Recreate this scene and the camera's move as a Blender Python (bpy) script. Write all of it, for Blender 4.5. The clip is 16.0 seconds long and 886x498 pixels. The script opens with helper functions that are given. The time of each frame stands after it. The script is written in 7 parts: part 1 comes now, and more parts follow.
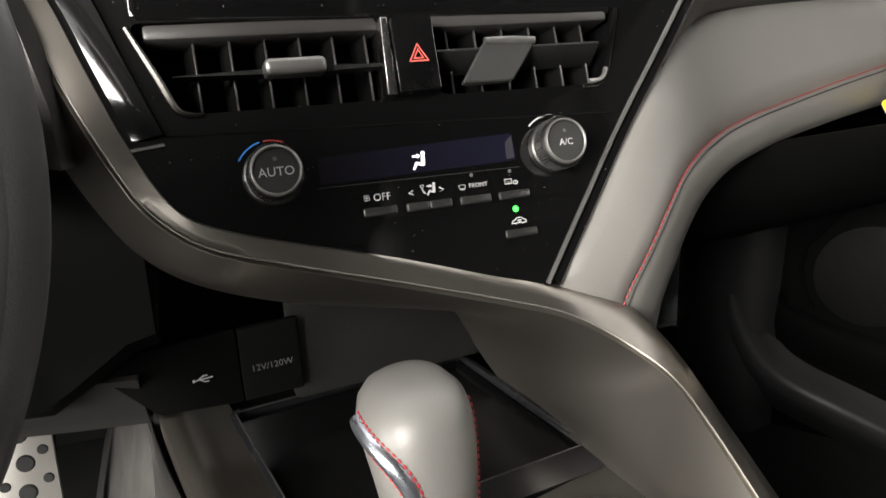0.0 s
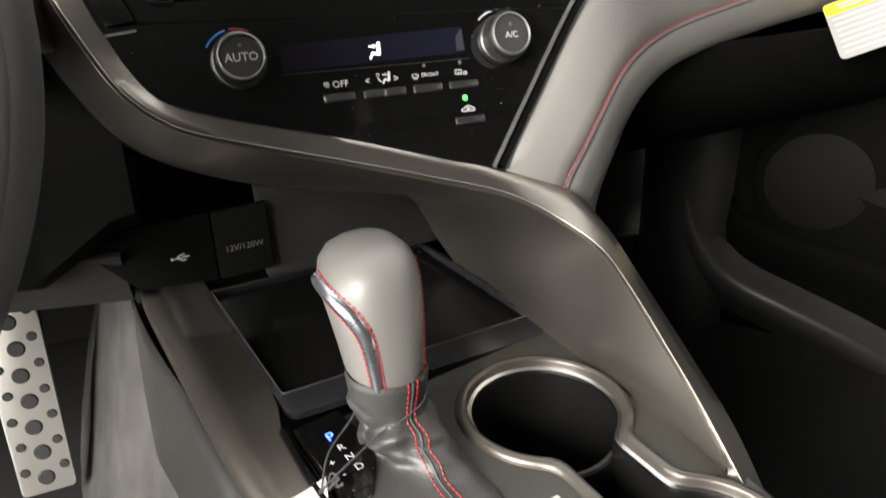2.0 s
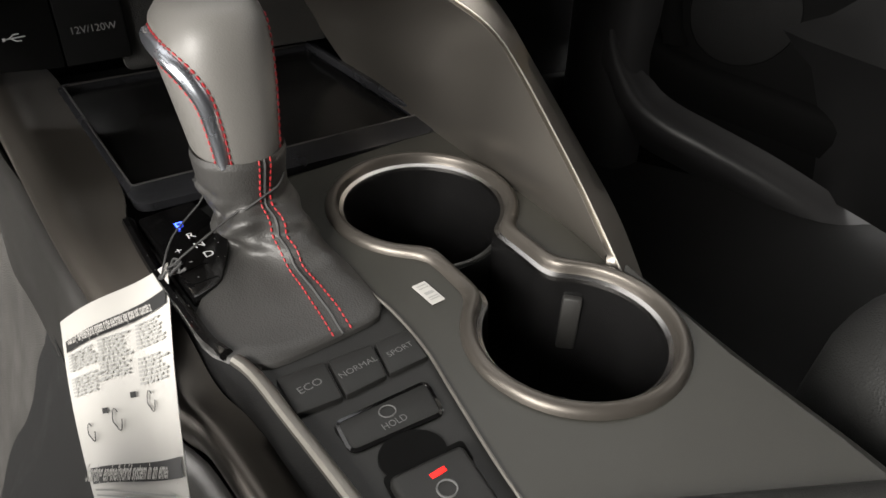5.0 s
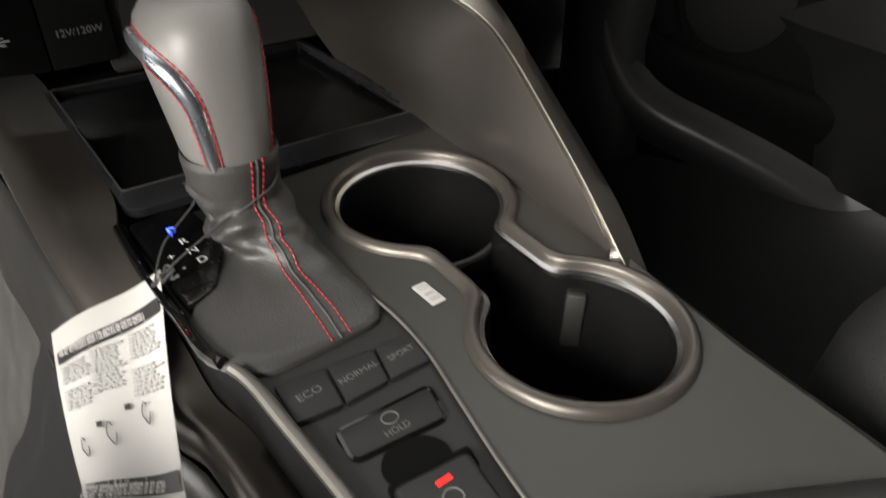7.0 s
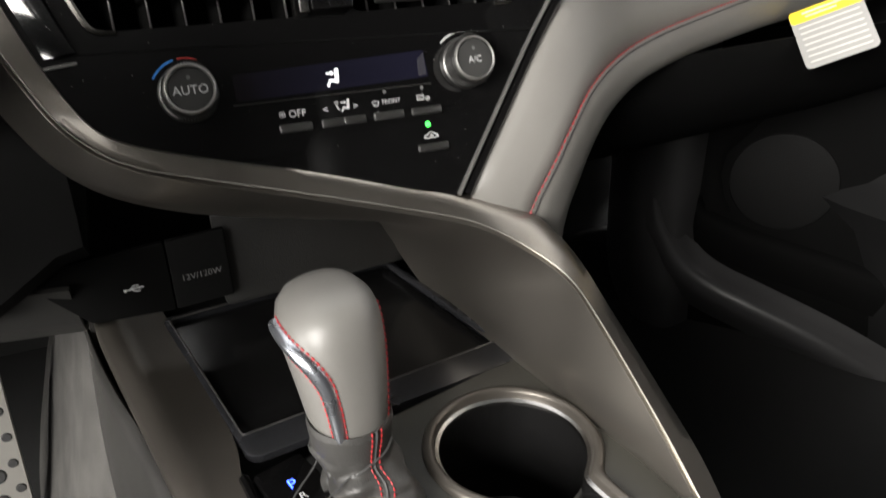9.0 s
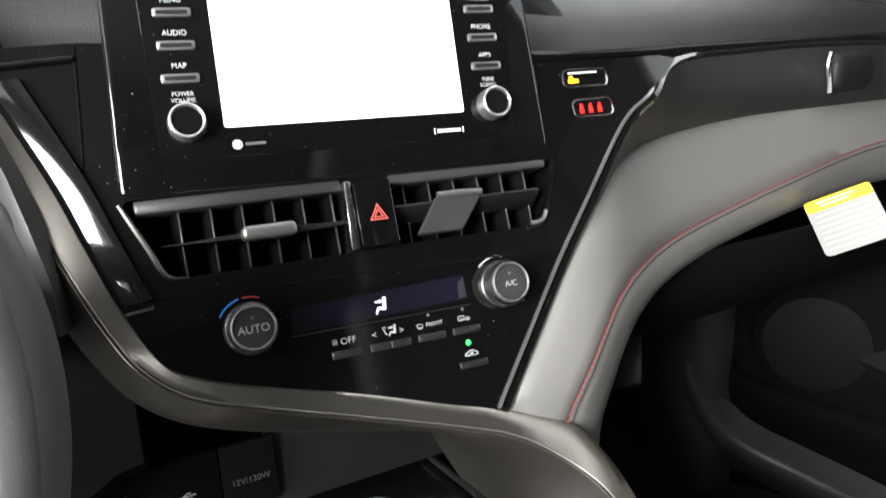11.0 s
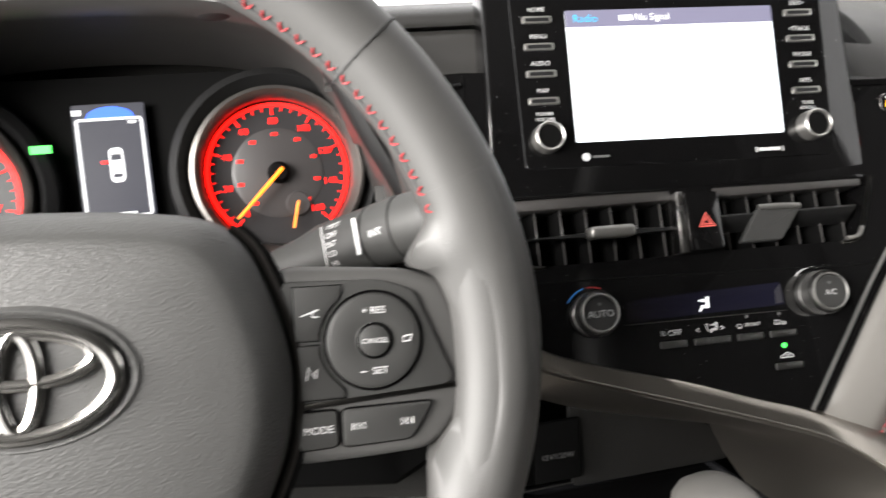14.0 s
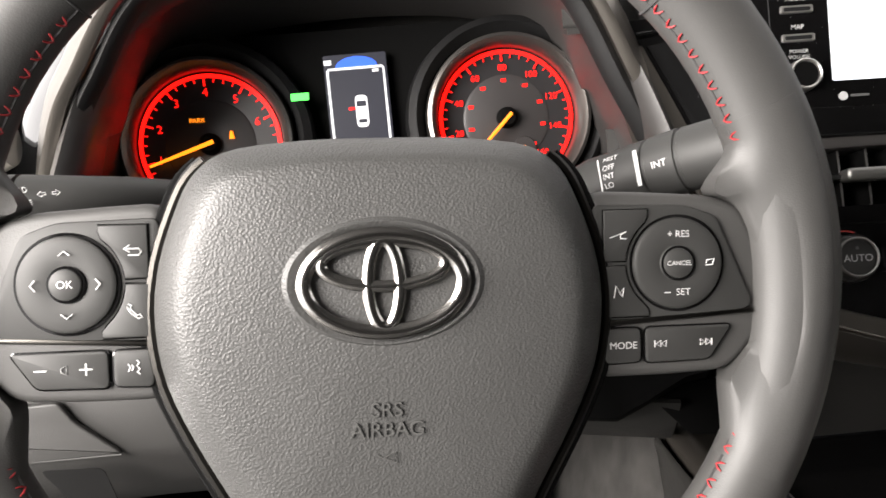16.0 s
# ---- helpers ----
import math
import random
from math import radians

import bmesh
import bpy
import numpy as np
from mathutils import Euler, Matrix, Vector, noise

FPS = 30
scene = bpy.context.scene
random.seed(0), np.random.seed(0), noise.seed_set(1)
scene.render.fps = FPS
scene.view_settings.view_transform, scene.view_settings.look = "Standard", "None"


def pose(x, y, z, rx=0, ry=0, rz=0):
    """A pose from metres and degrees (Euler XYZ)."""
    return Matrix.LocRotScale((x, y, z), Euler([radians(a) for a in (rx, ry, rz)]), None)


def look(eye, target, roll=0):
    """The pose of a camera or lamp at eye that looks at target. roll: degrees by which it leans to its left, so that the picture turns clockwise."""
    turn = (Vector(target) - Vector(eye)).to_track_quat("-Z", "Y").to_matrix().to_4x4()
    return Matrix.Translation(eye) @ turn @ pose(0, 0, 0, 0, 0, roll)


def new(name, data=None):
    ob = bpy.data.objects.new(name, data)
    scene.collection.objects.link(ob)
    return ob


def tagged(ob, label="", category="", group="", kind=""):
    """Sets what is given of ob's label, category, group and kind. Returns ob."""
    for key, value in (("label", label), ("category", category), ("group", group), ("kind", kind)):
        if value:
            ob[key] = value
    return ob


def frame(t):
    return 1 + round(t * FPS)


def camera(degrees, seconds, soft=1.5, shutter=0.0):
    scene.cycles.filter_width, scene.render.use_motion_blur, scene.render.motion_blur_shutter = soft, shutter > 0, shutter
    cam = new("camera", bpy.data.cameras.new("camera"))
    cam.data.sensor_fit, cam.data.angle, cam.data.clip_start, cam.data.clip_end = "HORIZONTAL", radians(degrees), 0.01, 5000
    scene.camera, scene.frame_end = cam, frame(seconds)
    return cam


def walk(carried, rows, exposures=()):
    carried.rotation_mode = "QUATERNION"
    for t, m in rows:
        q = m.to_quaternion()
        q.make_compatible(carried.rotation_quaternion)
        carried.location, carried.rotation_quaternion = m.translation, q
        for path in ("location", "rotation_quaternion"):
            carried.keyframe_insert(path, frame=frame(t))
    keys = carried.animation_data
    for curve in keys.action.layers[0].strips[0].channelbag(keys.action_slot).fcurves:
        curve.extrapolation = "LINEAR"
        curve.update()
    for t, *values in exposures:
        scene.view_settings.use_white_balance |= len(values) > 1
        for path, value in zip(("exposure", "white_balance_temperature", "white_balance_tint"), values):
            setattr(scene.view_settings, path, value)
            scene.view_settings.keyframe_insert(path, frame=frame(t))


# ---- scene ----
cam = camera(62.6, 16.0, soft=1.5, shutter=0.5)
PATH = [
    (0, (-0.122, 0.028, 0.611), (0.515, 1.812, -0.03), -1.9),
    (0.5, (-0.127, 0.027, 0.605), (0.522, 1.796, -0.067), -1.6),
    (1, (-0.134, 0.011, 0.609), (0.526, 1.757, -0.111), -1.4),
    (1.5, (-0.133, -0.014, 0.614), (0.533, 1.709, -0.154), -1.3),
    (2, (-0.125, -0.022, 0.604), (0.532, 1.668, -0.239), -1.2),
    (2.5, (-0.12, -0.023, 0.594), (0.539, 1.626, -0.327), -0.7),
    (3, (-0.114, -0.022, 0.582), (0.554, 1.593, -0.39), -0.1),
    (3.5, (-0.11, -0.023, 0.573), (0.576, 1.556, -0.445), 0.8),
    (4, (-0.104, -0.023, 0.561), (0.602, 1.511, -0.509), 1.6),
    (4.5, (-0.092, -0.023, 0.55), (0.636, 1.46, -0.577), 2.3),
    (4.7, (-0.09, -0.023, 0.549), (0.646, 1.437, -0.602), 2.6),
    (6.8, (-0.082, -0.018, 0.538), (0.656, 1.41, -0.651), 0.9),
    (7, (-0.085, -0.016, 0.544), (0.657, 1.425, -0.628), 1.0),
    (7.5, (-0.093, -0.011, 0.562), (0.641, 1.484, -0.545), 0.0),
    (8, (-0.099, -0.006, 0.58), (0.631, 1.542, -0.455), -0.4),
    (8.5, (-0.105, -0.003, 0.6), (0.619, 1.599, -0.355), -0.8),
    (9, (-0.112, -0.001, 0.624), (0.612, 1.64, -0.26), -0.9),
    (9.5, (-0.115, -0.002, 0.64), (0.6, 1.688, -0.156), -1.4),
    (10, (-0.117, 0.0, 0.654), (0.595, 1.731, -0.052), -1.9),
    (10.2, (-0.118, -0.001, 0.66), (0.593, 1.743, -0.013), -2.0),
    (12.3, (-0.128, -0.01, 0.709), (0.516, 1.834, 0.276), -3.2),
    (12.5, (-0.134, -0.011, 0.708), (0.479, 1.844, 0.282), -3.3),
    (13, (-0.169, -0.017, 0.706), (0.351, 1.869, 0.289), -3.2),
    (13.5, (-0.205, -0.031, 0.695), (0.188, 1.885, 0.277), -3.2),
    (14, (-0.234, -0.047, 0.684), (0.009, 1.889, 0.248), -3.2),
    (14.5, (-0.266, -0.056, 0.684), (-0.162, 1.888, 0.225), -3.4),
    (15, (-0.285, -0.058, 0.68), (-0.287, 1.884, 0.199), -3.7),
    (15.5, (-0.297, -0.064, 0.679), (-0.383, 1.871, 0.179), -4.2),
    (16, (-0.305, -0.065, 0.677), (-0.447, 1.863, 0.167), -4.7),
]
EXPOSURES = [(0, 0.5, 6500, 10), (1, 0.78, 6500, 10), (2, 0.68, 6500, 10), (3, 0.36, 6500, 10), (4.5, 0.06, 6500, 10), (7, -0.05, 6500, 10), (8.5, 0.16, 6500, 10),
             (10, 0.70, 6250, 9), (12.5, 0.75, 5950, 8), (13, 0.5, 6050, 9), (14, 0.36, 6400, 11), (15, 0.06, 6550, 12), (16, -0.04, 6550, 13)]
walk(cam, [(t, look(eye, target, roll)) for t, eye, target, roll in PATH], EXPOSURES)

# ---- light ----
world = bpy.data.worlds.new("showroom_light")
scene.world = world
world.use_nodes = True
world.node_tree.nodes["Background"].inputs[0].default_value = (1.0, 0.98, 0.95, 1)
world.node_tree.nodes["Background"].inputs[1].default_value = 2.6


def area_light(name, eye, target, sx, sy, power, col=(1, 0.96, 0.9)):
    d = bpy.data.lights.new(name, "AREA")
    d.shape, d.size, d.size_y, d.energy, d.color = "RECTANGLE", sx, sy, power, col
    ob = new(name, d)
    ob.matrix_world = look(eye, target)
    return ob


area_light("driver_door_light", (-0.96, -0.34, 0.90), (0.05, 0.30, 0.42), 0.75, 0.5, 56.0)
# added fill lamp, stands for floor bounce through the open door
area_light("door_sill_fill", (-0.95, 0.32, 0.46), (-0.24, 0.66, 0.14), 0.45, 0.3, 13.0)

# ---- materials ----


def material(name, col, rough=0.5, metal=0.0, grain=0.0, scale=2500.0, vary=0.12, spots=0.0, coat=0.0, stretch=None, spec=0.5):
    m = bpy.data.materials.new(name)
    m.use_nodes = True
    nt = m.node_tree
    b = nt.nodes["Principled BSDF"]
    b.inputs["Base Color"].default_value = (*col, 1)
    b.inputs["Roughness"].default_value = rough
    b.inputs["Metallic"].default_value = metal
    b.inputs["Specular IOR Level"].default_value = spec
    b.inputs["Coat Weight"].default_value = coat
    b.inputs["Coat Roughness"].default_value = 0.04
    tc = nt.nodes.new("ShaderNodeTexCoord")
    src = tc.outputs["Object"]
    if stretch:
        mp = nt.nodes.new("ShaderNodeMapping")
        mp.inputs["Scale"].default_value = stretch
        nt.links.new(src, mp.inputs[0])
        src = mp.outputs[0]
    if vary:
        n = nt.nodes.new("ShaderNodeTexNoise")
        n.inputs["Scale"].default_value, n.inputs["Detail"].default_value = 28, 6
        nt.links.new(src, n.inputs["Vector"])
        mx = nt.nodes.new("ShaderNodeMix")
        mx.data_type = "RGBA"
        mx.inputs["A"].default_value = (*[c * (1 - vary) for c in col], 1)
        mx.inputs["B"].default_value = (*[min(1, c * (1 + vary)) for c in col], 1)
        nt.links.new(n.outputs[0], mx.inputs["Factor"])
        out = mx.outputs["Result"]
        mr = nt.nodes.new("ShaderNodeMapRange")
        mr.inputs["To Min"].default_value, mr.inputs["To Max"].default_value = max(0.02, rough - 0.06 * (rough > 0.1)), min(1, rough + 0.08 * (rough > 0.1) + 0.015)
        nt.links.new(n.outputs[0], mr.inputs[0])
        nt.links.new(mr.outputs[0], b.inputs["Roughness"])
        if spots:
            v = nt.nodes.new("ShaderNodeTexVoronoi")
            v.inputs["Scale"].default_value = 330
            nt.links.new(tc.outputs["Object"], v.inputs["Vector"])
            lt = nt.nodes.new("ShaderNodeMath")
            lt.operation = "LESS_THAN"
            lt.inputs[1].default_value = spots
            nt.links.new(v.outputs["Distance"], lt.inputs[0])
            few = nt.nodes.new("ShaderNodeMath")
            few.operation = "GREATER_THAN"
            few.inputs[1].default_value = 0.66
            nt.links.new(v.outputs["Color"], few.inputs[0])
            both = nt.nodes.new("ShaderNodeMath")
            both.operation = "MULTIPLY"
            nt.links.new(lt.outputs[0], both.inputs[0])
            nt.links.new(few.outputs[0], both.inputs[1])
            lt = both
            m2 = nt.nodes.new("ShaderNodeMix")
            m2.data_type = "RGBA"
            m2.inputs["B"].default_value = (0.42, 0.42, 0.42, 1)
            nt.links.new(lt.outputs[0], m2.inputs["Factor"])
            nt.links.new(out, m2.inputs["A"])
            out = m2.outputs["Result"]
        nt.links.new(out, b.inputs["Base Color"])
    if grain:
        g = nt.nodes.new("ShaderNodeTexVoronoi")
        g.inputs["Scale"].default_value = scale
        nt.links.new(src, g.inputs["Vector"])
        bp = nt.nodes.new("ShaderNodeBump")
        bp.inputs["Strength"].default_value, bp.inputs["Distance"].default_value = grain, 0.0004
        nt.links.new(g.outputs["Distance"], bp.inputs["Height"])
        nt.links.new(bp.outputs[0], b.inputs["Normal"])
    return m


def glow(name, col, power):
    m = bpy.data.materials.new(name)
    m.use_nodes = True
    b = m.node_tree.nodes["Principled BSDF"]
    b.inputs["Base Color"].default_value = (*[0.3 * c for c in col], 1)
    b.inputs["Emission Color"].default_value = (*col, 1)
    b.inputs["Emission Strength"].default_value = power
    return m


BLACK_GLOSS = material("gloss black plastic", (0.0033, 0.0032, 0.0033), 0.045, vary=0.2, spots=0.07)
BLACK_SOFT = material("black grained plastic", (0.0078, 0.0078, 0.0080), 0.46, grain=0.35, scale=1400, spec=0.35)
BLACK_MATTE = material("black matte plastic", (0.0028, 0.0028, 0.0028), 0.8, grain=0.2, spec=0.07)
KEY_GREY = material("charcoal console key plastic", (0.0105, 0.0105, 0.010), 0.5, grain=0.1, spec=0.35)
KNEE_GREY = material("grey grained knee panel plastic", (0.022, 0.0215, 0.0205), 0.5, grain=0.3, scale=1500)
CUBBY = material("dark grained cubby plastic", (0.0125, 0.0123, 0.0118), 0.45, grain=0.5, scale=1100)
# the pad's leather, darkened to offset strong lamp light on the knob
LEATHER_DIMMED = material("grey leather dimmed for the knob", (0.112, 0.108, 0.101), 0.44, grain=0.14, scale=1300, vary=0.05)
KICK = material("charcoal moulded plastic", (0.038, 0.0373, 0.038), 0.30, grain=0.08, spec=0.5)
DUSTY = material("dusty gloss black plastic", (0.006, 0.006, 0.0062), 0.06, vary=0.4, spots=0.06)
DARK_GREY = material("dark grey grained plastic", (0.019, 0.0185, 0.0175), 0.45, grain=0.3, scale=1600)
OLIVE_GREY = material("satin dark grey console plastic", (0.0245, 0.0240, 0.0200), 0.40, grain=0.12, scale=2600)
SATIN = material("satin bronze-grey trim", (0.29, 0.268, 0.240), 0.29, metal=0.94, grain=0.03, scale=3500, vary=0.0)
# browner than SATIN, and also darkened for shade on the console's left
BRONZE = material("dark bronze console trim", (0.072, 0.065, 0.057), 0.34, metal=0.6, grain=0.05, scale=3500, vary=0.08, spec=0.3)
LEATHER = material("grey stitched leather", (0.162, 0.155, 0.144), 0.5, grain=0.16, scale=1100, vary=0.06)
LEATHER_DARK = material("dark grey boot leather", (0.0275, 0.0266, 0.0252), 0.46, grain=0.3, scale=1150)
HOOD_GREY = material("satin grey hood plastic", (0.036, 0.034, 0.033), 0.36, grain=0.08, scale=2200)
RIM_DARK = material("semi-gloss black tray rim", (0.0135, 0.0138, 0.0155), 0.24, grain=0.05)
WHEEL_LEATHER = material("grey wheel leather", (0.047, 0.0462, 0.0447), 0.50, grain=0.12, scale=1300, vary=0.06)
PAD_VINYL = material("grained airbag cover vinyl", (0.044, 0.044, 0.0427), 0.45, grain=0.5, scale=950, vary=0.05)
FLANK = material("grey side panel plastic", (0.027, 0.026, 0.0245), 0.42, grain=0.2, scale=1800)
# cover vinyl made lighter, so embossed letters carry their highlights as colour
PAD_TEXT = material("vinyl lightened for letter highlights", (0.060, 0.060, 0.058), 0.42, vary=0)
BUTTON = material("grey button plastic", (0.029, 0.029, 0.028), 0.5, grain=0.1, spec=0.32)
BAND = material("smoked chrome", (0.042, 0.040, 0.037), 0.30, metal=1.0, vary=0.05)
CHROME = material("chrome", (0.75, 0.74, 0.72), 0.13, metal=1.0, vary=0.04)
DARK_CHROME = material("dark chrome", (0.35, 0.34, 0.33), 0.22, metal=1.0, vary=0.05)
KEY_CHROME = material("dark satin metal key", (0.13, 0.128, 0.125), 0.34, metal=0.95, vary=0.06)
EDGE_METAL = material("dull metal edge", (0.22, 0.21, 0.19), 0.48, metal=0.9, vary=0.05)
STRIP = material("satin blue-grey metal strip", (0.40, 0.42, 0.46), 0.26, metal=0.95, vary=0.05)
TAB_METAL = material("satin grey tab metal", (0.26, 0.255, 0.245), 0.42, metal=0.9, vary=0.05)
SILVER = material("satin silver", (0.45, 0.44, 0.42), 0.3, metal=0.9, vary=0.05)
RED_THREAD = material("red thread", (0.29, 0.014, 0.018), 0.6, vary=0.2)
GREY_THREAD = material("dark thread", (0.03, 0.03, 0.03), 0.7)
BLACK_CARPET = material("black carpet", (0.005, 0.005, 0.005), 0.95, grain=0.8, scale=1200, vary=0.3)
CARPET = material("grey felt carpet", (0.046, 0.044, 0.041), 0.95, grain=1.0, scale=900, vary=0.9)
SEAT_FABRIC = material("black seat cover", (0.009, 0.0092, 0.0088), 0.6, grain=0.5, scale=900)
ALU = material("brushed aluminium", (0.6, 0.58, 0.54), 0.35, metal=0.8, vary=0.05)
TRAY = material("smooth black tray rubber", (0.0058, 0.0057, 0.0058), 0.17, grain=0.05, vary=0.3, spots=0.02)
RUBBER = material("black rubber", (0.012, 0.012, 0.012), 0.7)
PAPER = material("white tag card", (0.40, 0.39, 0.37), 0.55, vary=0.03)
LABEL_PAPER = material("dull label paper", (0.26, 0.255, 0.245), 0.6, vary=0.06)
INK = material("black ink", (0.02, 0.02, 0.02), 0.5, vary=0)
TAG_INK = material("grey tag print", (0.27, 0.27, 0.26), 0.6, vary=0)
CREAM = material("cream price sheet paper", (0.74, 0.70, 0.58), 0.6, vary=0.05)
PALE_INK = material("faint grey print", (0.52, 0.505, 0.47), 0.6, vary=0)
YELLOW = material("yellow label", (0.85, 0.6, 0.02), 0.5, vary=0.03)
WHITE_PRINT = material("white print", (0.52, 0.52, 0.52), 0.5, vary=0)
GREY_PRINT = material("grey print", (0.10, 0.10, 0.10), 0.5, vary=0)
HEADLINER = material("black headliner cloth", (0.03, 0.03, 0.03), 0.9, grain=0.3)
BODY_WHITE = material("pale pillar trim", (0.6, 0.58, 0.53), 0.6)
SCREEN_WHITE = glow("lit white screen", (0.95, 0.97, 1.0), 1.5)
SCREEN_BAR = glow("lit screen header", (0.22, 0.21, 0.30), 0.8)
CYAN_TEXT = glow("lit cyan text", (0.05, 0.55, 0.95), 1.0)
WHITE_TEXT = glow("lit white text", (1, 1, 1), 1.2)
RED_LIT = glow("red gauge light", (1.0, 0.006, 0.003), 3.2)
ORANGE_LIT = glow("orange needle light", (1.0, 0.25, 0.01), 2.5)
GREEN_LIT = glow("green light", (0.07, 1.0, 0.10), 2.4)
BLUE_LIT = glow("blue light", (0.05, 0.11, 1.0), 6.0)
AMBER_LIT = glow("amber light", (1.0, 0.5, 0.01), 2.0)
LCD_DARK = glow("dark lit display", (0.02, 0.022, 0.04), 0.55)
LCD_BLUE = glow("blue lit display", (0.03, 0.14, 0.9), 1.4)
DIM_LCD = glow("dim climate display", (0.006, 0.0055, 0.013), 1.0)
nt = DIM_LCD.node_tree
nt.nodes["Principled BSDF"].inputs["Roughness"].default_value = 0.06
lcd_tc, lcd_sep, lcd_map, lcd_mix = [nt.nodes.new(k) for k in ("ShaderNodeTexCoord", "ShaderNodeSeparateXYZ", "ShaderNodeMapRange", "ShaderNodeMix")]
lcd_map.inputs["From Min"].default_value, lcd_map.inputs["From Max"].default_value = -0.05, 0.055
lcd_mix.data_type = "RGBA"
lcd_mix.inputs["A"].default_value, lcd_mix.inputs["B"].default_value = (0.0016, 0.0013, 0.0012, 1), (0.0085, 0.0082, 0.0150, 1)
nt.links.new(lcd_tc.outputs["Object"], lcd_sep.inputs[0])
nt.links.new(lcd_sep.outputs["X"], lcd_map.inputs[0])
nt.links.new(lcd_map.outputs[0], lcd_mix.inputs["Factor"])
nt.links.new(lcd_mix.outputs["Result"], nt.nodes["Principled BSDF"].inputs["Emission Color"])
LCD_END = material("pale display end facet", (0.030, 0.029, 0.036), 0.3, vary=0.05)
HAZARD_RED = material("red hazard paint", (0.75, 0.12, 0.10), 0.5, vary=0)

# ---- mesh helpers ----


def finish(name, me, mat, parent=None, label="", smooth=True, angle=38):
    me.materials.append(mat)
    if smooth:
        for p in me.polygons:
            p.use_smooth = True
        me.set_sharp_from_angle(angle=radians(angle))
    ob = new(name, me)
    ob.parent = parent
    if label:
        tagged(ob, label)
    return ob


def part(name, bm, mat, parent=None, label="", smooth=True, angle=38):
    bmesh.ops.recalc_face_normals(bm, faces=bm.faces)
    me = bpy.data.meshes.new(name)
    bm.to_mesh(me)
    bm.free()
    return finish(name, me, mat, parent, label, smooth, angle)


def thing(name, label, category, group="", kind="", at=(0, 0, 0)):
    ob = tagged(new(name), label, category, group, kind)
    ob.location = at
    ob["base"] = 1
    return ob


def under(ob, parent):
    """Keep world-coordinate meshes in place under a parent that stands at its base."""
    ob.parent = parent
    ob.matrix_parent_inverse = Matrix.Translation(parent.location).inverted()
    return ob


def spline(pts, n):
    """n points on a smooth curve through pts, evenly spread over their index."""
    p = np.array(pts, float)
    out = []
    for u in np.linspace(0, len(p) - 1, n):
        i = min(int(u), len(p) - 2)
        f = u - i
        a, b, c, d = p[max(i - 1, 0)], p[i], p[i + 1], p[min(i + 2, len(p) - 1)]
        out.append(0.5 * (2 * b + (c - a) * f + (2 * a - 5 * b + 4 * c - d) * f ** 2 + (3 * b - a - 3 * c + d) * f ** 3))
    return [Vector(v) for v in out]


def even(pts, n, closed=False):
    """n points evenly spaced by length on a polyline."""
    p = [Vector(v) for v in pts] + ([Vector(pts[0])] if closed else [])
    cum = [0]
    for a, b in zip(p, p[1:]):
        cum.append(cum[-1] + (b - a).length)
    out, j = [], 0
    for k in range(n):
        s = cum[-1] * k / (n if closed else n - 1)
        while j < len(cum) - 2 and cum[j + 1] < s:
            j += 1
        f = (s - cum[j]) / max(cum[j + 1] - cum[j], 1e-9)
        out.append(p[j].lerp(p[j + 1], min(f, 1)))
    return out


def grid(rows, close_u=False, close_v=False, bm=None):
    bm = bm or bmesh.new()
    vs = [[bm.verts.new(v) for v in r] for r in rows]
    nr, nc = len(vs), len(vs[0])
    for i in range(nr if close_v else nr - 1):
        for j in range(nc if close_u else nc - 1):
            q = [vs[i][j], vs[i][(j + 1) % nc], vs[(i + 1) % nr][(j + 1) % nc], vs[(i + 1) % nr][j]]
            try:
                bm.faces.new(q)
            except ValueError:
                pass
    return bm


def sheet(rows, thick, close_u=False):
    """A lofted skin with thickness."""
    bm = grid(rows, close_u)
    bmesh.ops.recalc_face_normals(bm, faces=bm.faces)
    bmesh.ops.solidify(bm, geom=bm.faces[:], thickness=thick)
    return bm


def tube(path, r, n=8, closed=False, bm=None, caps=True, flat=1.0, up=None):
    bm = bm or bmesh.new()
    path = [Vector(p) for p in path]
    rings, m = [], len(path)
    prev = Vector(up) if up else None
    for i, p in enumerate(path):
        a = path[(i - 1) % m] if closed or i else path[0]
        b = path[(i + 1) % m] if closed or i < m - 1 else path[-1]
        t = (b - a).normalized()
        if prev is None:
            prev = t.orthogonal()
        u = (prev - t * prev.dot(t)).normalized()
        prev = Vector(up) if up else u
        w = t.cross(u)
        ri = r[i] if isinstance(r, (list, tuple)) else r
        rings.append([bm.verts.new(p + (u * math.cos(k) * ri * flat + w * math.sin(k) * ri)) for k in [2 * math.pi * j / n for j in range(n)]])
    for i in range(m if closed else m - 1):
        for j in range(n):
            bm.faces.new([rings[i][j], rings[i][(j + 1) % n], rings[(i + 1) % m][(j + 1) % n], rings[(i + 1) % m][j]])
    if caps and not closed:
        bm.faces.new(rings[0][::-1])
        bm.faces.new(rings[-1])
    return bm


def box(sx, sy, sz, m=Matrix(), bevel=0.0, seg=2, bm=None):
    b2 = bmesh.new()
    bmesh.ops.create_cube(b2, size=1, matrix=Matrix.Diagonal((sx, sy, sz, 1)))
    if bevel:
        bmesh.ops.bevel(b2, geom=b2.edges[:], offset=min(bevel, 0.49 * min(sx, sy, sz)), segments=seg, profile=0.5, affect="EDGES")
    bmesh.ops.transform(b2, matrix=m, verts=b2.verts[:])
    if bm is None:
        return b2
    me = bpy.data.meshes.new("tmp")
    b2.to_mesh(me)
    b2.free()
    bm.from_mesh(me)
    bpy.data.meshes.remove(me)
    return bm


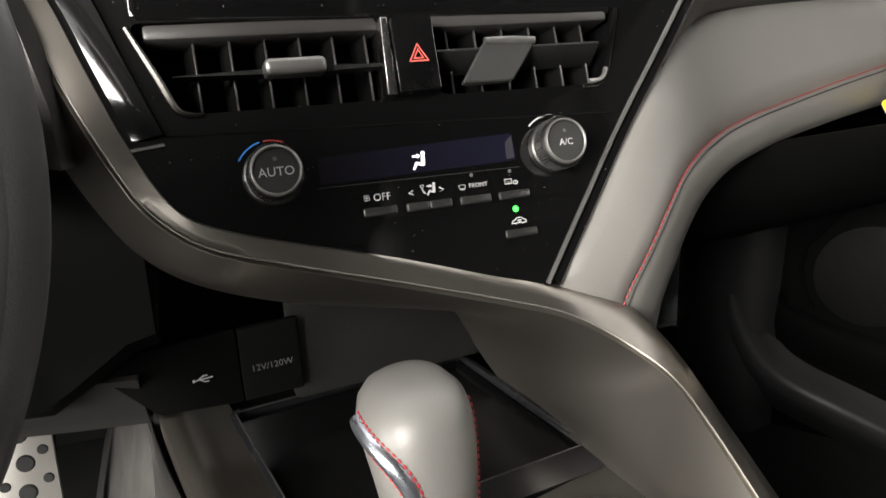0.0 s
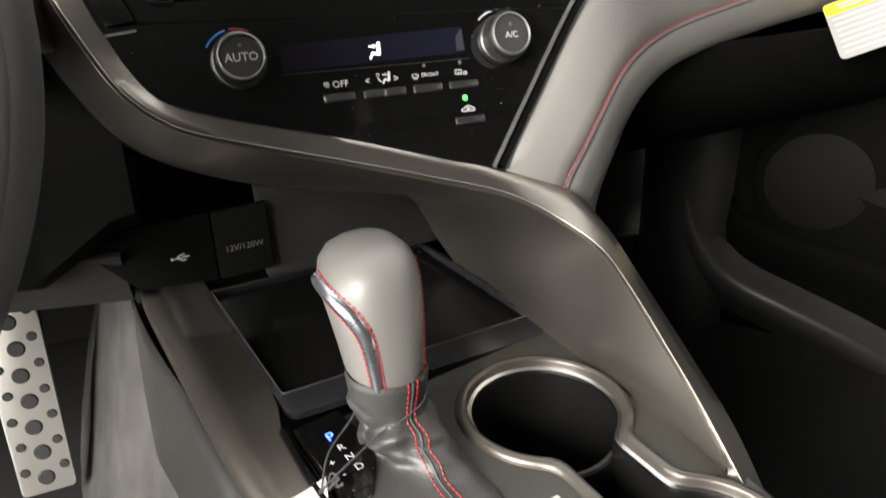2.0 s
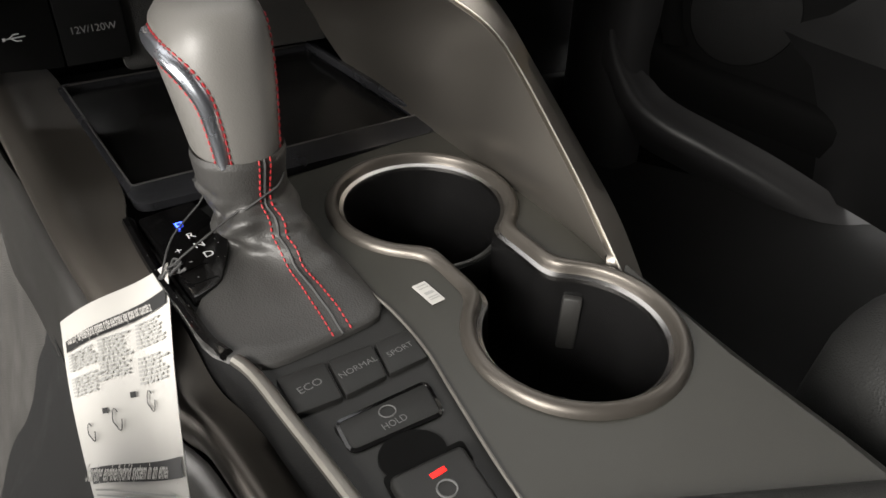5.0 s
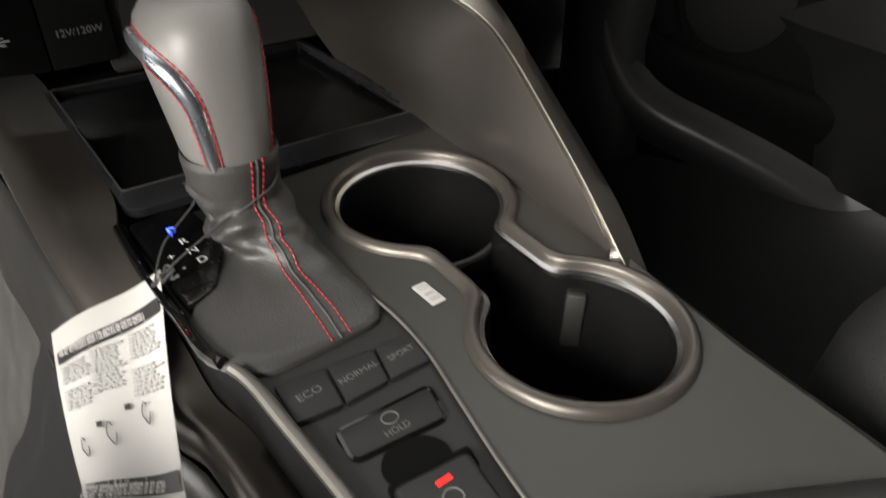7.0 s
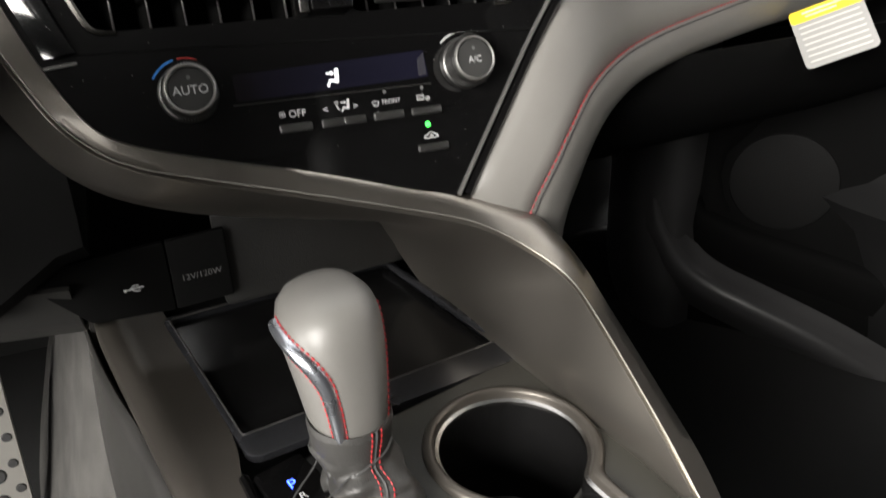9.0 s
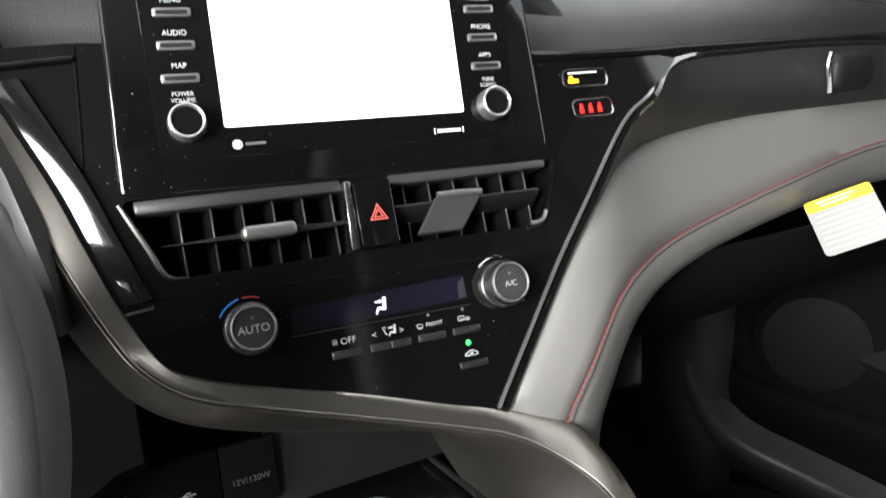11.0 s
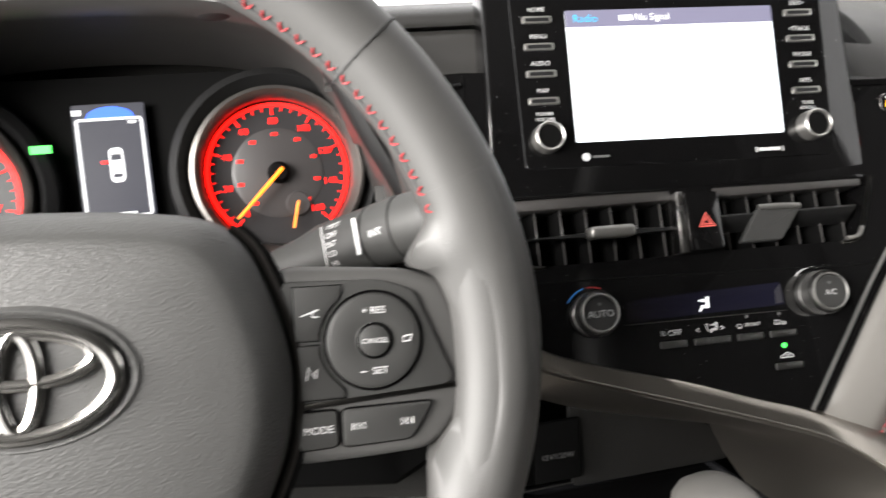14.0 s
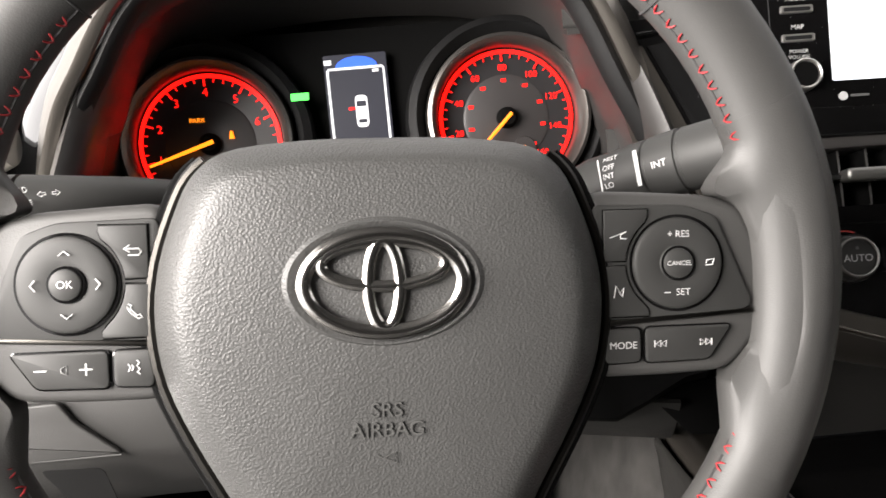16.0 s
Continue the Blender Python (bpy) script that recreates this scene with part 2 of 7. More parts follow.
def plate(outline, h, m, bevel=0.0, seg=2, w0=0.0):
    """A plate with a 2D outline, from height w0 to w0 + h in the frame m, its upper edge rounded."""
    bm = bmesh.new()
    f = bm.faces.new([bm.verts.new((x, y, w0)) for x, y in outline])
    bm.normal_update()
    if f.normal.z < 0:
        f.normal_flip()
    top = bmesh.ops.extrude_face_region(bm, geom=[f])
    tv = [v for v in top["geom"] if isinstance(v, bmesh.types.BMVert)]
    bmesh.ops.translate(bm, verts=tv, vec=(0, 0, h))
    if bevel:
        es = [e for e in bm.edges if all(abs(v.co.z - w0 - h) < 1e-7 for v in e.verts)]
        bmesh.ops.bevel(bm, geom=es, offset=bevel, segments=seg, profile=0.5, affect="EDGES")
    bmesh.ops.transform(bm, matrix=m, verts=bm.verts[:])
    return bm


def round_rect(cx, cy, w, h, r, n=4):
    out = []
    for sx, sy, a0 in ((1, 1, 0), (-1, 1, 90), (-1, -1, 180), (1, -1, 270)):
        for k in range(n + 1):
            a = radians(a0 + 90 * k / n)
            out.append((cx + sx * (w / 2 - r) + r * math.cos(a), cy + sy * (h / 2 - r) + r * math.sin(a)))
    return out


def round_poly(pts, r, n=4):
    """A polygon with its corners rounded."""
    out = []
    m = len(pts)
    for i in range(m):
        p, a, b = Vector(pts[i]), Vector(pts[i - 1]), Vector(pts[(i + 1) % m])
        ra = min(r, 0.45 * (a - p).length, 0.45 * (b - p).length)
        s, e = p + (a - p).normalized() * ra, p + (b - p).normalized() * ra
        for k in range(n + 1):
            t = k / n
            out.append(tuple((1 - t) ** 2 * s + 2 * t * (1 - t) * p + t * t * e))
    return out


def lathe(profile, m, n=40, sx=1.0, sy=1.0, a0=0, a1=360):
    full = abs(a1 - a0) >= 360
    rows = []
    for r, w in profile:
        rows.append([m @ Vector((r * math.cos(a) * sx, r * math.sin(a) * sy, w)) for a in [radians(a0 + (a1 - a0) * k / (n if full else n - 1)) for k in range(n)]])
    bm = grid(rows, close_u=full)
    bmesh.ops.remove_doubles(bm, verts=bm.verts[:], dist=1e-7)
    return bm


def holed_plate(outer, holes, m, depth, wall):
    """A flat face with holes; the outer edge goes back by depth, the holes' walls by wall."""
    bm = bmesh.new()
    es, loops = [], []
    for lp in [outer, *holes]:
        vs = [bm.verts.new(m @ Vector((x, y, 0))) for x, y in lp]
        loops.append(vs)
        es += [bm.edges.new((vs[i], vs[(i + 1) % len(vs)])) for i in range(len(vs))]
    bmesh.ops.triangle_fill(bm, use_beauty=True, use_dissolve=False, edges=es)
    back = m.to_3x3() @ Vector((0, 0, -1))
    for vs, d in zip(loops, [depth] + [wall] * len(holes)):
        low = [bm.verts.new(v.co + back * d) for v in vs]
        for i in range(len(vs)):
            j = (i + 1) % len(vs)
            bm.faces.new((vs[i], vs[j], low[j], low[i]))
    return bm


def text(s, size, m, mat, parent, name="lettering", depth=0.0, align="CENTER", squeeze=1.0, bold=0.0):
    c = bpy.data.curves.new(name, "FONT")
    c.body, c.size, c.align_x, c.align_y, c.extrude = s, size, align, "CENTER", depth
    c.resolution_u, c.offset = 3, bold
    tmp = bpy.data.objects.new("tmp_text", c)
    scene.collection.objects.link(tmp)
    bpy.context.view_layer.update()
    me = bpy.data.meshes.new_from_object(tmp.evaluated_get(bpy.context.evaluated_depsgraph_get()))
    bpy.data.objects.remove(tmp)
    bpy.data.curves.remove(c)
    me.transform(m @ Matrix.Diagonal((squeeze, 1, 1, 1)))
    me.name = name
    me.materials.clear()
    return finish(name, me, mat, parent, smooth=False)


def bars(rects, m, mat, parent, name="print_block"):
    bm = bmesh.new()
    for x, y, w, h in rects:
        bm.faces.new([bm.verts.new(m @ Vector(p)) for p in ((x - w / 2, y - h / 2, 0), (x + w / 2, y - h / 2, 0), (x + w / 2, y + h / 2, 0), (x - w / 2, y + h / 2, 0))])
    ob = part(name, bm, mat, parent, smooth=False)
    return tagged(ob, kind="stuff") if len(rects) > 1 else ob


def stitches(path, length, gap, r, mat, parent, name="stitching", lift=(0, 0, 0), slant=None):
    """Short thread loops along a path, one mesh."""
    pts = [Vector(p) + Vector(lift) for p in path]
    total = sum((b - a).length for a, b in zip(pts, pts[1:]))
    n = max(2, int(total / (length + gap)))
    ev = even(pts, 3 * n + 1)
    bm = bmesh.new()
    for k in range(n):
        a, b = ev[3 * k], ev[3 * k + 2]
        if slant:
            a, b = a - Vector(slant) * 0.5, a + Vector(slant) * 0.5
        mid = (a + b) / 2 + Vector(lift) * 0.4
        tube([a, mid, b], [r * 0.6, r, r * 0.6], 5, bm=bm)
    return part(name, bm, mat, parent)


def frame_of(o, x, y):
    """A frame with its origin at o, x along x, and y near y."""
    x = Vector(x).normalized()
    z = x.cross(Vector(y)).normalized()
    y = z.cross(x)
    return Matrix.Translation(o) @ Matrix((x, y, z)).transposed().to_4x4()


FWD, RIGHT = Vector((-0.156, 0.988, 0)), Vector((0.988, 0.156, 0))  # the car's own axes
HUB = Vector((-0.348, 0.194, 0.597))  # the emblem on the wheel
STACK = frame_of((0, 0.390, 0.50), (1, 0, 0), (0, 0.39, 1))  # the climate panel's face
TABLET = frame_of((0, 0.44, 0.64), (1, 0, -0.0157), (0, 0.303, 1))  # the screen's face
ZC = 0.342  # the console's top
KS = math.sqrt(1 + 0.39 ** 2)
KT = math.sqrt(1 + 0.303 ** 2)


def on_stack(x, z):
    return (x, (z - 0.50) * KS)


def at(m, x, y, z=0.0):
    return m @ Matrix.Translation((x, y, z))

# ---- cabin shell ----
cabin_floor = part("floor", box(2.2, 2.6, 0.03, pose(0, 0.1, -0.015), 0.01), BLACK_CARPET)
tagged(cabin_floor, "dark grey carpeted car floor", "floor", kind="structure")
firewall = part("wall_front", box(2.2, 0.03, 0.72, pose(0, 1.12, 0.36), 0.01), BLACK_CARPET)
tagged(firewall, "dark carpeted footwell wall", "wall", kind="structure")
roof = part("ceiling", box(1.74, 1.75, 0.03, pose(0.0, -0.50, 1.28), 0.01), HEADLINER)
tagged(roof, "black cloth headliner", "ceiling", kind="structure")
# unseen, added up to the roof to keep rear window light out
back = part("wall_back_blocker", box(1.8, 0.04, 1.28, pose(0, -1.38, 0.64), 0.01), SEAT_FABRIC)
tagged(back, "unseen dark wall added to close off light from the rear window", "wall", kind="structure")
driver_door = part("wall_left", box(0.05, 2.5, 0.12, pose(-0.86, -0.13, 0.06), 0.02), BLACK_SOFT)
tagged(driver_door, "black driver door sill", "wall", kind="structure")
kick_left = part("wall_left", box(0.05, 0.80, 0.66, pose(-0.80, 0.74, 0.33), 0.02), BLACK_SOFT)
tagged(kick_left, "black kick panel ahead of the driver door", "wall", kind="structure")
for sx in (-0.85, 0.85):
    post = part("pillar", tube([(sx, -0.62, 0.74), (sx * 0.97, -0.66, 1.27)], 0.07, 10), HEADLINER)
    tagged(post, "black door pillar trim", "pillar", kind="structure")

# unseen blocker in place of rear side glass, keeps reflections off gloss parts
rear_side_block = part("wall_right_blocker", box(0.03, 1.20, 0.58, pose(0.87, -0.80, 0.99), 0.01), HEADLINER)
tagged(rear_side_block, "unseen dark wall added to block light from the passenger rear side", "wall", kind="structure")
# windscreen and pillar
glass = bpy.data.materials.new("clear glass")
glass.use_nodes = True
gb = glass.node_tree.nodes["Principled BSDF"]
gb.inputs["Transmission Weight"].default_value, gb.inputs["Roughness"].default_value, gb.inputs["IOR"].default_value = 1.0, 0.0, 1.05
screen_rows = [[Vector((x, 1.12 - 0.10 * (x / 0.8) ** 2 - 0.72 * v, 0.70 + 0.56 * v)) for x in np.linspace(-0.8, 0.8, 13)] for v in np.linspace(0, 1, 5)]
windshield = part("window_1", grid(screen_rows), glass)
side_pane = part("window_2", box(0.005, 0.86, 0.54, pose(0.872, 0.24, 0.99), 0.002), glass)
tagged(side_pane, "clear passenger side window glass", "window", kind="structure")
side_pane.visible_shadow = False
tagged(windshield, "clear windscreen glass over the dashboard", "windscreen", kind="structure")
windshield.visible_shadow = False
for k, (pts, lab) in enumerate((([(0.77, 1.02, 0.70), (0.70, 0.78, 0.86), (0.655, 0.45, 1.12), (0.64, 0.25, 1.26)], "pale windscreen pillar trim beside the dashboard"),)):
    tagged(part("pillar", tube(spline(pts, 10), 0.042, 12), BODY_WHITE), lab, "pillar", kind="structure")
sail = part("trim", sheet([[Vector((0.845 - 0.09 * v, y, 0.70 + 0.30 * v * (0.45 + 0.55 * (1.02 - y) / 0.75))) for y in np.linspace(0.27, 1.02, 10)] for v in (0, 0.5, 1)], 0.02), HEADLINER)
tagged(sail, "black trim ahead of the passenger side window", "trim", kind="structure")
left_post = part("pillar", tube(spline([(-0.86, 1.04, 0.68), (-0.75, 0.80, 0.76), (-0.66, 0.45, 1.10), (-0.64, 0.25, 1.26)], 10), 0.055, 10), HEADLINER)
tagged(left_post, "dark windscreen pillar trim on the driver side", "pillar", kind="structure")

# papers behind the glass
sticker = thing("window_sticker", "large pale printed price sheet on the windscreen", "sticker", at=(0.42, 0.80, 0.90))
ST = frame_of((0.46, 0.945, 0.835), (1, -0.02, 0), (0, -0.72, 0.56))
under(part("sheet", plate(round_rect(0.01, -0.01, 0.70, 0.27, 0.004), 0.0008, ST), CREAM), sticker)
random.seed(5)
under(bars([(random.uniform(-0.28, 0.28), -0.115 + 0.0125 * k, random.uniform(0.03, 0.09), 0.006) for k in range(19) for _ in (0, 1, 2)], at(ST, 0, 0, 0.002), PALE_INK, sticker), sticker)
under(bars([(-0.326, 0, 0.006, 0.23)], at(ST, 0, 0, 0.003), material("blue print", (0.1, 0.2, 0.6), 0.5), sticker, "blue_band"), sticker)

# ---- dashboard ----
dash = thing("dashboard", "dark grey soft dashboard with leather knee pad and satin trim", "dashboard", at=(0.1, 0.7, 0.0))


def dpart(name, bm, mat, label="", **k):
    return under(part(name, bm, mat, dash, label, **k), dash)


# soft top, right of the screen and behind it
prof = [(0.500, 0.672), (0.503, 0.682), (0.512, 0.698), (0.53, 0.713), (0.555, 0.729), (0.59, 0.741), (0.66, 0.748), (0.82, 0.744), (1.10, 0.712)]
rows = []
for y, z in prof:
    row = []
    for x in np.linspace(-0.10, 0.80, 22):
        d = max(0, x - 0.2)
        row.append(Vector((x, y + 0.20 * max(x - 0.2, -0.02) * (1 if y < 0.7 else 0.3), z - (0.12 * d ** 2 + 0.02 * d) * (y - 0.5) / 0.1 if y < 0.6 else z - 0.12 * d ** 2 - 0.02 * d)))
    rows.append(row)
dpart("dash_top", sheet(rows, 0.006), DARK_GREY, "grey grained soft dashboard top")
# lower lip of the soft top
lip = [Vector((x, 0.500 + 0.20 * (x - 0.2), 0.672)) for x in np.linspace(0.10, 0.80, 20)]
rows = [[p + Vector((0, 0.004, 0.002)) for p in lip], [p + Vector((0, -0.002, -0.002)) for p in lip], [p + Vector((0, 0.0, -0.006)) for p in lip], [p + Vector((0, 0.015, -0.05)) for p in lip]]
dpart("dash_lip", sheet(rows, 0.004), BLACK_SOFT)
# driver side top and face, set further forward
rows = [[Vector((x, y, z)) for x in np.linspace(-0.245, -0.085, 8)] for y, z in ((0.470, 0.6885), (0.497, 0.6895), (0.4995, 0.692), (0.501, 0.704), (0.504, 0.717), (0.509, 0.7235), (0.516, 0.7245), (0.60, 0.7245), (0.64, 0.70))]
dpart("dash_face", sheet(rows, 0.004), LEATHER_DARK, "dark grey padded dashboard face", angle=50)
rows = [[Vector((x, y, z)) for x in np.linspace(-0.245, -0.085, 8)] for y, z in ((0.64, 0.720), (0.62, 0.7255), (0.516, 0.7262), (0.508, 0.7268), (0.506, 0.731), (0.509, 0.7365), (0.517, 0.7405), (0.54, 0.745), (0.60, 0.753), (0.70, 0.760), (0.86, 0.764), (1.02, 0.760))]
dpart("dash_top_step", sheet(rows, 0.005), DARK_GREY, "grey grained dashboard edge", angle=60)
rows = [[Vector((x, y, z)) for x in np.linspace(-0.80, -0.23, 8)] for y, z in ((0.62, 0.69), (0.645, 0.728), (0.70, 0.738), (0.85, 0.735), (1.10, 0.712))]
dpart("dash_top_left", sheet(rows, 0.006), DARK_GREY)
# nacelle behind the screen
dpart("screen_nacelle", plate(round_poly([(-0.10, 0.0), (0.205, 0.0), (0.199, 0.022), (0.180, 0.046), (0.15, 0.062), (0.12, 0.068), (-0.10, 0.068)], 0.018), 0.03, frame_of((0, 0.535, 0.672), (1, 0, 0), (0, 0.3, 1)), 0.006), BLACK_SOFT)

# curves of the satin sweep
LOWER = [(-0.205, 0.452, 0.665), (-0.190, 0.440, 0.632), (-0.179, 0.430, 0.603), (-0.169, 0.419, 0.575), (-0.153, 0.405, 0.5400), (-0.139, 0.3995, 0.5165), (-0.1164, 0.3921, 0.4990), (-0.0812, 0.386, 0.4872),
         (-0.024, 0.378, 0.4708), (0.038, 0.370, 0.4520), (0.072, 0.362, 0.4408), (0.098, 0.346, 0.426), (0.112, 0.322, 0.414), (0.112, 0.290, 0.403), (0.112, 0.250, 0.3825), (0.112, 0.218, 0.3645), (0.1125, 0.182, 0.340)]
UPPER = [(-0.197, 0.454, 0.672), (-0.182, 0.444, 0.640), (-0.170, 0.434, 0.613), (-0.160, 0.424, 0.585), (-0.146, 0.411, 0.5490), (-0.131, 0.402, 0.5210), (-0.1147, 0.396, 0.5087), (-0.0794, 0.391, 0.4970),
         (-0.023, 0.383, 0.4815), (0.030, 0.379, 0.4648), (0.062, 0.3744, 0.4553), (0.111, 0.366, 0.437), (0.129, 0.345, 0.418), (0.130, 0.300, 0.396), (0.130, 0.252, 0.372), (0.130, 0.213, 0.351), (0.128, 0.177, 0.324)]
FLOOR = [(-0.225, 0.50, 0.64), (-0.22, 0.50, 0.60), (-0.215, 0.50, 0.565), (-0.205, 0.495, 0.53), (-0.185, 0.485, 0.495), (-0.16, 0.475, 0.465), (-0.13, 0.470, 0.447), (-0.09, 0.468, 0.436),
         (-0.03, 0.470, 0.428), (0.020, 0.480, 0.418), (0.050, 0.488, 0.400), (0.068, 0.495, 0.368), (0.080, 0.455, 0.343), (0.0905, 0.385, 0.342), (0.1005, 0.315, 0.342), (0.1095, 0.252, 0.342), (0.1175, 0.187, 0.341)]
UPPER = [(x, 0.39 + 0.39 * (z - 0.50) - 0.0006, z) if i < 11 else (x, y, z) for i, (x, y, z) in enumerate(UPPER)]
NS = 90
lo, up_, fl = spline(LOWER, NS), spline(UPPER, NS), spline(FLOOR, NS)
ribbon = thing("trim_sweep", "satin bronze-grey trim sweeping down into the console", "trim", at=(0.0, 0.38, 0.40))
lift = [Vector((0, -0.0015, 0.001))] * NS
rows = [[a + Vector((0, 0.006, 0.002)) for a in up_], [a + l for a, l in zip(up_, lift)], [a.lerp(b, 0.5) + l * 1.15 for a, b, l in zip(up_, lo, lift)], [a + l for a, l in zip(lo, lift)], [a + Vector((0, 0.004, -0.003)) for a in lo]]
under(part("ribbon", sheet(rows, 0.002), SATIN, angle=60), ribbon)


def wall_share(i):
    """How far the satin wall reaches down before the painted shade begins."""
    u = 16 * i / (NS - 1)
    s = max(0, min(1, (u - 6.0) / 3.2))
    return 0.40 + 0.60 * s * s * (3 - 2 * s)


rows = []
for k in range(11):
    row = []
    for i, (a, b) in enumerate(zip(lo, fl)):
        g, m = i / (NS - 1), wall_share(i)
        f = m * k / 10
        roll = math.sin(math.pi * k / 10) * 0.012 * (1 - g) * m + 0.010 * (1 - m) * (1 - (1 - k / 10) ** 2)
        fin = max(0.0, min(1.0, (16 * g - 9.0) / 3.5)) * (1 - 0.75 * max(0.0, min(1.0, (16 * g - 12.6) / 3.0)))
        belly = Vector((-0.0040 * fin, -0.004 * (1 - fin) * m, 0)) * math.sin(math.pi * min(1.0, 1.1 * f)) * (1 if f < 0.91 else 0.0)
        row.append(a.lerp(b, f) + belly + Vector((0, 0, -roll)))
    rows.append(row)
under(part("inner_wall", sheet(rows, 0.003), SATIN, angle=70), ribbon)
# metal tube draws the highlight along the ribbon's crease
under(part("edge_highlight", tube([a + Vector((-0.0003, -0.0017, 0.0008)) for a in lo], 0.0005, 6), EDGE_METAL, ribbon, "thin metal tube drawn as the edge's highlight"), ribbon)
edge_low = rows[-1]
# matte black sheet stands in for the unlit hollow under the sweep
under_rows = [[edge_low[i].lerp(fl[i] + Vector((0, 0.03, 0.0)), f) + Vector((0, 0.004, 0.001)) for i in range(NS) if wall_share(i) < 0.985 and fl[i].z < 0.56] for f in (0, 0.3, 0.65, 1)]
under(part("underside_shade", sheet(under_rows, 0.002), BLACK_MATTE, ribbon, "matte black sheet for the shade under the sweep", angle=70), ribbon)
# outer flank of the fin
rows = []
ofl = [p for p in up_ if p.x > 0.105]
for f in (0, 0.5, 1):
    rows.append([p + Vector((0.012 * f, 0.0, -0.12 * f)) for p in ofl])
under(part("outer_wall", sheet(rows, 0.003), DARK_GREY), ribbon)

# ---- gloss centre panel ----
panel = thing("dashboard_fascia", "gloss black center dashboard panel with dust specks", "panel", at=(0, 0.42, 0.45))
outline = [on_stack(p.x, p.z) for p in spline([(u[0], 0, u[2]) for u in UPPER[:11]], 50)][::-1]
outline = outline + [on_stack(*p) for p in ((-0.206, 0.690), (-0.15, 0.692), (0.0, 0.685), (0.144, 0.672), (0.232, 0.670), (0.258, 0.664), (0.246, 0.652), (0.228, 0.642), (0.208, 0.630), (0.189, 0.611), (0.127, 0.535))]
VENT_L = round_poly([on_stack(*p) for p in ((-0.139, 0.606), (-0.119, 0.5620), (-0.0125, 0.5620), (-0.0125, 0.606))], 0.007)
VENT_R = round_poly([on_stack(*p) for p in ((0.0165, 0.606), (0.0165, 0.5625), (0.120, 0.5620), (0.138, 0.606))], 0.007)
under(part("face", holed_plate(outline, [VENT_L, VENT_R], STACK, 0.012, 0.034), BLACK_GLOSS, panel, "gloss black panel face", angle=30), panel)
under(part("vent_back", plate([(-0.15, 0.055), (0.15, 0.055), (0.15, 0.125), (-0.15, 0.125)], 0.002, STACK, w0=-0.036), BLACK_MATTE, panel), panel)
ledge = [[Vector((x, y, 0.671 - (0.014 * (-(x - 0.144) / 0.3) if x < 0.144 else 0) * -1)) for x in np.linspace(0.10, 0.262, 8)] for y in (0.4535, 0.515)]
under(part("ledge", sheet(ledge, 0.003), BLACK_GLOSS, panel), panel)
# slanted facet along the driver's edge
fac = [p for p in spline(UPPER[:8], 60) if p.z > 0.5485]
fac_o = [STACK @ Vector((on_stack(p.x + 0.004, p.z)[0], on_stack(p.x, p.z)[1], 0.0006)) for p in fac]
fac_i = [STACK @ Vector((on_stack(p.x + 0.0175, p.z)[0], on_stack(p.x, p.z + 0.001)[1], 0.0033)) for p in fac]
fac_b = [STACK @ Vector((on_stack(p.x + 0.0190, p.z)[0], on_stack(p.x, p.z + 0.001)[1], -0.001)) for p in fac]
under(part("edge_facet", sheet([fac_o, [a.lerp(b, 0.5) + Vector((0, -0.0006, 0)) for a, b in zip(fac_o, fac_i)], fac_i, fac_b], 0.001), DUSTY, panel, "dusty gloss black facet", angle=25), panel)
# chrome strip on its passenger edge and over the upper glove panel
edge = [STACK @ Vector((*on_stack(x, z), 0.001)) for x, z in ((0.064, 0.457), (0.095, 0.497), (0.128, 0.539), (0.160, 0.576), (0.190, 0.611), (0.208, 0.628), (0.228, 0.640))]
edge += [Vector(p) for p in ((0.263, 0.475, 0.656), (0.307, 0.500, 0.663), (0.39, 0.530, 0.664), (0.479, 0.552, 0.665), (0.60, 0.578, 0.663), (0.80, 0.62, 0.655))]
strip_path = spline(edge, 60)
under(part("edge_strip", tube(strip_path, 0.0015, 6), SILVER, panel, "thin dark chrome strip"), panel)
under(part("edge_strip", tube([p + Vector((0.006, 0.001, -0.001)) for p in strip_path], 0.0032, 6), BLACK_GLOSS, panel), panel)
# bright chamfers beside the vents
for pts in (((-0.1395, 0.604), (-0.128, 0.580), (-0.120, 0.5635), (-0.108, 0.5612)), ((0.1385, 0.604), (0.129, 0.580), (0.121, 0.5635), (0.108, 0.5612))):
    under(part("vent_chamfer", tube(spline([STACK @ Vector((*on_stack(*p), 0.0004)) for p in pts], 16), [0.0012 + 0.0006 * math.sin(math.pi * k / 15) for k in range(16)], 6), BAND, panel, "glossy chamfer beside the vent"), panel)
# strip between upper and lower gloss panels
under(part("panel_seam", tube([STACK @ Vector((*on_stack(x, z), 0.0)) for x, z in ((-0.143, 0.553), (0.0, 0.549), (0.130, 0.545))], 0.0007, 5), BLACK_MATTE, panel), panel)
under(part("panel_seam", tube([STACK @ Vector((*on_stack(x, z), 0.0)) for x, z in ((-0.150, 0.690), (-0.152, 0.655), (-0.1545, 0.620))], 0.0009, 6), BLACK_MATTE, panel), panel)
under(part("shelf_edge", tube([STACK @ Vector((*on_stack(x, z), 0.0012)) for x, z in ((-0.200, 0.6795), (-0.175, 0.6815), (-0.1515, 0.683))], 0.0018, 8), BLACK_GLOSS, panel, "gloss black shelf edge"), panel)
under(part("chrome_chip", box(0.016, 0.0014, 0.002, at(STACK, -0.137, -0.0 + (0.5480 - 0.5) * KS, 0.0005) @ pose(0, 0, 0, 0, 0, 6)), CHROME, panel), panel)

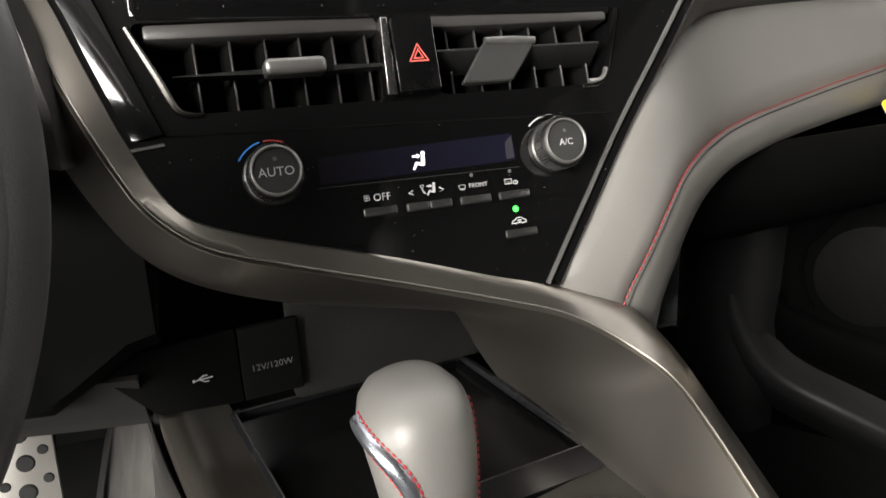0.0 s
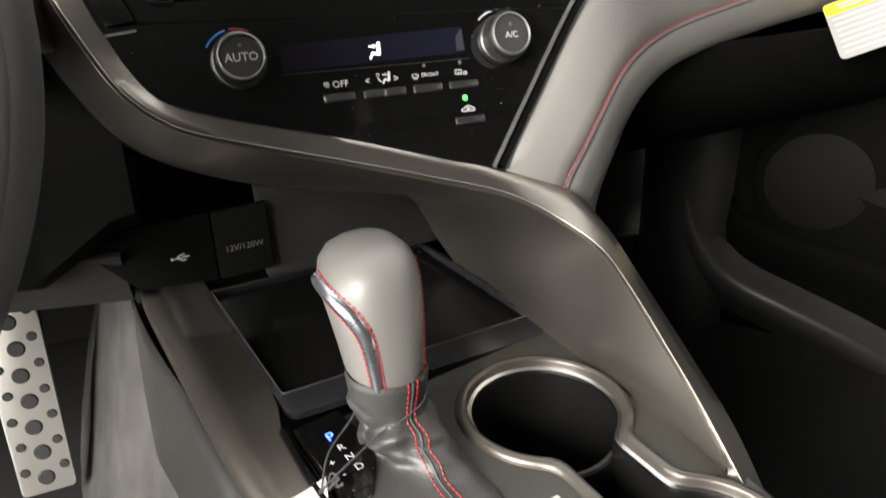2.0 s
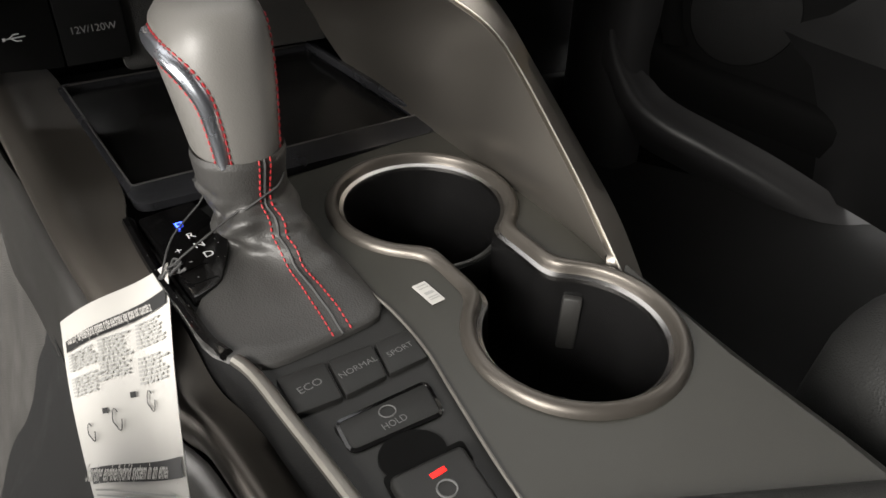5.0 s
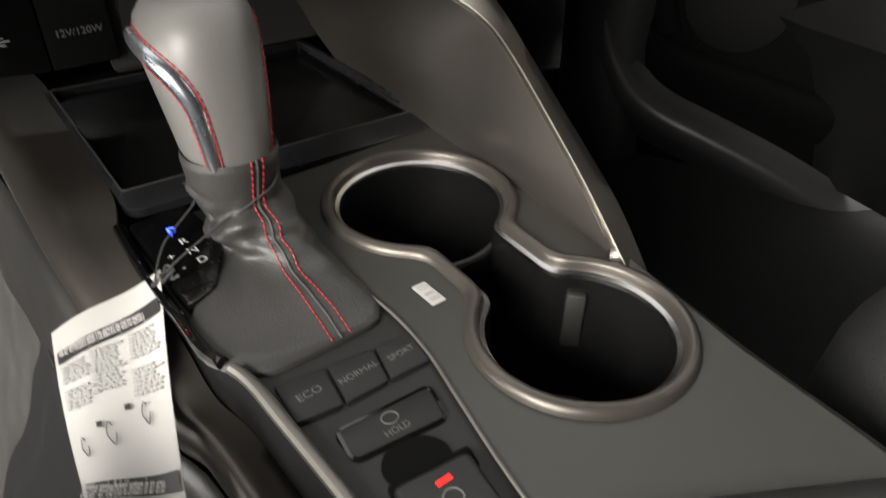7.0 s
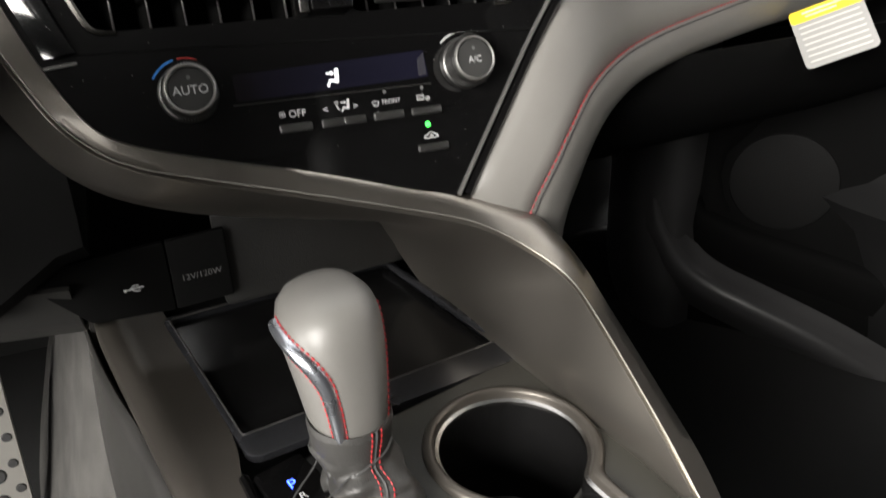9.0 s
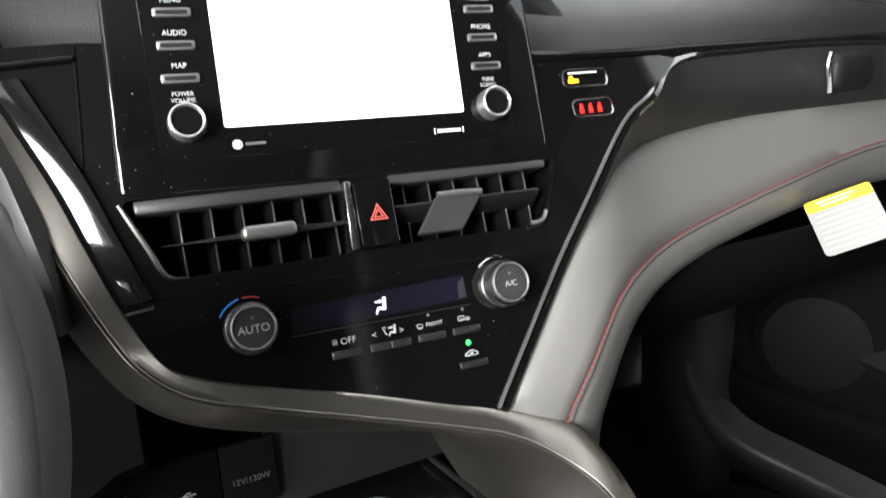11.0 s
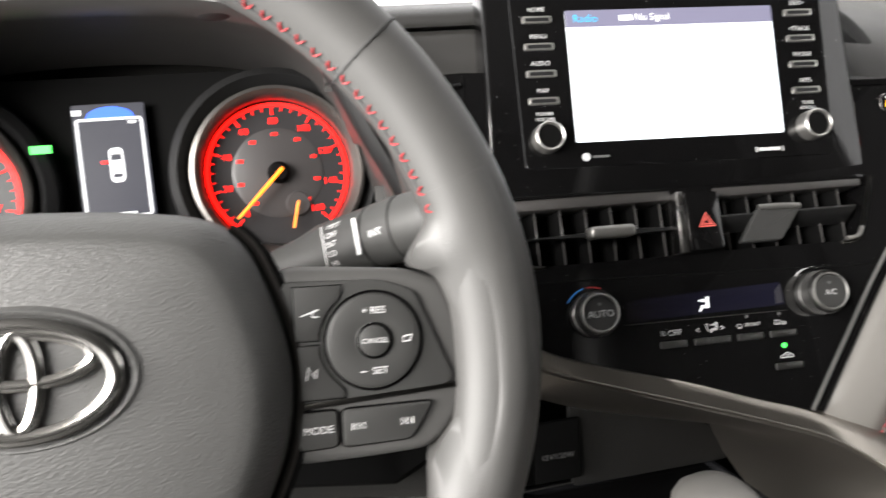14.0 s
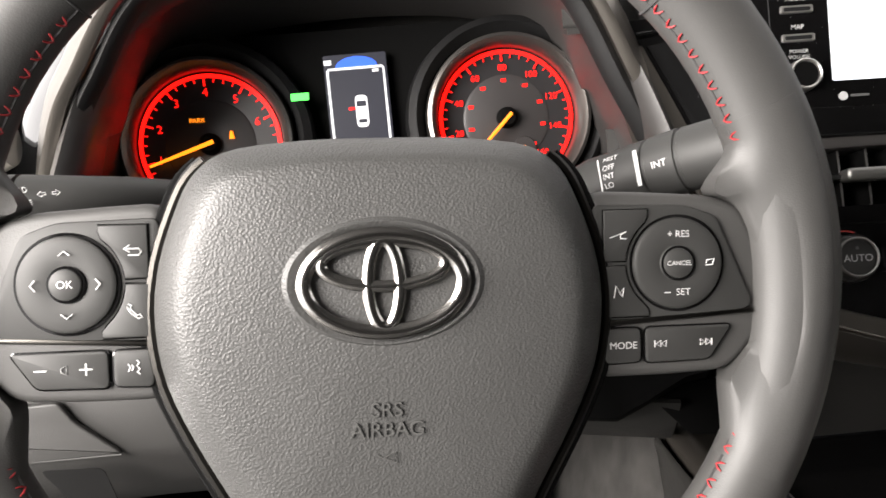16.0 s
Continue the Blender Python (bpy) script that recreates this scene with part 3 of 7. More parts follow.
# ---- knee pad ----
TOPE = [(0.080, 0.3765, 0.425), (0.0745, 0.3745, 0.4565), (0.105, 0.3895, 0.497), (0.135, 0.405, 0.537), (0.160, 0.4185, 0.564), (0.178, 0.431, 0.577), (0.202, 0.450, 0.588), (0.240, 0.473, 0.596), (0.31, 0.500, 0.600), (0.42, 0.532, 0.602), (0.60, 0.567, 0.599), (0.80, 0.61, 0.595)]
STCH = [(0.114, 0.372, 0.395), (0.112, 0.368, 0.435), (0.131, 0.372, 0.466), (0.149, 0.381, 0.487), (0.172, 0.396, 0.505), (0.205, 0.417, 0.516), (0.255, 0.445, 0.523), (0.33, 0.472, 0.531), (0.44, 0.500, 0.544), (0.60, 0.535, 0.56), (0.80, 0.56, 0.56)]
LOWE = [(0.147, 0.384, 0.375), (0.150, 0.384, 0.418), (0.166, 0.391, 0.448), (0.179, 0.398, 0.466), (0.202, 0.412, 0.482), (0.238, 0.432, 0.493), (0.285, 0.455, 0.498), (0.345, 0.479, 0.502), (0.47, 0.513, 0.511), (0.60, 0.54, 0.516), (0.80, 0.57, 0.515)]
n = 60
te, sc, le = even(spline(TOPE, 90), n), even(spline(STCH, 90), n), even(spline(LOWE, 90), n)
rows = [[p + Vector((0.0, 0.008, 0.002)) for p in te], te]
for f in (0.25, 0.5, 0.75, 0.97):
    rows.append([a.lerp(b, f) + Vector((-0.001, -0.0035, 0.001)) * math.sin(math.pi * f) ** 0.6 for a, b in zip(te, sc)])
rows.append([p + Vector((0, 0.0015, 0)) for p in sc])
for f in (0.06, 0.4, 0.75):
    rows.append([a.lerp(b, f) + Vector((-0.001, -0.003, 0.0)) * math.sin(math.pi * f) for a, b in zip(sc, le)])
rows += [le, [p + Vector((0.006, 0.012, -0.004)) for p in le], [p + Vector((0.012, 0.04, -0.002)) for p in le]]
dpart("knee_pad", sheet(rows, 0.003), LEATHER, "grey leather knee pad with red stitching", angle=60)
under(stitches([a.lerp(b, -0.03) + Vector((-0.0005, -0.0015, 0.0005)) for a, b in zip(sc, le)], 0.0032, 0.0014, 0.0006, RED_THREAD, dash), dash)
under(part("pad_seam", tube([a.lerp(b, 0.09) + Vector((-0.0004, -0.0008, 0.0)) for a, b in zip(sc, le)], 0.0007, 6), GREY_THREAD, dash, "dark seam beside the stitching"), dash)
# upper glove panel between strip and pad
st2 = even([p for p in strip_path if p.x > 0.160], n)
te2 = even([p for p in spline(TOPE, 90) if p.x > 0.166], n)
ease = [min(1.0, i / 14) for i in range(n)]
rows = [[p + Vector((0.006, 0.002, -0.003)) for p in st2]] + [[(a + Vector((0.006, 0.002, -0.003))).lerp(b, f) + Vector((0.004, 0.004 - 0.006 * math.sin(math.pi * f), 0)) * e for a, b, e in zip(st2, te2, ease)] for f in (0.15, 0.5, 0.85)] + [[p + Vector((0.001, 0.006, 0.002)) for p in te2]]
dpart("glove_panel", sheet(rows, 0.003), DARK_GREY, "dark grey soft upper glove panel", angle=60)
# glove box underside with its label
rows = [[Vector((x, y + 0.12 * (x - 0.3), z)) for x in np.linspace(0.16, 0.85, 12)] for y, z in ((0.470, 0.500), (0.468, 0.470), (0.50, 0.425), (0.60, 0.37), (0.80, 0.33))]
dpart("glove_box", sheet(rows, 0.004), BLACK_MATTE, "black glove box door", angle=60)
label = thing("warning_label", "white warning label with yellow header under the dashboard", "label", at=(0.476, 0.475, 0.46))
LB = frame_of((0.4740, 0.4640, 0.5080), (0.0426, -0.0352, 0.0247), (0.0116, 0.0416, 0.0395))
under(part("card", plate(round_rect(0, 0, 0.0595, 0.060, 0.005), 0.0006, LB), LABEL_PAPER, label), label)
under(part("header", plate(round_rect(0, 0.0235, 0.0590, 0.0125, 0.003), 0.0003, at(LB, 0, 0, 0.0008)), YELLOW, label), label)
under(bars([(0, 0.012 - 0.006 * k, 0.050, 0.0012) for k in range(7)], at(LB, 0, 0, 0.0012), PALE_INK, label), label)
under(bars([(-0.002, 0.0255, 0.034, 0.0016), (-0.004, 0.0215, 0.026, 0.0014)], at(LB, 0, 0, 0.0016), PALE_INK, label), label)

# ---- driver side lower dash ----
rows = [[Vector((x, y - 0.16 * (x + 0.16), z - (0.055 * min(1.0, max(0.0, (-0.205 - x) / 0.03)) if z > 0.55 else 0.0) + (0.040 * max(0.0, min(1.0, (x + 0.215) / 0.055)) if z < 0.43 else 0.0))) for x in np.linspace(-0.80, -0.150, 40)] for y, z in ((0.50, 0.60), (0.475, 0.52), (0.462, 0.44), (0.455, 0.395), (0.465, 0.386), (0.56, 0.385), (0.8, 0.40))]
dpart("lower_panel", sheet(rows, 0.004), BLACK_MATTE, "black lower dashboard panel", angle=60)
rows = [[Vector((x, y - 0.16 * (x + 0.16), z + 0.02 * max(0, -0.20 - x))) for x in np.linspace(-0.80, -0.166, 16)] for y, z in ((0.470, 0.400), (0.478, 0.385), (0.490, 0.366), (0.502, 0.352), (0.516, 0.346), (0.60, 0.350))]
dpart("lower_skirt", sheet(rows, 0.004), DARK_GREY, "dark grey rounded lower dashboard edge", angle=70)
rows = [[Vector((x, y - 0.16 * (x + 0.16) - 0.004, z - 0.10 * (x + 0.2))) for x in np.linspace(-0.214, -0.180, 6)] for y, z in ((0.505, 0.610), (0.500, 0.60), (0.489, 0.568), (0.493, 0.5655))]
dpart("upper_pad", sheet(rows, 0.003), LEATHER_DARK, "grey padded strip above the lower panel", angle=60)



def knee(r, f, z):
    return Vector((-0.348, 0.194, 0.597)) + RIGHT * r + FWD * f + Vector((0, 0, z))


rows = [[knee(r, f + 0.05 * max(0, r + 0.14), z - 0.10 * max(0, r + 0.17)) for r in np.linspace(-0.48, -0.075, 16)] for f, z in ((0.26, -0.085), (0.235, -0.095), (0.224, -0.108), (0.220, -0.130), (0.219, -0.168), (0.224, -0.180), (0.240, -0.205), (0.265, -0.235), (0.34, -0.25))]
dpart("knee_cover", sheet(rows, 0.004), KNEE_GREY, "grey lower steering column cover", angle=40)
KN_M = frame_of(knee(-0.22, 0.218, -0.14), RIGHT, Vector((0, 0, 1)))
dpart("access_lid", plate(round_poly([(-0.20, 0.016), (-0.008, 0.014), (0.000, -0.002), (0.027, -0.029), (-0.20, -0.026)], 0.004), 0.004, KN_M, 0.0015, 3), KNEE_GREY, "raised grey access lid")
dpart("lid_edge", tube([KN_M @ Vector(p) for p in ((-0.20, -0.0275, 0.003), (-0.05, -0.0275, 0.003), (0.026, -0.030, 0.003))], 0.0008, 6), BUTTON, "pale lower edge of the lid")
# flat black plate paints the dark inside of the slot; nothing is cut
dpart("slot_shade", plate(round_poly([(-0.026, -0.034), (0.016, -0.037), (0.026, -0.062), (-0.006, -0.056)], 0.005), 0.001, frame_of(knee(-0.22, 0.2215, -0.14), RIGHT, Vector((0, 0.45, 1))), 0.0), BLACK_MATTE, "flat black plate for the shade in the storage slot")

# starter button on its pod
start = thing("start_button", "black round starter button with a dark chrome ring", "button", at=(-0.2147, 0.40, 0.574))
SB = frame_of((-0.2147, 0.367, 0.574), RIGHT, Vector((0, 0.25, 1)))
under(part("pod", lathe([(0.0, -0.002), (0.015, -0.002), (0.018, -0.006), (0.020, -0.03), (0.026, -0.12)], SB, 28), BLACK_SOFT, start, "black round pod"), start)
under(part("ring", lathe([(0.0105, -0.002), (0.0112, 0.0012), (0.0128, 0.0012), (0.0136, -0.002)], SB, 32), BAND, start, "dark chrome ring"), start)
under(part("cap", lathe([(0.0, 0.0012), (0.009, 0.0010), (0.0102, -0.001)], SB, 28), BLACK_GLOSS, start), start)
# passenger air vent at the end of the upper glove panel
pv = thing("passenger_vent", "black passenger air vent with chrome end", "air vent", at=(0.56, 0.57, 0.62))
under(part("vent_body", box(0.075, 0.04, 0.046, frame_of((0.572, 0.575, 0.634), (0.97, 0.22, 0), (0, 0, 1)), 0.012, 3), BLACK_SOFT, pv), pv)
under(part("vent_end", tube(spline([(0.533, 0.550, 0.655), (0.5295, 0.549, 0.646), (0.530, 0.549, 0.636), (0.535, 0.550, 0.616)], 14), 0.003, 8), CHROME, pv, "chrome vent end"), pv)

# ---- passenger side ----
door = thing("door_panel", "black passenger door panel with speaker grille", "door", at=(0.80, 0.3, 0.0))
rows = []
for z, dx in ((0.02, 0.0), (0.12, -0.01), (0.20, -0.03), (0.235, -0.055), (0.26, -0.03), (0.33, 0.01), (0.45, 0.0), (0.50, -0.05), (0.55, -0.05), (0.58, 0.0), (0.72, 0.02)):
    rows.append([Vector((0.82 + dx - 0.10 * max(0, y - 0.5), y, z + 0.08 * max(0, y - 0.6))) for y in np.linspace(-1.3, 1.1, 25)])
under(part("skin", sheet(rows, 0.01), BLACK_SOFT, door, angle=60), door)

POD = frame_of((0.66, 0.70, 0.34), (0.62, -0.78, 0.0), (0, 0, 1))


def on_pod(u, v, w=0.0):
    return POD @ Vector((u, v, w))


rows = []
for v in np.linspace(0.16, -0.345, 14):
    lean_v = 0.10 * max(0, -0.12 - v)
    rows.append([on_pod(u - 0.03 * (v + 0.05), v, 0.012 - 11.0 * max(0, -0.098 - u) ** 2 - 9.0 * max(0, u + 0.088) ** 1.5 + lean_v * 0.4) for u in np.linspace(-0.27, -0.045, 26)])
kick = part("kick_panel", sheet(rows, 0.006), KICK, angle=80)
tagged(kick, "charcoal rounded kick panel in the passenger footwell", "panel", kind="structure")
# door pocket: a rolled ledge sweeping back along the door
ridge = even(spline([(-0.118, -0.130, 0), (-0.107, -0.156, 0), (-0.090, -0.182, 0), (-0.052, -0.223, 0), (-0.012, -0.245, 0), (0.041, -0.262, 0), (0.144, -0.296, 0), (0.256, -0.342, 0), (0.45, -0.42, 0)], 60), 60)
rows = []
for d, w in ((-0.016, -0.012), (-0.007, -0.002), (-0.002, 0.008), (0.004, 0.017), (0.011, 0.0215), (0.020, 0.021), (0.032, 0.014), (0.048, 0.0), (0.07, -0.02)):
    row = []
    for i, p in enumerate(ridge):
        t = (ridge[min(i + 1, 59)] - ridge[max(i - 1, 0)]).normalized()
        side = Vector((t.y, -t.x, 0))
        g = min(1.0, i / 9.0)
        row.append(on_pod(p.x + side.x * d * g, p.y + side.y * d * g, 0.0125 * (1 - g) + w * g))
    rows.append(row)
under(part("door_pocket", sheet(rows, 0.004), KICK, door, "charcoal rolled door pocket edge", angle=80), door)
# inner door panel with a raised border, speaker behind
under(part("inner_panel", plate([(-0.060, 0.12), (0.22, 0.12), (0.22, -0.345), (-0.060, -0.345)], 0.008, POD, 0.002, 2, w0=-0.032), BLACK_MATTE, door, "black inner door panel"), door)
line2 = spline([(-0.060, -0.130, 0), (-0.047, -0.150, 0), (-0.004, -0.167, 0), (0.05, -0.179, 0), (0.115, -0.190, 0), (0.216, -0.211, 0), (0.45, -0.26, 0)], 40)
rows = [[on_pod(p.x, p.y - d, w) for p in line2] for d, w in ((-0.004, -0.026), (-0.001, -0.020), (0.004, -0.015), (0.012, -0.013), (0.03, -0.015), (0.06, -0.024))]
under(part("panel_border", sheet(rows, 0.003), BLACK_MATTE, door, "black border of the door panel", angle=80), door)
rows = [[on_pod(u0, v, -0.016), on_pod(0.35 * u0 + 0.65 * u1, v, -0.014), on_pod(u1, v, -0.024)] for u0, u1, v in ((-0.058, 0.010, 0.0), (-0.056, -0.012, -0.030), (-0.055, -0.033, -0.057), (-0.054, -0.037, -0.090), (-0.051, -0.028, -0.123), (-0.047, -0.015, -0.145))]
under(part("panel_border", sheet(rows, 0.003), BLACK_MATTE, door, "black border of the door panel", angle=80), door)
GRILLE = material("black speaker mesh", (0.0028, 0.0028, 0.0028), 0.6, grain=0.6, scale=700, spec=0.15)
under(part("speaker_grille", lathe([(0.0, 0.002), (0.06, 0.002), (0.070, 0.001), (0.074, -0.003)], at(POD, 0.048, -0.09, -0.0235), 40), GRILLE, door, "round black speaker grille"), door)


def build_seat(name, label, x, y, reach=0.0, rise=0.0):
    seat = thing(name, label, "car seat", "front seats", at=(x, y, 0.0))
    under(part("cushion", box(0.46 + 0.5 * reach, 0.56 + reach, 0.16, pose(x, y + 0.5 * reach, 0.26 + rise, 6, 0, 0), 0.06, 5), SEAT_FABRIC, seat), seat)
    under(part("base", box(0.40, 0.46, 0.18 + rise, pose(x, y - 0.02, 0.09 + 0.5 * rise), 0.03), BLACK_MATTE, seat), seat)
    under(part("backrest", box(0.46, 0.14, 0.62, pose(x, y - 0.36, 0.60, -16, 0, 0), 0.06, 4), SEAT_FABRIC, seat), seat)
    under(part("headrest", box(0.26, 0.09, 0.17, pose(x, y - 0.50, 1.02, -12, 0, 0), 0.04, 4), SEAT_FABRIC, seat), seat)


build_seat("car_seat", "black passenger car seat beside the console", 0.40, -0.14)
# unseen driver seat, lengthened and raised so it shades the console's left
build_seat("car_seat", "black driver car seat behind the steering wheel", -0.42, -0.30, 0.18, 0.055)

# ---- driver footwell ----
pedal = thing("accelerator_pedal", "brushed aluminium accelerator pedal with rubber dots", "pedal", at=(-0.30, 0.72, 0.0))
PD = frame_of((-0.303, 0.715, 0.155), (1, 0.05, 0), (0.06, 0.25, 1))
under(part("plate", plate(round_poly([(-0.026, -0.105), (0.026, -0.105), (0.028, 0.09), (0.014, 0.105), (-0.014, 0.105), (-0.028, 0.09)], 0.006), 0.006, PD, 0.0015), ALU, pedal), pedal)
for k in range(7):
    for x, r in (((-0.016, 0.005), (0.002, 0.0085), (0.018, 0.005)) if k % 2 else ((-0.018, 0.005), (0.0, 0.0085), (0.019, 0.005))):
        under(part("dot", lathe([(0, 0.002), (r * 0.8, 0.002), (r, 0.0)], at(PD, x, -0.088 + 0.0285 * k + (0.010 if abs(x) > 0.01 else 0), 0.006), 14), RUBBER, pedal), pedal)
under(part("arm", tube([(-0.30, 0.73, 0.10), (-0.30, 0.82, 0.22), (-0.30, 0.95, 0.40)], 0.012, 8), BLACK_MATTE, pedal), pedal)
side_line = [(-0.07, -0.10), (-0.085, 0.05), (-0.100, 0.15), (-0.120, 0.22), (-0.128, 0.30), (-0.149, 0.40), (-0.164, 0.50), (-0.18, 0.62), (-0.20, 0.80), (-0.20, 1.10)]
side_line = spline([(*p, 0) for p in side_line], 30)


def tunnel_at(p, u, lift=0.0):
    rise = 0.25 + 0.04 * max(0, min(1, (p.y - 0.36) / 0.10)) + 0.075 * max(0, min(1, (p.y - 0.50) / 0.06))
    return p + Vector((-0.090 * u ** 1.5 + 0.004 * noise.noise(p * 9 + Vector((0, 0, u * 3))) - lift, 0, rise * (1 - u) + 0.4 * lift))


tunnel = part("tunnel_carpet", sheet([[tunnel_at(p, u) for p in side_line] for u in np.linspace(0, 1, 10)], 0.006), CARPET, angle=70)
tagged(tunnel, "grey felt carpet on the tunnel side of the driver footwell", "carpet", kind="structure")
# black sheet laid over the felt, painting the shade on its rear part
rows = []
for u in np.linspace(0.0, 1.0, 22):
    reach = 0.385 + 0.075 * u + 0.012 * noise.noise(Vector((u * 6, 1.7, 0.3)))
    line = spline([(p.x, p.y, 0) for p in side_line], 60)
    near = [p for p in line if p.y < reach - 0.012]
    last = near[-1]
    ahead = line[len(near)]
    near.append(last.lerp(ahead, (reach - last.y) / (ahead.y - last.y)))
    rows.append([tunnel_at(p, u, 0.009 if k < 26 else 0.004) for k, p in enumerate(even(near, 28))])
shade_sheet = part("tunnel_shade", sheet(rows, 0.003), BLACK_CARPET, angle=70)
tagged(shade_sheet, "black sheet painting the shade on the felt beside the console", "carpet", kind="structure")
# ---- infotainment unit ----
unit = thing("infotainment_display", "gloss black infotainment unit with lit white screen", "display", at=(0, 0.46, 0.60))


def upart(name, bm, mat, label="", **k):
    return under(part(name, bm, mat, unit, label, **k), unit)


body = round_poly([(-0.1378, -0.0370), (0.1378, -0.0385), (0.1312, 0.1270), (-0.1342, 0.1290)], 0.006)
upart("housing", plate(body, 0.030, TABLET, 0.003, 3, w0=-0.0315), BLACK_GLOSS)
upart("bezel", plate(round_poly([(-0.1135, -0.0175), (0.1135, -0.0175), (0.1158, 0.1115), (-0.1158, 0.1115)], 0.004), 0.0008, TABLET, 0.0004, 1, w0=-0.0015), BLACK_GLOSS)
upart("screen", plate(round_rect(0, 0.0465, 0.153, 0.093, 0.001, 1), 0.0004, TABLET, w0=-0.0005), SCREEN_WHITE, "white lit screen")
upart("screen_header", plate(round_rect(0, 0.0870, 0.153, 0.012, 0.0005, 1), 0.0003, TABLET, w0=0.0001), SCREEN_BAR)
under(text("Radio", 0.0078, at(TABLET, -0.0625, 0.0868, 0.0007), CYAN_TEXT, unit), unit)
under(text("No Signal", 0.0070, at(TABLET, -0.0135, 0.0868, 0.0007), WHITE_TEXT, unit, squeeze=0.95), unit)
under(bars([(-0.0330, 0.0868, 0.0100, 0.0038)], at(TABLET, 0, 0, 0.0007), WHITE_TEXT, unit), unit)
for side, x0, words in ((-1, -0.097, ("HOME", "MENU", "AUDIO", "MAP")), (1, 0.097, ("SEEK>", "<TRACK", "PHONE", "APPS"))):
    for k, w in enumerate(words):
        v = 0.0871 - 0.0191 * k
        upart("button", plate(round_rect(x0, v, 0.0212, 0.0052, 0.0012, 3), 0.0022, TABLET, 0.0008, 2, w0=-0.001), SILVER, "silver-rimmed push button")
        upart("button_face", plate(round_rect(x0, v - 0.0001, 0.0175, 0.0028, 0.0008, 2), 0.0014, TABLET, 0.0003, 1), BLACK_SOFT)
        under(text(w, 0.0045, at(TABLET, x0, v + 0.0072, 0.0002), WHITE_PRINT, unit, squeeze=0.95), unit)
    words = ("POWER", "VOLUME") if side < 0 else ("TUNE", "SCROLL")
    for k, w in enumerate(words):
        under(text(w, 0.0035, at(TABLET, x0, 0.0207 - 0.0038 * k, 0.0002), WHITE_PRINT, unit), unit)
    K = at(TABLET, x0, 0.0035, 0)
    kn = upart("knob", lathe([(0.0, 0.0085), (0.0082, 0.0085), (0.0085, 0.0100), (0.0093, 0.0106), (0.0101, 0.0099), (0.0106, 0.004), (0.0106, -0.001)], K, 40), SILVER, "silver-rimmed knob")
    under(part("knob_cap", lathe([(0, 0.0091), (0.0076, 0.0091), (0.0081, 0.0085)], K, 32), BLACK_MATTE), kn).parent = kn
under(bars([(0.064, -0.0115, 0.017, 0.0024), (0.0540, -0.0115, 0.0010, 0.004), (0.0740, -0.0115, 0.0010, 0.004)], at(TABLET, 0, 0, 0.0002), WHITE_PRINT, unit), unit)
under(bars([(-0.060, -0.0105, 0.012, 0.0016)], at(TABLET, 0, 0, 0.0002), GREY_PRINT, unit), unit)
upart("round_mark", lathe([(0.0, 0.0003), (0.0029, 0.0003), (0.003, 0)], at(TABLET, -0.0705, -0.0105, 0), 20), WHITE_PRINT)

# ---- air vents ----
VENT = STACK
VZ = (0.5800 - 0.5) * KS


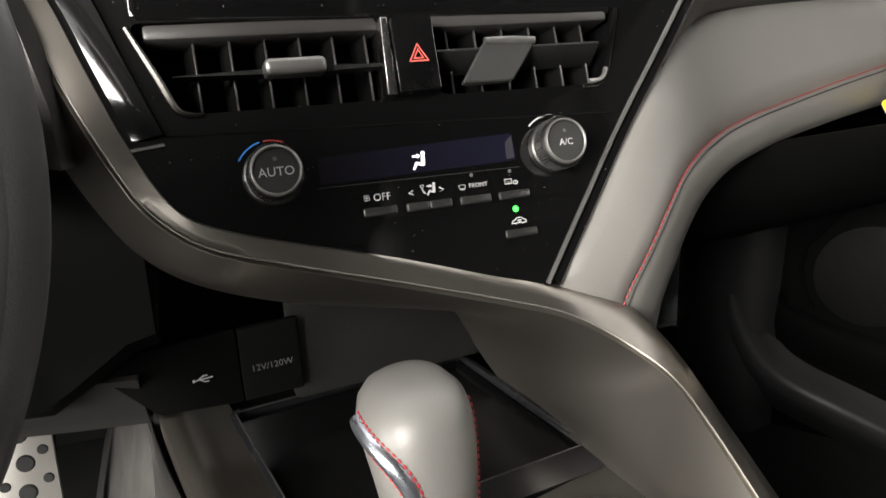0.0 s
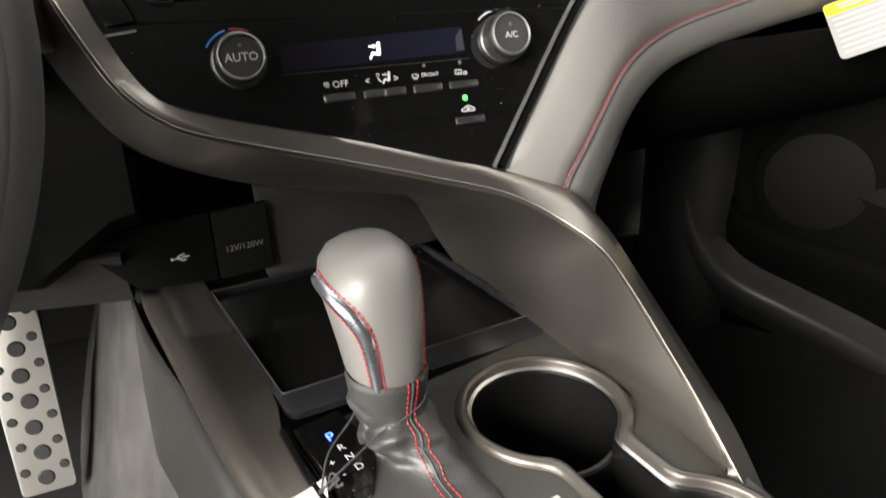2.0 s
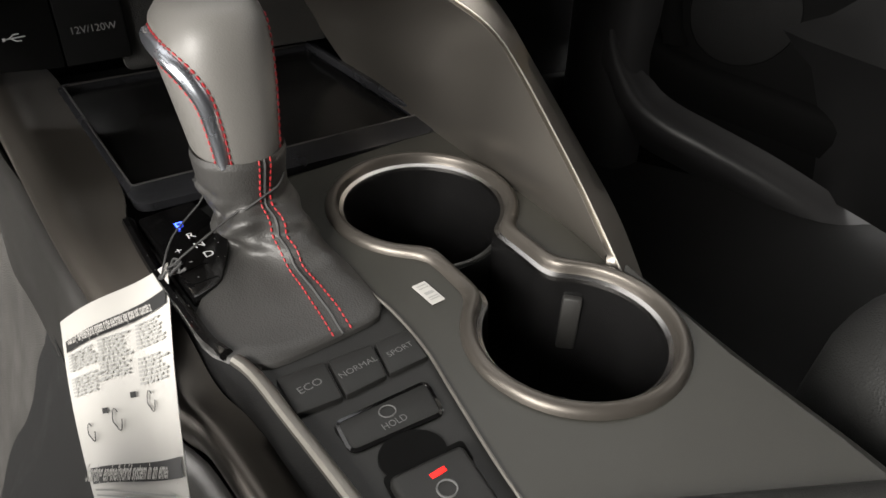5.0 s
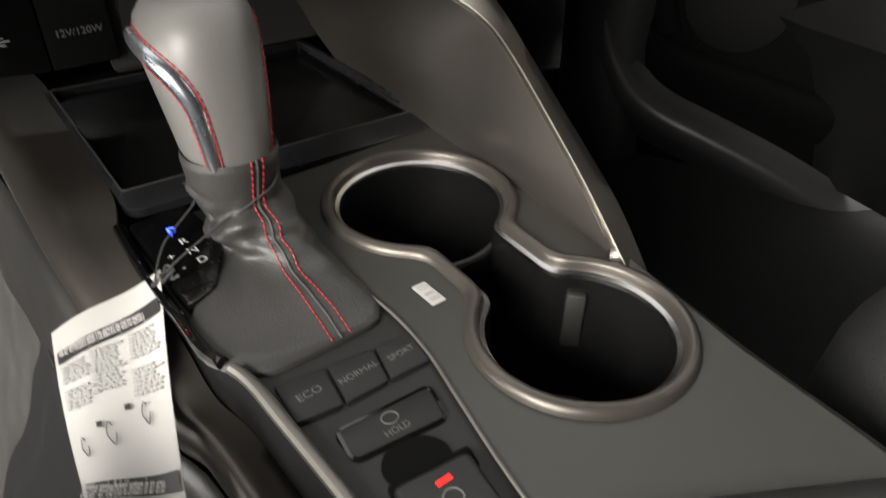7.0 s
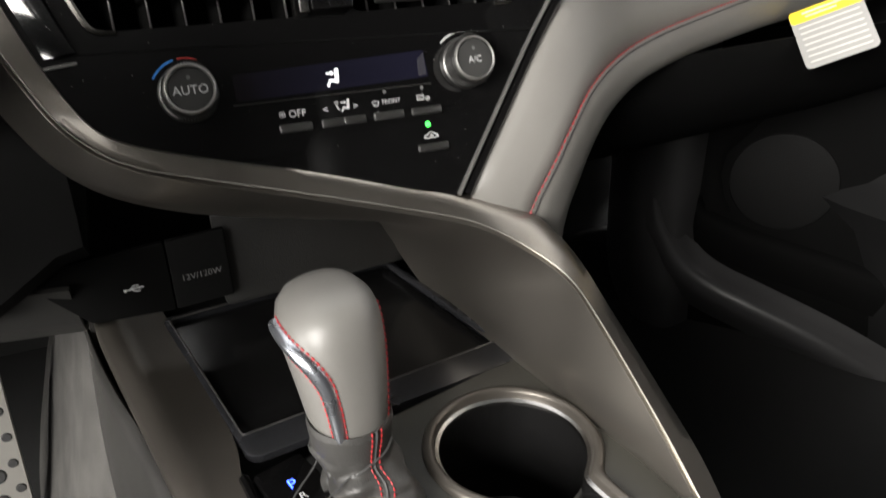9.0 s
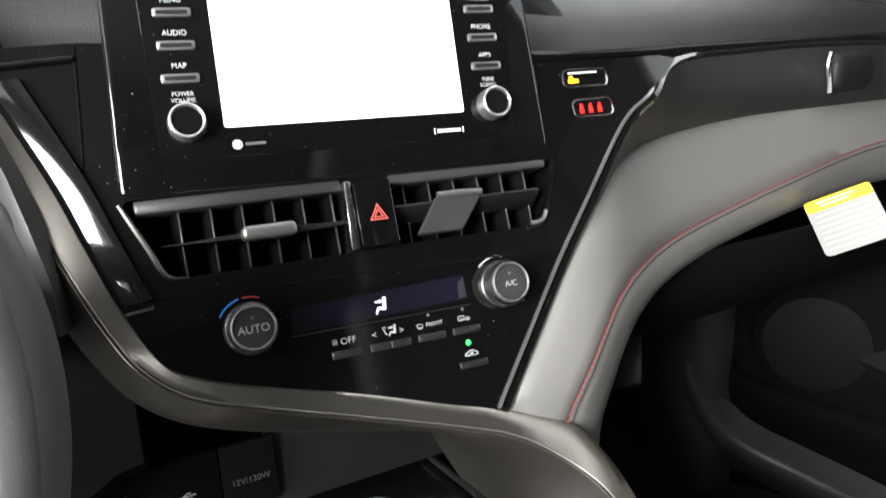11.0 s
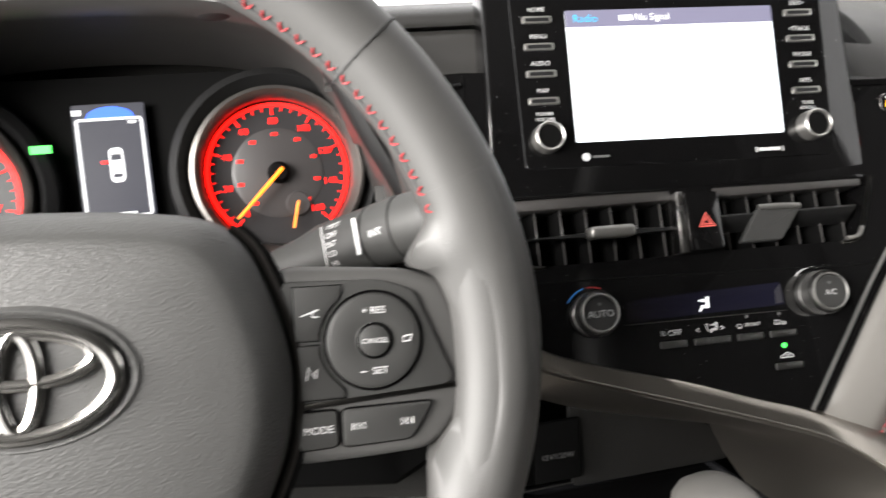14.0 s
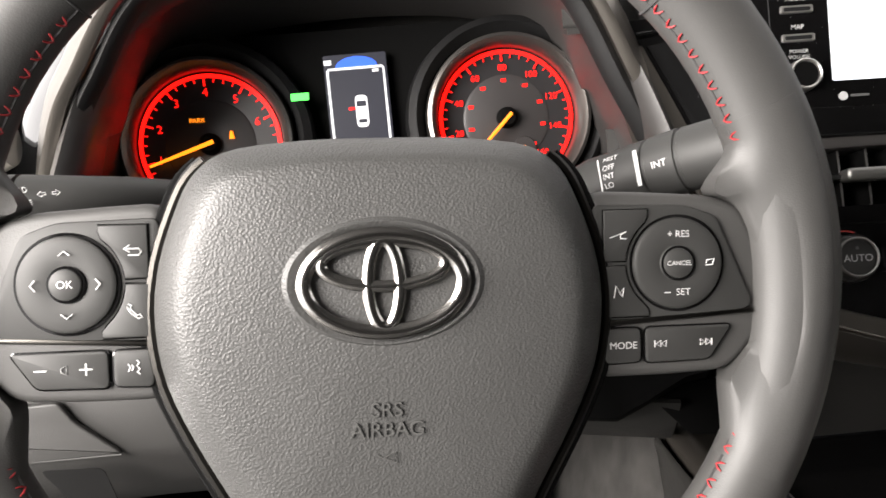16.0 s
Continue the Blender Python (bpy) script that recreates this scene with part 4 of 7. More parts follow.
def vent(x0, x1, tab_x, tilt, lab):
    v = thing("air_vent", lab, "air vent", "dashboard vents", at=(0.5 * (x0 + x1), 0.44, 0.56))

    def vp(name, bm, mat, label="", **k):
        return under(part(name, bm, mat, v, label, **k), v)
    s = 1 if x1 > 0.05 else -1
    far = x1 if s > 0 else x0
    pts = spline([(far - s * 0.010, -0.0178, 0), (far - s * 0.001, -0.0165, 0), (far + s * 0.004, -0.008, 0), (far + s * 0.014, 0.016, 0)], 14)
    # silver tube paints light on the outer corner, right vent only
    if s > 0:
        vp("lit_corner", tube([VENT @ Vector((p.x, VZ + p.y, 0.0004)) for p in pts][:9], 0.0018, 6), SILVER, "silver tube painting the light on the vent corner")
    vp("top_ledge", box(abs(x1 - x0) + 0.012, 0.008, 0.026, at(VENT, (x0 + x1) / 2 + s * 0.004, VZ + 0.0235, -0.014), 0.002, 2), HOOD_GREY)
    for k in range(6):
        x = x0 + (x1 - x0) * (k + 0.6) / 6.0
        V = at(VENT, x, VZ + 0.002, -0.017) @ pose(0, 0, 0, 0, 16, 0)
        vane = vp("vane", box(0.0011, 0.042, 0.016, V, 0.0004, 1), BLACK_MATTE)
        # paler strip paints the light caught by the vane's front edge
        vp("vane_edge_light", box(0.0012, 0.041, 0.0014, at(V, 0, 0, 0.0084), 0.0004, 1), HOOD_GREY).parent = vane
    L = at(VENT, (x0 + x1) / 2, VZ, -0.004)
    if tilt < 10:
        vp("louvre", sheet([[L @ pose(0, 0, 0, tilt, 0, 0) @ Vector((u * (abs(x1 - x0) / 2 - 0.001), side * 0.0030 * (1 - 0.75 * abs(u - 0.25)) * c, w)) for u in np.linspace(-1, 1, 13)] for side, c, w in ((1, 0.25, -0.008), (1, 1.0, 0.001), (1, 0.6, 0.006), (-1, 0.6, 0.006), (-1, 1.0, 0.001), (-1, 0.25, -0.008))], 0.0003), BLACK_SOFT)
        vp("slider_tab", box(0.0320, 0.0085, 0.015, at(VENT, tab_x, VZ, 0.004) @ pose(0, 0, 0, tilt, 0, 0), 0.0032, 4), TAB_METAL, "satin grey metal slider tab")
    else:
        vp("louvre", box(abs(x1 - x0) - 0.002, 0.0022, 0.018, L @ pose(0, 0, 0, -tilt, 0, 0), 0.0009, 2), BLACK_SOFT)
        q = round_poly([(-0.0245, -0.0135), (0.0060, -0.0140), (0.0255, 0.0090), (-0.0070, 0.0100)], 0.0025, 3)
        T = at(VENT, tab_x, VZ - 0.002, 0.001) @ pose(0, 0, 0, -6, 0, 0)
        tab = vp("slider_tab", plate(q, 0.005, T, 0.0008, 1), BUTTON, "dark grey slider tab", angle=20)
        vp("tab_edge", tube([T @ Vector(p) for p in ((-0.0065, 0.0102, 0.0045), (0.0085, 0.0098, 0.0048), (0.0242, 0.0092, 0.0045))], [0.0022, 0.0026, 0.0022], 10), TAB_METAL, "satin metal top edge").parent = tab
    return v


vent(-0.122, -0.0135, -0.0610, 4, "black air vent with satin metal slider tab")
vent(0.0165, 0.122, 0.0535, 34, "black air vent with its tab tilted up")
hz_btn = thing("hazard_button", "gloss black hazard switch with red triangle", "button", at=(0.003, 0.43, 0.56))
HZ = at(VENT, 0.0035, (0.5815 - 0.5) * KS, 0.0)
under(part("housing", plate(round_rect(0.0, 0, 0.0235, 0.040, 0.0012, 2), 0.045, HZ, 0.0008, w0=-0.034), BLACK_GLOSS, hz_btn), hz_btn)
under(part("side_cheek", plate([(-0.0185, -0.0205), (-0.0125, -0.0205), (-0.0125, 0.0215), (-0.0165, 0.0215)], 0.043, HZ, 0.0008, w0=-0.034), DARK_CHROME, hz_btn), hz_btn)
bm = bmesh.new()
for r0, r1 in ((0.0068, 0.0052), (0.0038, 0.0024)):
    ri = [[at(HZ, 0.001, 0, 0.0113) @ Vector((r * math.cos(radians(a)), r * math.sin(radians(a)) - 0.001, 0)) for a in (90, 210, 330)] for r in (r0, r1)]
    grid(ri, close_u=True, bm=bm)
under(part("red_triangle", bm, HAZARD_RED, hz_btn, smooth=False), hz_btn)

# ---- climate controls ----
clim = thing("climate_controls", "gloss black climate panel with two knobs and buttons", "climate control", at=(0, 0.39, 0.46))


def cpart(name, bm, mat, label="", **k):
    return under(part(name, bm, mat, clim, label, **k), clim)


for x, w in ((-0.0795, "AUTO"), (0.081, "A/C")):
    K = at(STACK, x, (0.5295 - 0.5) * KS, 0)
    kn = cpart("knob", lathe([(0.0, 0.0160), (0.0111, 0.0160), (0.0115, 0.0172), (0.0124, 0.0174), (0.0132, 0.0162), (0.0137, 0.004), (0.0148, 0.0034), (0.0155, 0.0015), (0.0155, -0.002)], K, 48), KEY_CHROME, "dark metal rotary knob")
    c = part("knob_face", lathe([(0, 0.0166), (0.0109, 0.0166), (0.0112, 0.0160)], K, 40), BUTTON)
    under(c, clim).parent = kn
    under(part("knob_ring", lathe([(0.0113, 0.0172), (0.0119, 0.0180), (0.0126, 0.0177), (0.0131, 0.0164)], K, 48), TAB_METAL, label="satin metal edge"), clim).parent = kn
    rib = bmesh.new()
    for k in range(56):
        a = 2 * math.pi * k / 56
        box(0.0006, 0.0006, 0.009, K @ Matrix.Translation((0.0136 * math.cos(a), 0.0147 * math.sin(a), 0.0095)), bm=rib)
    under(part("knob_ribs", rib, KEY_CHROME, smooth=False), clim).parent = kn
    cpart("knob_mark", lathe([(0, 0.0169), (0.0011, 0.0168)], at(K, 0.0, 0.0058), 10), GREY_PRINT).parent = kn
    under(text(w, 0.0064 if x < 0 else 0.0052, at(K, 0, -0.0008, 0.0170), WHITE_PRINT, clim), clim)
    for r0, cols in ((0.0180, ((150, 104, "blue"), (98, 66, "red")) if x < 0 else ((135, 75, "white"),)),):
        for a, b, colr in cols:
            mt = {"blue": material("blue arc", (0.05, 0.25, 0.7), 0.4, vary=0), "red": material("red arc", (0.3, 0.03, 0.025), 0.4, vary=0), "white": WHITE_PRINT}[colr]
            cpart("arc_mark", grid([[K @ Vector((r * math.cos(radians(a + (b - a) * k / 12)), r * math.sin(radians(a + (b - a) * k / 12)), 0.0004)) for k in range(13)] for r in (r0, r0 + 0.0009)]), mt)
cpart("display", plate(round_poly([(-0.056, (0.5225 - 0.5) * KS), (0.057, (0.5245 - 0.5) * KS), (0.056, (0.539 - 0.5) * KS), (-0.056, (0.536 - 0.5) * KS)], 0.001, 1), 0.0004, STACK, w0=0.0), DIM_LCD, "dim climate display")


def glyph(name, m, unit, strokes, mat, shapes=()):
    """A flat printed mark: strokes (points, half width) and filled shapes, in steps of unit."""
    bm = bmesh.new()
    lv = 0.0
    for pts, r in strokes:
        for (ax0, ay0), (bx0, by0) in zip(pts, pts[1:]):
            t0 = math.atan2(by0 - ay0, bx0 - ax0)
            rim0 = [(bx0 + r * math.cos(t0 + q), by0 + r * math.sin(t0 + q)) for q in np.linspace(-math.pi / 2, math.pi / 2, 6)]
            rim0 += [(ax0 - r * math.cos(t0 + q), ay0 - r * math.sin(t0 + q)) for q in np.linspace(-math.pi / 2, math.pi / 2, 6)]
            bm.faces.new([bm.verts.new(m @ Vector((x * unit, y * unit, lv))) for x, y in rim0])
            lv += 0.000012
    for pts in shapes:
        bm.faces.new([bm.verts.new(m @ Vector((x * unit, y * unit, lv))) for x, y in pts])
        lv += 0.000012
    return cpart(name, bm, mat, smooth=False)


def disc(x, y, r):
    return [(x + r * math.cos(q), y + r * math.sin(q)) for q in np.linspace(0, 2 * math.pi, 15)[:-1]]


FIGURE = [([(19, 17), (15, -14)], 10), ([(15, -17), (-16, -9)], 7), ([(-17, -9), (-31, -34)], 6), ([(-30, 25), (-8, 25)], 4.5)]
FIGURE_FILL = [disc(21, 36, 11), [(-10, 37), (10, 25), (-10, 13)]]
glyph("seat_symbol", at(STACK, -0.0008, 0.0313, 0.0007), 0.000115, FIGURE, WHITE_TEXT, FIGURE_FILL)
cpart("display_end", plate([(0.0512, 0.0366), (0.0556, 0.0404), (0.0556, 0.0277), (0.0507, 0.0273)], 0.0003, STACK, w0=0.0006), LCD_END, "pale end facet of the display")
cpart("display_line", tube([STACK @ Vector((x, y, 0.0002)) for x, y in ((-0.058, 0.0226), (0.058, 0.0222))], 0.0002, 5), BUTTON)
bz = (0.5065 - 0.5) * KS
for x0, x1, dz in ((-0.036, -0.017, 0), (-0.012, 0.001, 0), (0.001, 0.0145, 0), (0.019, 0.038, 0), (0.0425, 0.062, 0), (0.043, 0.063, -0.0205 * KS)):
    cpart("button", plate(round_rect((x0 + x1) / 2, bz + dz - 0.0002, x1 - x0 - 0.0004, 0.0046, 0.0008, 2), 0.0024, STACK, 0.0007, 2, w0=-0.001), KEY_CHROME, "slim dark metal push button")
for x, y, s, sz in ((-0.0246, 0.0144, "OFF", 0.0056), (-0.0083, 0.0145, "<", 0.0058), (0.0093, 0.0145, ">", 0.0058), (0.0312, 0.0140, "FRONT", 0.0035)):
    under(text(s, sz, at(STACK, x, y - 0.36 * sz + 0.0019, 0.0004), WHITE_PRINT, clim), clim)
WAVES = [([(x, -7), (x + 2, -2), (x - 1, 3), (x + 1, 8)], 1.3) for x in (-9, 0, 9)]
SHIELD = [([(-22, 8), (-12, 13), (0, 15), (12, 13), (22, 8), (13, -12), (-13, -12), (-22, 8)], 1.8)]
glyph("seat_symbol", at(STACK, 0.0036, 0.0152, 0.0004), 0.000082, FIGURE, WHITE_PRINT, FIGURE_FILL)
glyph("foot_symbol", at(STACK, -0.0012, 0.0158, 0.0004), 0.000082, [([(-18, 24), (-6, 29), (8, 26)], 2.2), ([(8, 26), (0, 8), (-12, 10), (-18, 24)], 2.2), ([(-6, 0), (2, -22), (14, -28)], 4.5)], WHITE_PRINT)
glyph("fan_symbol", at(STACK, -0.0330, 0.0146, 0.0004), 0.000115, [([(8 * ca + 6.5 * math.cos(q), 8 * sa + 6.5 * math.sin(q)) for q in np.linspace(0, 2 * math.pi, 11)], 1.2) for ca, sa in ((0.75, 0.75), (-0.75, 0.75), (-0.75, -0.75), (0.75, -0.75))], WHITE_PRINT)
glyph("defrost_symbol", at(STACK, 0.0215, 0.0143, 0.0004), 0.000095, SHIELD + [([(x, y - 12) for x, y in p], r) for p, r in WAVES], WHITE_PRINT)
glyph("rear_defrost_symbol", at(STACK, 0.0496, 0.0145, 0.0004), 0.000105, [([(-20, 13), (20, 13), (20, -12), (-20, -12), (-20, 13)], 2.0)] + [([(x, y - 6) for x, y in p], r) for p, r in WAVES], WHITE_PRINT)
glyph("mirror_symbol", at(STACK, 0.0540, 0.0137, 0.0004), 0.000105, [([(13 * math.cos(q), 10 * math.sin(q)) for q in np.linspace(0, 2 * math.pi, 13)], 2.0), ([(0, -7), (2, 0), (-1, 6)], 1.8)], WHITE_PRINT)
glyph("recirculation_symbol", at(STACK, 0.0524, -0.0085, 0.0004), 0.000115, [([(-38, -8), (-34, 3), (-20, 7), (-8, 17), (14, 17), (24, 8), (37, 3), (38, -8), (26, -8), (20, -12), (12, -8), (-14, -8), (-20, -12), (-26, -8), (-38, -8)], 2.6), ([(-8, 2), (4, 8), (12, 3), (4, -2), (-2, 0)], 2.0)], WHITE_PRINT)
for x, v in ((0.0280, 0.0205), (0.0515, 0.0203)):
    cpart("indicator", lathe([(0, 0.0004), (0.0011, 0.0003)], at(STACK, x, v, 0), 10), GREY_PRINT)
cpart("green_led", lathe([(0, 0.0012), (0.0014, 0.0009), (0.0018, 0.0)], at(STACK, 0.0517, -0.0014, 0), 14), GREEN_LIT, "lit green indicator")

# heated buttons beside the screen
for cx, cz, w, h, lit, lab in ((0.176, 0.6545, 0.036, 0.0125, AMBER_LIT, "gloss black airbag indicator with amber light"), (0.178, 0.634, 0.032, 0.0125, RED_LIT, "gloss black indicator with red seat belt lights")):
    ind = thing("indicator_lamp", lab, "indicator", "dashboard indicators", at=(cx, 0.45, cz - 0.01))
    IM = at(STACK, *on_stack(cx, cz), 0)
    under(part("surround", tube([IM @ Vector((*p, 0.0003)) for p in round_rect(0, 0, w, h, 0.004)], 0.0008, 6, closed=True), DARK_CHROME, ind), ind)
    under(part("lens", plate(round_rect(0, 0, w - 0.001, h - 0.001, 0.004), 0.0006, IM), BLACK_GLOSS, ind), ind)
    if lit == AMBER_LIT:
        under(bars([(-0.0105, -0.0022, 0.0085, 0.0028), (-0.012, 0.0, 0.003, 0.003)], at(IM, 0, 0, 0.001), lit, ind, "lit_symbol"), ind)
        under(bars([(-0.002, 0.0036, 0.024, 0.0014)], at(IM, 0, 0, 0.001), WHITE_PRINT, ind), ind)
    else:
        bm = bmesh.new()
        for k in range(3):
            tube([at(IM, -0.010 + 0.0075 * k, 0, 0.0009) @ Vector(p) for p in ((0, 0.0028, 0), (0, -0.001, 0), (0, -0.0036, 0))], [0.0008, 0.0014, 0.0016], 6, bm=bm)
        under(part("lit_symbol", bm, RED_LIT, ind), ind)
# ---- centre console ----
cons = thing("center_console", "dark grey center console with cup holders and tray", "console", at=(0.0, 0.2, 0.0))


def kpart(name, bm, mat, label="", **k):
    return under(part(name, bm, mat, cons, label, **k), cons)


TOP = pose(0, 0, ZC)
C1, R1, C2, R2 = Vector((0.0515, 0.2765)), 0.0450, Vector((0.0685, 0.1575)), 0.0425
ax = (C2 - C1).normalized()


def peanut(off):
    """The outline of the double cup holder, offset by off."""
    r1, r2, hw = R1 + off, R2 + off, 0.0195 + off
    out = []
    a1, a2 = math.asin(hw / r1), math.asin(hw / r2)
    base = math.atan2(ax.y, ax.x)
    for k in range(41):
        a = base + a1 + (2 * math.pi - 2 * a1) * k / 40
        out.append(C1 + Vector((math.cos(a), math.sin(a))) * r1)
    for k in range(41):
        a = base + math.pi + a2 + (2 * math.pi - 2 * a2) * k / 40
        out.append(C2 + Vector((math.cos(a), math.sin(a))) * r2)
    ev = even([(*p, 0) for p in out], 120, closed=True)
    for _ in range(2):
        ev = [(ev[i - 1] + ev[i] * 2 + ev[(i + 1) % 120]) / 4 for i in range(120)]
    return [Vector((p.x, p.y)) for p in ev]


rows = []
for off, z in ((0.0068, 0.0), (0.0064, 0.0018), (0.0050, 0.0036), (0.0030, 0.0045), (0.0012, 0.0041), (0.0003, 0.0026), (0.0, 0.0008), (-0.0008, -0.001)):
    rows.append([Vector((p.x, p.y, ZC + z)) for p in peanut(off)])
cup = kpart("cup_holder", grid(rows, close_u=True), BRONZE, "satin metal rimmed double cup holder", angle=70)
rows = [[Vector((p.x, p.y, ZC + z)) for p in peanut(off)] for off, z in ((-0.0008, -0.001), (-0.0028, -0.002), (-0.0032, -0.004))]
under(part("inner_ring", grid(rows, close_u=True), DARK_CHROME), cons).parent = cup
rows = [[Vector((p.x, p.y, ZC + z)) for p in peanut(off)] for off, z in ((-0.0032, -0.004), (-0.0045, -0.03), (-0.008, -0.075), (-0.014, -0.08))]
bm = grid(rows, close_u=True)
bm.verts.ensure_lookup_table()
bm.faces.new([v for v in bm.verts if abs(v.co.z - ZC + 0.08) < 1e-6])
under(part("cup_well", bm, TRAY), cons).parent = cup
base_a = math.atan2(ax.y, ax.x)
arc_pts = [C1 + Vector((math.cos(base_a + t), math.sin(base_a + t))) * 0.0425 for t in np.linspace(-0.55, 0.55, 18)]
rows = [[Vector((p.x, p.y, ZC + z)) for p in arc_pts] for z in (-0.014, -0.030, -0.078)]
under(part("cup_divider", sheet(rows, 0.002), BLACK_SOFT), cons).parent = cup
under(part("divider_lip", tube([Vector((p.x, p.y, ZC - 0.0135)) for p in arc_pts], 0.0015, 8), DARK_GREY), cons).parent = cup
under(part("retainer_tab", box(0.0095, 0.0045, 0.032, pose(0.0900, 0.1880, ZC - 0.027, 0, 0, -35), 0.0015), DARK_GREY), cons).parent = cup
under(part("retainer_tab", box(0.006, 0.022, 0.010, pose(0.03, 0.155, ZC - 0.024, 0, 0, 10), 0.002), BLACK_SOFT), cons).parent = cup


def holed(outer, hole, z, depth):
    bm = bmesh.new()
    es = []
    for loop in (outer, hole):
        vs = [bm.verts.new((p[0], p[1], z)) for p in loop]
        es += [bm.edges.new((vs[i], vs[(i + 1) % len(vs)])) for i in range(len(vs))]
    bmesh.ops.triangle_fill(bm, use_beauty=True, use_dissolve=False, edges=es)
    for f in bm.faces:
        f.normal_update()
    low = [bm.verts.new((p[0], p[1], z - depth)) for p in outer]
    bm.verts.ensure_lookup_table()
    top = bm.verts[:len(outer)]
    for i in range(len(outer)):
        j = (i + 1) % len(outer)
        bm.faces.new((top[i], top[j], low[j], low[i]))
    return bm


LINE = [(-0.030, 0.322), (-0.0135, 0.282), (-0.0055, 0.235), (0.0035, 0.200), (0.0068, 0.172), (0.0063, 0.146), (0.0057, 0.115), (0.0062, 0.092), (0.008, 0.060), (0.009, 0.030)]
line = [(p.x, p.y) for p in spline([(*p, 0) for p in LINE], 40)]
right_edge = [(0.128, 0.03), (0.126, 0.07), (0.120, 0.12), (0.119, 0.17), (0.118, 0.20), (0.110, 0.26), (0.101, 0.33), (0.097, 0.352)]
kpart("cup_panel", holed(line + right_edge, [tuple(p) for p in peanut(0.0068)], ZC, 0.02), OLIVE_GREY, "dark grey satin cup holder panel", angle=30)
# rounded passenger-side shoulder and flank
es = spline([(0.134, -0.08, 0), (0.128, 0.03, 0), (0.126, 0.07, 0), (0.120, 0.12, 0), (0.117, 0.17, 0), (0.116, 0.19, 0)], 24)
rows = [[Vector((p.x + dx, p.y, ZC + dz)) for p in es] for dx, dz in ((-0.004, -0.0003), (0.004, -0.002), (0.012, -0.009), (0.017, -0.03), (0.02, -0.34))]
kpart("flank", sheet(rows, 0.002), OLIVE_GREY, angle=70)
# thin bright line beside the shifter panel
kpart("bright_line", tube([Vector((x - 0.001, y, ZC + 0.0006)) for x, y in line], 0.0007, 6), EDGE_METAL, "thin silver line")
# armrest behind
kpart("armrest", sheet([[Vector((x, y + 0.10 - 0.34 * (x - 0.0) * (1 if k < 6 else 0.5), ZC + z)) for x in np.linspace(-0.06, 0.128, 12)] for k, (y, z) in enumerate(((-0.006, -0.01), (-0.008, 0.001), (-0.012, 0.005), (-0.022, 0.008), (-0.06, 0.012), (-0.35, 0.02)))], 0.004), DARK_GREY, "dark grey armrest lid", angle=70)

# shifter panel, buttons
shl = [(-0.088, 0.312), (-0.082, 0.270), (-0.075, 0.236), (-0.069, 0.209), (-0.058, 0.187), (-0.051, 0.158), (-0.041, 0.113), (-0.034, 0.08), (-0.028, 0.03)]
sh_line = [(p.x, p.y) for p in spline([(*p, 0) for p in shl], 36)]
kpart("shifter_panel", plate(line[::-1] + sh_line, 0.006, TOP, 0.0, w0=-0.0075), KEY_GREY, "dark grey shifter surround")
sil = [(p[0] - 0.0035, p[1], ZC + 0.002) for p in sh_line]
rows = [[Vector((x + dx, y, ZC + dz)) for x, y in sh_line] for dx, dz in ((0.002, -0.002), (-0.003, -0.004), (-0.006, -0.040))]
kpart("rail_wall", sheet(rows, 0.0015), BLACK_SOFT, angle=60)
kpart("side_rail", tube(sil[:16], 0.0035, 8, flat=0.8), BLACK_GLOSS)
kpart("side_rail", tube(sil[16:], 0.0034, 10, flat=0.8), EDGE_METAL, "dull metal side rail")
for k, (w, q) in enumerate((("ECO", ((-0.0538, 0.1808), (-0.0335, 0.1820), (-0.0330, 0.1610), (-0.0514, 0.1598))), ("NORMAL", ((-0.0325, 0.1822), (-0.0128, 0.1840), (-0.0138, 0.1648), (-0.0320, 0.1612))), ("SPORT", ((-0.0118, 0.1842), (0.0040, 0.1862), (0.0052, 0.1680), (-0.0128, 0.1650))))):
    b = kpart("mode_button", plate(round_poly(q, 0.0015, 2), 0.0045, TOP, 0.001, 2, w0=-0.0035), KEY_GREY, "grey drive mode button")
    c = sum((Vector(p) for p in q), Vector((0, 0))) / 4
    under(text(w, (0.0052, 0.0042, 0.0041)[k], at(TOP, c.x, c.y, 0.0013) @ pose(0, 0, 0, 0, 0, 13), GREY_PRINT, cons), cons)
HQ = [(-0.0400, 0.1512), (-0.0012, 0.1568), (-0.0018, 0.1402), (-0.0383, 0.1367)]
kpart("hold_button", plate(round_poly(HQ, 0.003, 3), 0.006, TOP, 0.0012, 2, w0=-0.0062), KEY_GREY, "grey brake hold button")
kpart("hold_gap", tube([Vector((*p, ZC - 0.0012)) for p in round_poly(HQ, 0.003, 3)], 0.0012, 5, closed=True), BLACK_GLOSS)
under(text("HOLD", 0.0044, at(TOP, -0.0200, 0.1425, 0.0002) @ pose(0, 0, 0, 0, 0, 9), GREY_PRINT, cons, squeeze=0.85), cons)
kpart("hold_symbol", tube([at(TOP, -0.0205, 0.1485, 0.0001) @ Vector((0.0032 * math.cos(a), 0.0028 * math.sin(a), 0)) for a in np.linspace(0, 2 * math.pi, 20)[:-1]], 0.0003, 4, closed=True), GREY_PRINT)
# black patches on the panel paint the recess's shade, without real depth
kpart("brake_recess_shade", plate([(-0.0195 + 0.0125 * math.cos(a), 0.1275 + 0.0105 * math.sin(a)) for a in np.linspace(0, 2 * math.pi, 33)[:-1]], 0.0006, TOP, w0=-0.0012), BLACK_MATTE)
